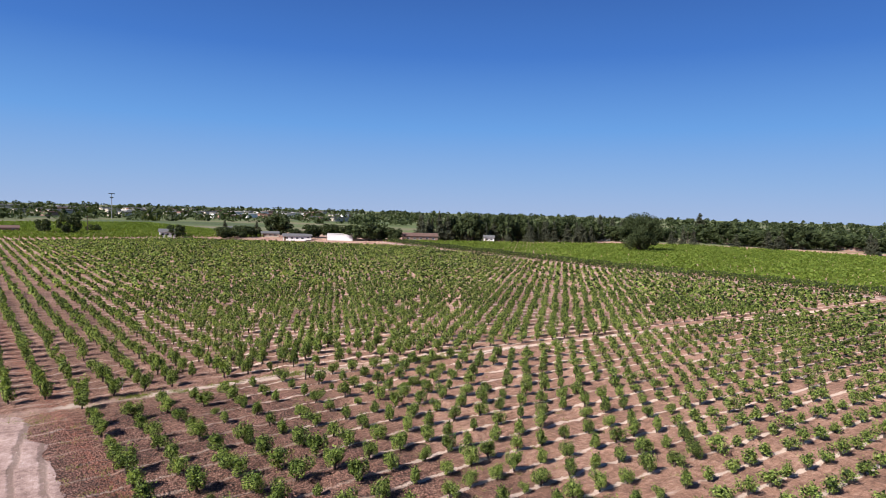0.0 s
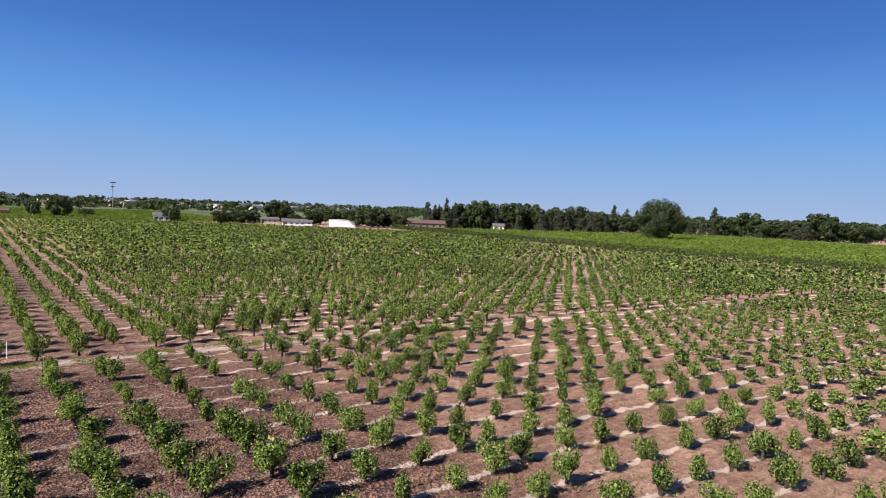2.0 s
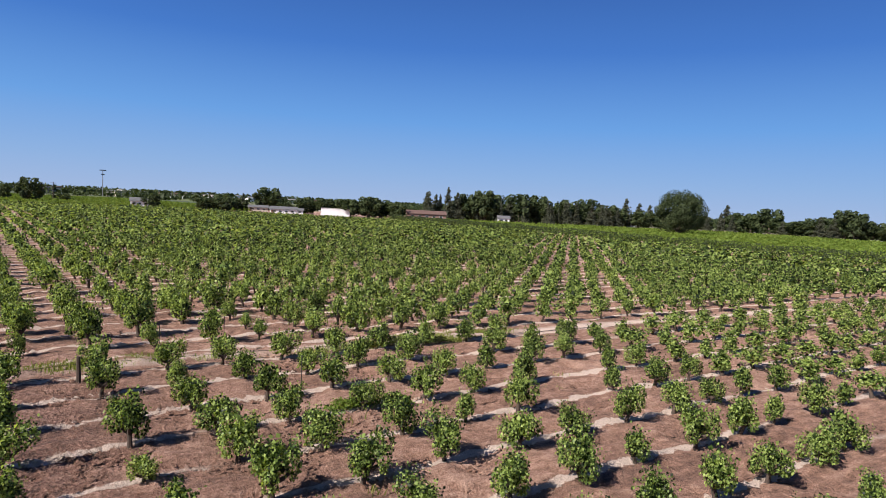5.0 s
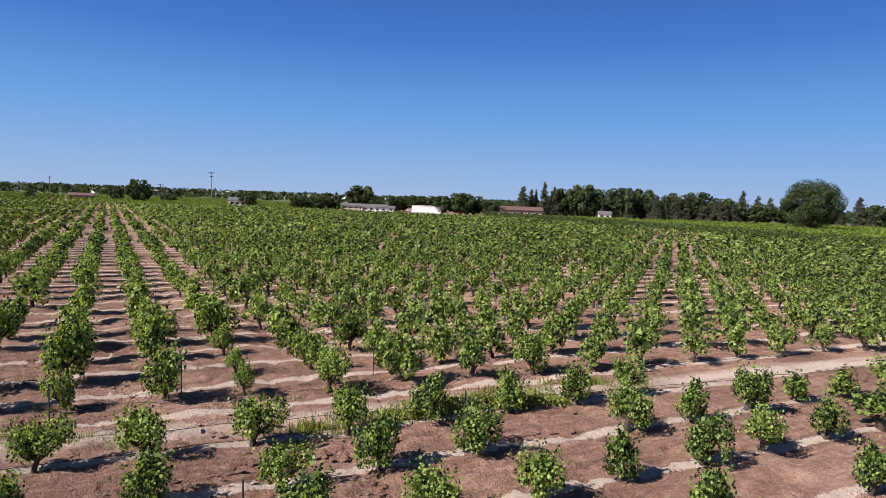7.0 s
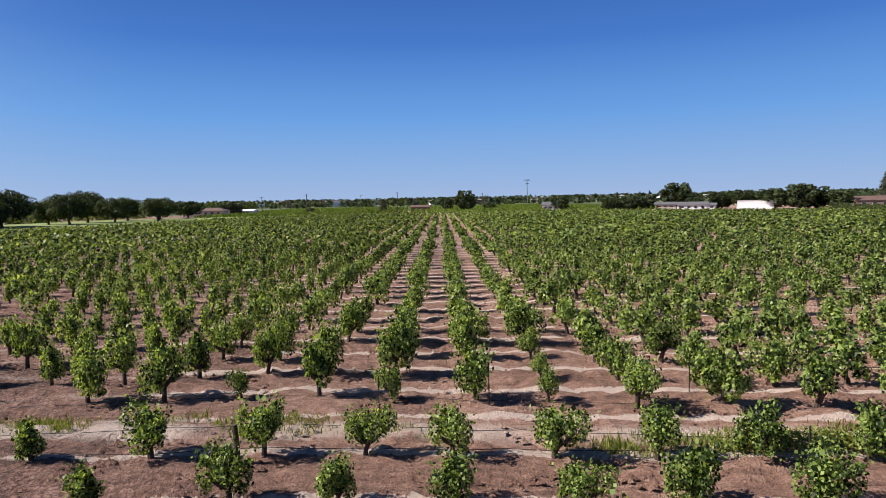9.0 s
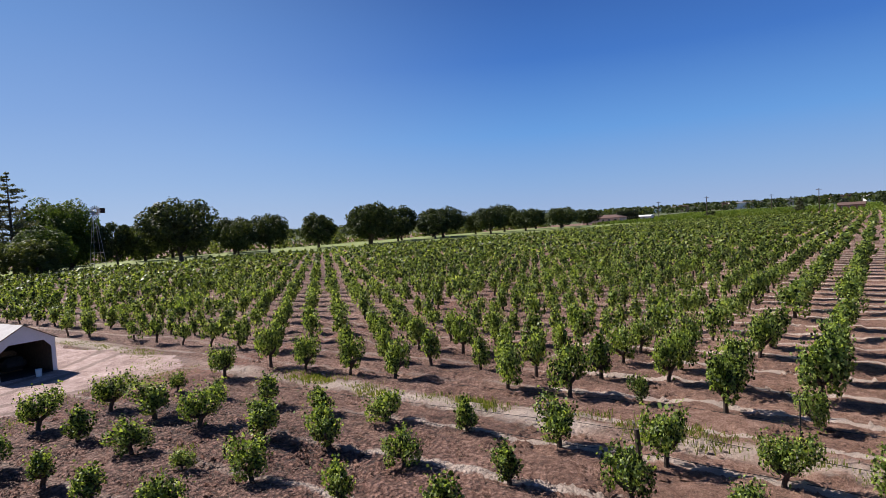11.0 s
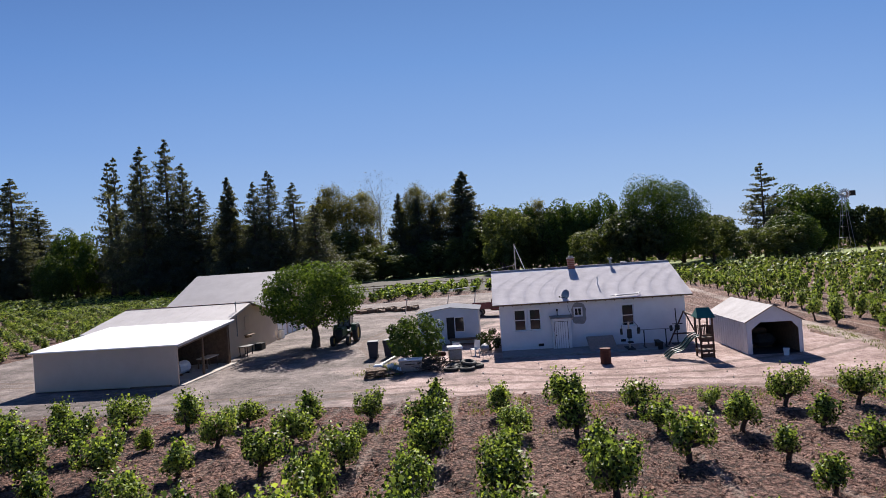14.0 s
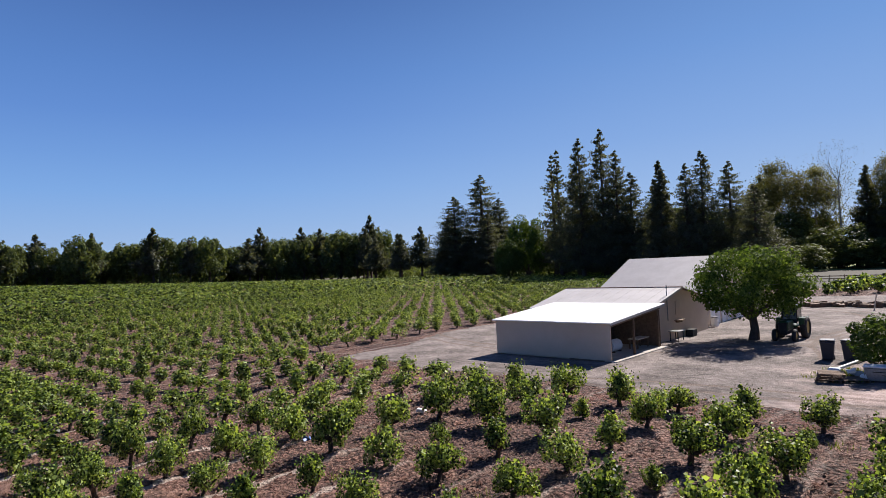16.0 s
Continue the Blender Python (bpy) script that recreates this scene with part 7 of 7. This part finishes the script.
def tractor():
    root = thing("tractor", "green farm tractor with yellow wheels under the tree", "tractor", at=pose(-13.2, 51.2, 0.0, 0, 0, 90))
    part("engine_hood", Build().box((-1.25, 0, 1.15), (1.6, 0.68, 0.75), 0.12), M_TRACTOR, root)
    part("grille", Build().box((-2.07, 0, 1.1), (0.05, 0.56, 0.6), 0.02), M_DARK, root)
    part("chassis", Build().box((-0.5, 0, 0.68), (3.0, 0.42, 0.36), 0.05), M_DARK, root)
    part("cab_floor", Build().box((0.2, 0, 1.0), (1.3, 1.1, 0.12), 0.02), M_TRACTOR, root)
    part("seat", Build().box((0.35, 0, 1.3), (0.5, 0.5, 0.14), 0.05).box((0.6, 0, 1.6), (0.12, 0.48, 0.55), 0.05), M_YELLOW, root)
    for s in (-1, 1):
        part("mudguard", Build().box((0.6, s * 0.75, 1.55), (1.3, 0.4, 0.07), 0.02).box((-0.08, s * 0.75, 1.3), (0.06, 0.4, 0.5), 0.02), M_TRACTOR, root)
        wheel(root, (0.65, s * 0.82, 0.82), 0.82, 0.46, (0, 1, 0), M_YELLOW, "rear_wheel")
        wheel(root, (-1.6, s * 0.66, 0.45), 0.45, 0.3, (0, 1, 0), M_YELLOW, "front_wheel")
        part("roll_bar", Build().tube([(0.85, s * 0.5, 1.1), (0.85, s * 0.5, 2.45)], 0.05, 6), M_DARK, root)
        part("cab_post", Build().tube([(-0.3, s * 0.5, 1.1), (-0.2, s * 0.5, 2.45)], 0.035, 6), M_DARK, root)
    part("roof", Build().box((0.3, 0, 2.5), (1.5, 1.25, 0.1), 0.04), M_TRACTOR, root)
    part("windscreen", Build().box((-0.25, 0, 1.8), (0.03, 0.96, 1.2), 0.01, (0, 4, 0)), M_GLASS, root)
    for s in (-1, 1):
        part("cab_pane", Build().box((0.3, s * 0.52, 1.85), (1.0, 0.03, 1.1), 0.01), M_GLASS, root)
    part("steering_wheel", Build().ring((-0.2, 0, 1.62), (0.6, 0, 0.8), 0.2, 0.02, 16, 5), M_BLACK, root)
    part("exhaust", Build().tube([(-1.1, 0.22, 1.5), (-1.1, 0.22, 2.3)], 0.04, 8), M_DARK, root)
    part("rear_hitch", Build().box((1.6, 0, 0.7), (0.7, 1.2, 0.12), 0.02).box((1.9, 0, 0.5), (0.12, 1.5, 0.5), 0.02), M_RUST, root)


tractor()

# ---- the mulberry and shrubs ----
mul = broad_tree(41, 7.4, 4.4, 1.75, 46, 10500, 0.24, M_MULB, name="shade_tree", label="dense bright green shade tree beside the barn", category="tree", limbs=7)
put(mul, [(-15.4, 49.7, 0.98, 0.97, 0)])
hedge = broad_tree(42, 3.3, 1.8, 0.25, 22, 2600, 0.2, M_TREE, name="fruit_tree", label="bushy green fruit tree among yard clutter", category="tree", limbs=5)
put(hedge, [(-5.5, 38.6, 1.12, 1.0, 0)])
shrub = broad_tree(43, 1.6, 1.05, 0.12, 14, 1300, 0.12, M_OAK, name="shrub", label="rounded dark shrub at the house corner", category="shrub", limbs=4)
put(shrub, [(-0.95, 43.0, 1.0, 1.0, 0)])


# ---- clutter ----
def bins():
    for k, (x, y, a) in enumerate(((-9.0, 42.3, 8), (-7.9, 42.6, -6))):
        root = thing("waste_bin", "dark blue wheeled waste bin", "bin", "waste bins", at=pose(x, y, 0.03, 0, 0, a))
        b = Build()
        lo, hi = [(-0.28, -0.3), (0.28, -0.3), (0.28, 0.3), (-0.28, 0.3)], [(-0.36, -0.4), (0.36, -0.4), (0.36, 0.4), (-0.36, 0.4)]
        p, q = [(x_, y_, 0.06) for x_, y_ in lo], [(x_, y_, 1.12) for x_, y_ in hi]
        b.face(*p[::-1])
        b.face(*q)
        for i in range(4):
            b.face(p[i], p[(i + 1) % 4], q[(i + 1) % 4], q[i])
        part("body", b, M_BLUEBIN, root)
        part("lid", Build().box((0, 0, 1.17), (0.78, 0.86, 0.09), 0.035), M_BLUEBIN, root)
        part("rim", Build().box((0, -0.4, 1.06), (0.74, 0.05, 0.08), 0.015).box((-0.37, 0, 1.06), (0.04, 0.8, 0.08), 0.01).box((0.37, 0, 1.06), (0.04, 0.8, 0.08), 0.01), M_BLUEBIN, root)
        for s in (-0.3, 0.3):
            part("wheel", Build().tube([(s - 0.03, 0.36, 0.12), (s + 0.03, 0.36, 0.12)], 0.12, 12), M_BLACK, root)


bins()


def tyres():
    for x, y, z, r in ((-3.15, 36.25, 0.14, 0), (-2.2, 36.15, 0.14, 0), (-2.12, 36.7, 0.38, 8), (-1.7, 36.9, 0.14, 0), (-2.6, 37.1, 0.14, 0)):
        root = thing("old_tyre", "worn black tyre lying in the dirt", "tyre", "pile of tyres", at=pose(x, y, z, r, r, 0))
        part("casing", Build().ring((0, 0, 0), (0, 0, 1), 0.36, (0.12, 0.11), 24, 10), M_BLACK, root)


tyres()


def pallet(x, y, z, a, tilt=0):
    root = thing("pallet", "weathered wooden pallet in the clutter", "pallet", "stacked pallets", at=pose(x, y, z, tilt, 0, a))
    for k in range(6):
        part("board", Build().box((0, -0.5 + 0.2 * k, 0.13), (1.15, 0.13, 0.025), 0.004), M_WOOD, root)
    for s in (-0.52, 0, 0.52):
        part("bearer", Build().box((s, 0, 0.06), (0.08, 1.1, 0.11), 0.006), M_WOOD, root)
    for s in (-0.5, 0.5):
        part("base_board", Build().box((0, s, 0.0), (1.15, 0.12, 0.025), 0.004), M_WOOD, root)


for _k in range(3):
    pallet(-7.6 + 0.05 * _k, 35.6, 0.05 + 0.15 * _k, 6 + 5 * _k)
pallet(-6.7, 36.1, 0.05, 30)


def junk():
    c = thing("cooler_chest", "grey-blue chest with pale lid among clutter", "chest", at=pose(-5.6, 36.7, 0.03, 0, 0, 4))
    part("body", Build().box((0, 0, 0.36), (1.35, 0.75, 0.66), 0.05), M_STEEL, c)
    part("lid", Build().box((0, 0, 0.73), (1.42, 0.8, 0.1), 0.04), M_ROOFWHITE, c)
    part("handle", Build().tube([(-0.3, -0.39, 0.5), (-0.2, -0.44, 0.5), (0.2, -0.44, 0.5), (0.3, -0.39, 0.5)], 0.02, 6), M_DARK, c)
    w = thing("white_pipe", "long white pipe leaning across the clutter", "pipe")
    part("pipe", Build().tube([(-7.9, 36.3, 0.3), (-6.9, 39.5, 0.55)], 0.09, 10), M_WHITE, w)
    b = thing("white_box", "small white plastic tub on the pallets", "tub")
    part("body", Build().box((-7.6, 36.8, 0.28), (0.55, 0.45, 0.5), 0.06), M_WHITE, b)
    for k, (x, y, m) in enumerate(((-6.5, 37.0, M_STEEL), (-6.2, 36.5, M_WHITE), (-7.0, 37.6, M_WHITE))):
        d = thing("bucket", "dented bucket lying in the clutter", "bucket", "loose buckets", at=pose(x, y, 0.22, 80, 0, 50 * k))
        part("body", Build().tube([(0, 0, -0.2), (0, 0, 0.2)], [0.16, 0.2], 14), m, d)
        part("rim", Build().ring((0, 0, 0.2), (0, 0, 1), 0.2, 0.016, 16, 5), m, d)
    rng = np.random.default_rng(9)
    r = thing("brush_pile", "heap of dark dry branches and scrap", "brush pile")
    s = Build()
    for _ in range(150):
        p = np.array([-4.4, 36.6, 0.1]) + rng.normal(size=3) * np.array([0.5, 0.45, 0.0]) + np.array([0, 0, rng.uniform(0, 0.55)])
        q = p + rng.normal(size=3) * np.array([0.45, 0.45, 0.22])
        q[2], p[2] = max(q[2], 0.04), max(p[2], 0.04)
        s.tube([tuple(p), tuple((p + q) / 2 + rng.normal(size=3) * 0.05), tuple(q)], [0.03, 0.024, 0.012], 4)
    part("tangle", s, M_BARK, r)
    for x, y, a in ((-3.0, 40.4, 20), (-1.9, 41.2, -40)):
        t = thing("garden_chair", "white plastic garden chair", "chair", "chairs by the outbuilding", at=pose(x, y, 0.03, 0, 0, a))
        part("seat", Build().box((0, 0, 0.42), (0.5, 0.5, 0.05), 0.02), M_WHITE, t)
        part("backrest", Build().box((0, 0.25, 0.72), (0.5, 0.05, 0.55), 0.02, (-10, 0, 0)), M_WHITE, t)
        for i in (-0.2, 0.2):
            for j in (-0.2, 0.2):
                part("leg", Build().box((i, j, 0.2), (0.05, 0.05, 0.4), 0.01), M_WHITE, t)
    g = thing("table", "small white-topped table in the yard", "table", at=pose(-3.1, 39.2, 0.03, 0, 0, 12))
    part("top", Build().box((0, 0, 0.92), (0.95, 0.7, 0.16), 0.03), M_ROOFWHITE, g)
    part("body", Build().box((0, 0, 0.5), (0.8, 0.55, 0.66), 0.03), M_STEEL, g)
    for i in (-0.35, 0.35):
        for j in (-0.22, 0.22):
            part("leg", Build().box((i, j, 0.1), (0.05, 0.05, 0.2), 0.005), M_DARK, g)
    q = thing("kettle_grill", "round kettle grill on thin legs", "grill", at=pose(-1.2, 39.6, 0.03))
    n, pr = 14, [(0.0, 0.46), (0.2, 0.5), (0.29, 0.64), (0.3, 0.72), (0.24, 0.88), (0.1, 0.97), (0.0, 0.98)]
    body = Build()
    for (ra, za), (rb, zb) in zip(pr, pr[1:]):
        for k in range(n):
            a0, a1 = 2 * math.pi * k / n, 2 * math.pi * (k + 1) / n
            body.face((ra * math.cos(a0), ra * math.sin(a0), za), (ra * math.cos(a1), ra * math.sin(a1), za), (rb * math.cos(a1), rb * math.sin(a1), zb), (rb * math.cos(a0), rb * math.sin(a0), zb))
    part("kettle", body, M_STEEL, q)
    for k in range(3):
        w_ = 2 * math.pi * k / 3
        part("leg", Build().tube([(0.15 * math.cos(w_), 0.15 * math.sin(w_), 0.52), (0.33 * math.cos(w_), 0.33 * math.sin(w_), 0.0)], 0.015, 6), M_STEEL, q)
    br = thing("wheelbarrow", "rusty wheelbarrow among the yard clutter", "wheelbarrow", at=pose(-4.2, 39.7, 0.03, 0, 0, 30))
    part("tray", Build().box((0, 0, 0.5), (0.7, 1.0, 0.3), 0.1), M_RUST, br)
    part("wheel", Build().ring((0, -0.75, 0.2), (1, 0, 0), 0.16, 0.045, 16, 8), M_BLACK, br)
    for s_ in (-0.25, 0.25):
        part("handle", Build().tube([(s_ * 0.3, -0.75, 0.22), (s_, 0.2, 0.36), (s_ * 1.2, 0.95, 0.5)], 0.022, 6), M_WOOD, br)
        part("leg", Build().tube([(s_, 0.3, 0.38), (s_, 0.36, 0.0)], 0.02, 6), M_STEEL, br)


junk()


def scattered():
    """Boards, stones and scrap that lie behind the yard and along its edge."""
    rng = np.random.default_rng(19)
    w = thing("scrap_heap", "row of old boards, stones and scrap at the yard's back", "scrap", kind="stuff")
    a, b = Build(), Build()
    for _ in range(70):
        x, y = rng.uniform(-19, -11), 79.5 + rng.normal() * 0.8
        a.box((x, y, 0.2), (rng.uniform(0.3, 1.4), rng.uniform(0.2, 0.6), rng.uniform(0.2, 0.7)), 0.04, (rng.uniform(-12, 12), rng.uniform(-12, 12), rng.uniform(0, 180)))
    for _ in range(45):
        x, y = rng.uniform(-3, 12), rng.uniform(29.5, 39)
        s = rng.uniform(0.03, 0.1)
        b.box((x, y, 0.03 + s * 0.3), (s, s * 0.8, s * 0.7), s * 0.2, (rng.uniform(0, 60), rng.uniform(0, 60), rng.uniform(0, 180)))
    part("boards", a, M_WOOD, w)
    part("stones", b, M_CONC, w)
    for x, y in ((-11.8, 75.9), (-6.9, 79.7), (-3.5, 82.1)):
        f = thing("gate_post", "leaning pale post behind the yard", "post", "pale posts")
        part("post", Build().tube([(x, y, -0.1), (x + 0.3, y, 1.7)], 0.06, 8), M_PALEWOOD, f)
    p = thing("rail", "pale horizontal rail between two posts", "rail")
    part("rail", Build().tube([(-6.5, 79.7, 2.3), (-3.1, 82.1, 2.4)], 0.05, 6), M_WHITE, p)
    fence = thing("back_fence", "low weathered board fence behind the vine patch", "fence")
    for k in range(26):
        x = -42 + 2.4 * k
        part("post", Build().box((x, 134 + 0.15 * k, 0.6), (0.12, 0.12, 1.2), 0.01), M_WOOD, fence)
        for z in (0.45, 0.95):
            part("fence_rail", Build().box((x + 1.2, 134.1 + 0.15 * k, z), (2.4, 0.05, 0.16), 0.006, (0, 0, 3.5)), M_WOOD, fence)


scattered()


def stakes():
    """Thin steel stakes and one dead vine stump at the edge of the lane."""
    for x, y, h in ((18.5, 0.95, 1.55), (19.9, -2.6, 1.5), (20.4, -9.6, 1.4), (13.4, -9.2, 1.5), (11.0, -2.4, 1.3)):
        root = thing("steel_stake", "thin dark steel stake in the soil", "stake", "stakes along the lane")
        part("rod", Build().tube([(x, y, -0.1), (x + 0.02, y, h)], 0.018, 6), M_DARK, root)
    root = thing("dead_stump", "bare dead vine stump beside the lane", "stump")
    part("stump", Build().tube([(16.2, 4.6, -0.1), (16.22, 4.6, 0.5), (16.18, 4.62, 1.05)], [0.1, 0.08, 0.07], 8), M_TRUNK, root)


stakes()


def drip_hoses():
    """Thin black hoses that lie along the vine columns on both sides of the lane."""
    rows = []
    for i in (6,):
        rows.append([(float(x) + 0.22, float(y)) for x, y in (west_vine(i, j) for j in np.arange(-9, 7, 0.5))])
    for m in (-1, 0):
        rows.append([(float(x) - 0.2, float(y)) for x, y in (east_vine(m, n) for n in np.arange(-11, 8, 0.5))])
    for k, row in enumerate(rows):
        root = thing("drip_hose", "thin black drip hose lying along the vines", "hose", "drip hoses along the vines")
        pts = [(x + 0.06 * math.sin(1.7 * y + k), y, 0.10 + 0.03 * math.sin(2.3 * y + 2 * k)) for x, y in row]
        part("hose", Build().tube(pts, 0.010, 5), M_BLACK, root)


drip_hoses()


def litter():
    root = thing("white_stake", "thin white marker stake between the vines", "stake")
    part("rod", Build().tube([(23.1, 20.8, -0.1), (23.13, 20.8, 1.3)], 0.025, 6), M_WHITE, root)
    root = thing("plastic_scrap", "crumpled blue plastic scrap on the soil", "litter")
    b = Build()
    for k in range(5):
        b.box((-21.33 + 0.12 * math.cos(2.4 * k), 14.07 + 0.1 * math.sin(2.4 * k), 0.1 + 0.02 * k), (0.24, 0.16, 0.03), 0.01, (20 * k, 15 - 9 * k, 50 * k))
    part("sheet", b, M_BLUESCRAP, root)
    root = thing("carton", "small white carton lying on the soil", "litter")
    part("body", Build().box((-20.80, 19.91, 0.16), (0.36, 0.24, 0.14), 0.015, (0, 8, 25)), M_WHITE, root)
    part("flap", Build().box((-20.80 + 0.22, 19.91 + 0.06, 0.2), (0.16, 0.2, 0.012), 0.003, (0, 30, 25)), M_WHITE, root)


litter()


def weeds():
    """Tufts of grass and weeds along the lane and the edge of the yard."""
    rng = np.random.default_rng(29)
    pts = []
    for _ in range(210):
        y = rng.uniform(-26, 26)
        x = float(lane_x(y)) + 0.35 + rng.normal() * 0.4 if y > 0 else 17.6 + 0.2 * (y - 11) * 0.36 + rng.normal() * 0.45
        if fuzz(np.array([x]), np.array([y]), 3.0, 8)[0] < -0.1:
            continue
        pts += [(x + rng.normal() * 0.22, y + rng.normal() * 0.3, rng.uniform(0.05, 0.20)) for _ in range(46)]
    for _ in range(60):
        k = rng.uniform(0, 1)
        x, y = -4 + 24 * k, 27.6 + rng.normal() * 1.0
        pts += [(x + rng.normal() * 0.25, y + rng.normal() * 0.2, rng.uniform(0.05, 0.16)) for _ in range(14)]
    for _ in range(90):
        x, y = rng.uniform(-30, 14), rng.uniform(-14, 26)
        pts += [(x + rng.normal() * 0.2, y + rng.normal() * 0.2, rng.uniform(0.06, 0.24)) for _ in range(14)]
    for _ in range(70):
        x, y = -6.9 + rng.normal() * 0.7, 37.6 + rng.normal() * 0.9
        pts += [(x + rng.normal() * 0.2, y + rng.normal() * 0.2, rng.uniform(0.05, 0.22)) for _ in range(26)]
    for _ in range(150):
        k = rng.uniform(0, 2)
        x, y = (17.6 + 4.0 * k, 28.2 + 8.0 * k) if k < 1 else (21.7, 36.2 + 10.0 * (k - 1))
        x, y = x + rng.normal() * 0.35, y + rng.normal() * 0.35
        pts += [(x + rng.normal() * 0.25, y + rng.normal() * 0.25, rng.uniform(0.03, 0.11)) for _ in range(9)]
    p = np.array(pts)
    n = len(p)
    w = rng.uniform(0, 6.283, n)
    d = np.stack([np.cos(w), np.sin(w), np.zeros(n)], 1)
    base = np.stack([p[:, 0], p[:, 1], np.full(n, -0.05)], 1)
    lean = rng.normal(size=(n, 3)) * np.array([0.3, 0.3, 0]) * p[:, 2:3]
    tip = base + lean + np.stack([np.zeros(n), np.zeros(n), p[:, 2] + 0.05], 1)
    wid = 0.022
    v = np.stack([base - d * wid, base + d * wid, tip + d * wid * 0.4, tip - d * wid * 0.4], 1).reshape(-1, 3)
    tagged(part("weeds", mesh_of("weeds", v, np.arange(4 * n).reshape(n, 4)), M_WEED), "tufts of green and straw-coloured weeds", "weeds", kind="stuff")


weeds()


def lane_growth():
    """A low bank of leafy weeds that has grown up beside the lane."""
    rng = np.random.default_rng(61)
    n = 4200
    k = rng.uniform(0, 1, n)
    x, y = 15.9 - 1.0 * k + rng.normal(size=n) * 0.3, -8.2 - 6.2 * k
    top = (0.28 + 0.42 * (0.5 + 0.5 * fuzz(x, y, 1.1, 14))) * np.clip(1.2 - np.abs(rng.normal(size=n)) * 0.3, 0.3, 1) * np.clip(3.0 - 6 * np.abs(k - 0.5), 0.3, 1)
    p = np.stack([x, y, top * rng.uniform(0.15, 1, n) ** 0.6], 1)
    v, q = leaves(rng, p, 0.10, np.tile([0, 0, 0.8], (n, 1)), 0.8, 0.7)
    tagged(part("lane_weeds", mesh_of("lane_weeds", v, q), M_WEED), "low bank of leafy olive-green weeds beside the lane", "weeds", kind="stuff")


lane_growth()


def weed_strip():
    """A short hedge-like strip of leafy weeds between two vines."""
    rng = np.random.default_rng(67)
    n = 2600
    k = rng.uniform(0, 1, n)
    x, y = 8.05 - 0.55 * k + rng.normal(size=n) * 0.2, -2.0 - 3.2 * k
    top = (0.22 + 0.3 * (0.5 + 0.5 * fuzz(x, y, 0.8, 15))) * np.clip(5 - 10 * np.abs(k - 0.5), 0.35, 1)
    v, q = leaves(rng, np.stack([x, y, top * rng.uniform(0.1, 1, n) ** 0.6], 1), 0.085, np.tile([0, 0, 0.8], (n, 1)), 0.8, 0.7)
    tagged(part("weed_strip", mesh_of("weed_strip", v, q), M_YOUNG), "short strip of leafy green weeds between vines", "weeds", kind="stuff")


weed_strip()


def clods():
    """Loose lumps of earth on the tilled soil near the yard and the lane."""
    rng = np.random.default_rng(33)
    n = 44000
    x, y = 2 + rng.normal(size=n) * 15, 6 + rng.normal(size=n) * 12
    ok = ~inside(x, y, YARD)
    x, y = x[ok], y[ok]
    n = len(x)
    s = 0.04 + 0.15 * rng.uniform(0, 1, n) ** 3
    o = np.array([(1, 0, -0.2), (-0.5, 0.9, -0.2), (-0.5, -0.9, -0.2), (0.1, 0.1, 0.5)])
    v = o[None] * s[:, None, None] * rng.uniform(0.6, 1.4, (n, 4, 3)) + np.stack([x, y, rng.uniform(-0.03, 0.03, n)], 1)[:, None]
    k = np.arange(n)[:, None] * 4
    f = np.concatenate([k + np.array([[0, 1, 3]]), k + np.array([[1, 2, 3]]), k + np.array([[2, 0, 3]])])
    tagged(part("clods", mesh_of("clods", v.reshape(-1, 3), None, f), M_SOIL), "loose clods of brown earth on tilled soil", "clods", kind="stuff")


clods()


def straw():
    """Dry stalks and prunings strewn over the tilled soil."""
    rng = np.random.default_rng(35)
    n = 70000
    x, y = -1 + rng.normal(size=n) * 15, 14 + rng.normal(size=n) * 8
    ok = ~inside(x, y, YARD) & (x < lane_x(y) - 0.5) & (y < 28.5) & (fuzz(x, y, 1.6, 16) > -0.35)
    x, y = x[ok], y[ok]
    n = len(x)
    w, h = rng.uniform(0, 3.1416, n), rng.uniform(0.02, 0.085, n)
    d = np.stack([np.cos(w), np.sin(w), rng.normal(size=n) * 0.25], 1) * h[:, None]
    e = np.stack([-np.sin(w), np.cos(w), np.zeros(n)], 1) * 0.0065
    c = np.stack([x, y, 0.06 + rng.uniform(0, 0.08, n)], 1)
    v = np.stack([c - d - e, c + d - e * 0.6, c + d + e * 0.6, c - d + e], 1).reshape(-1, 3)
    tagged(part("straw", mesh_of("straw", v, np.arange(4 * n).reshape(n, 4)), M_STRAW), "dry straw and prunings strewn over tilled soil", "straw", kind="stuff")


straw()
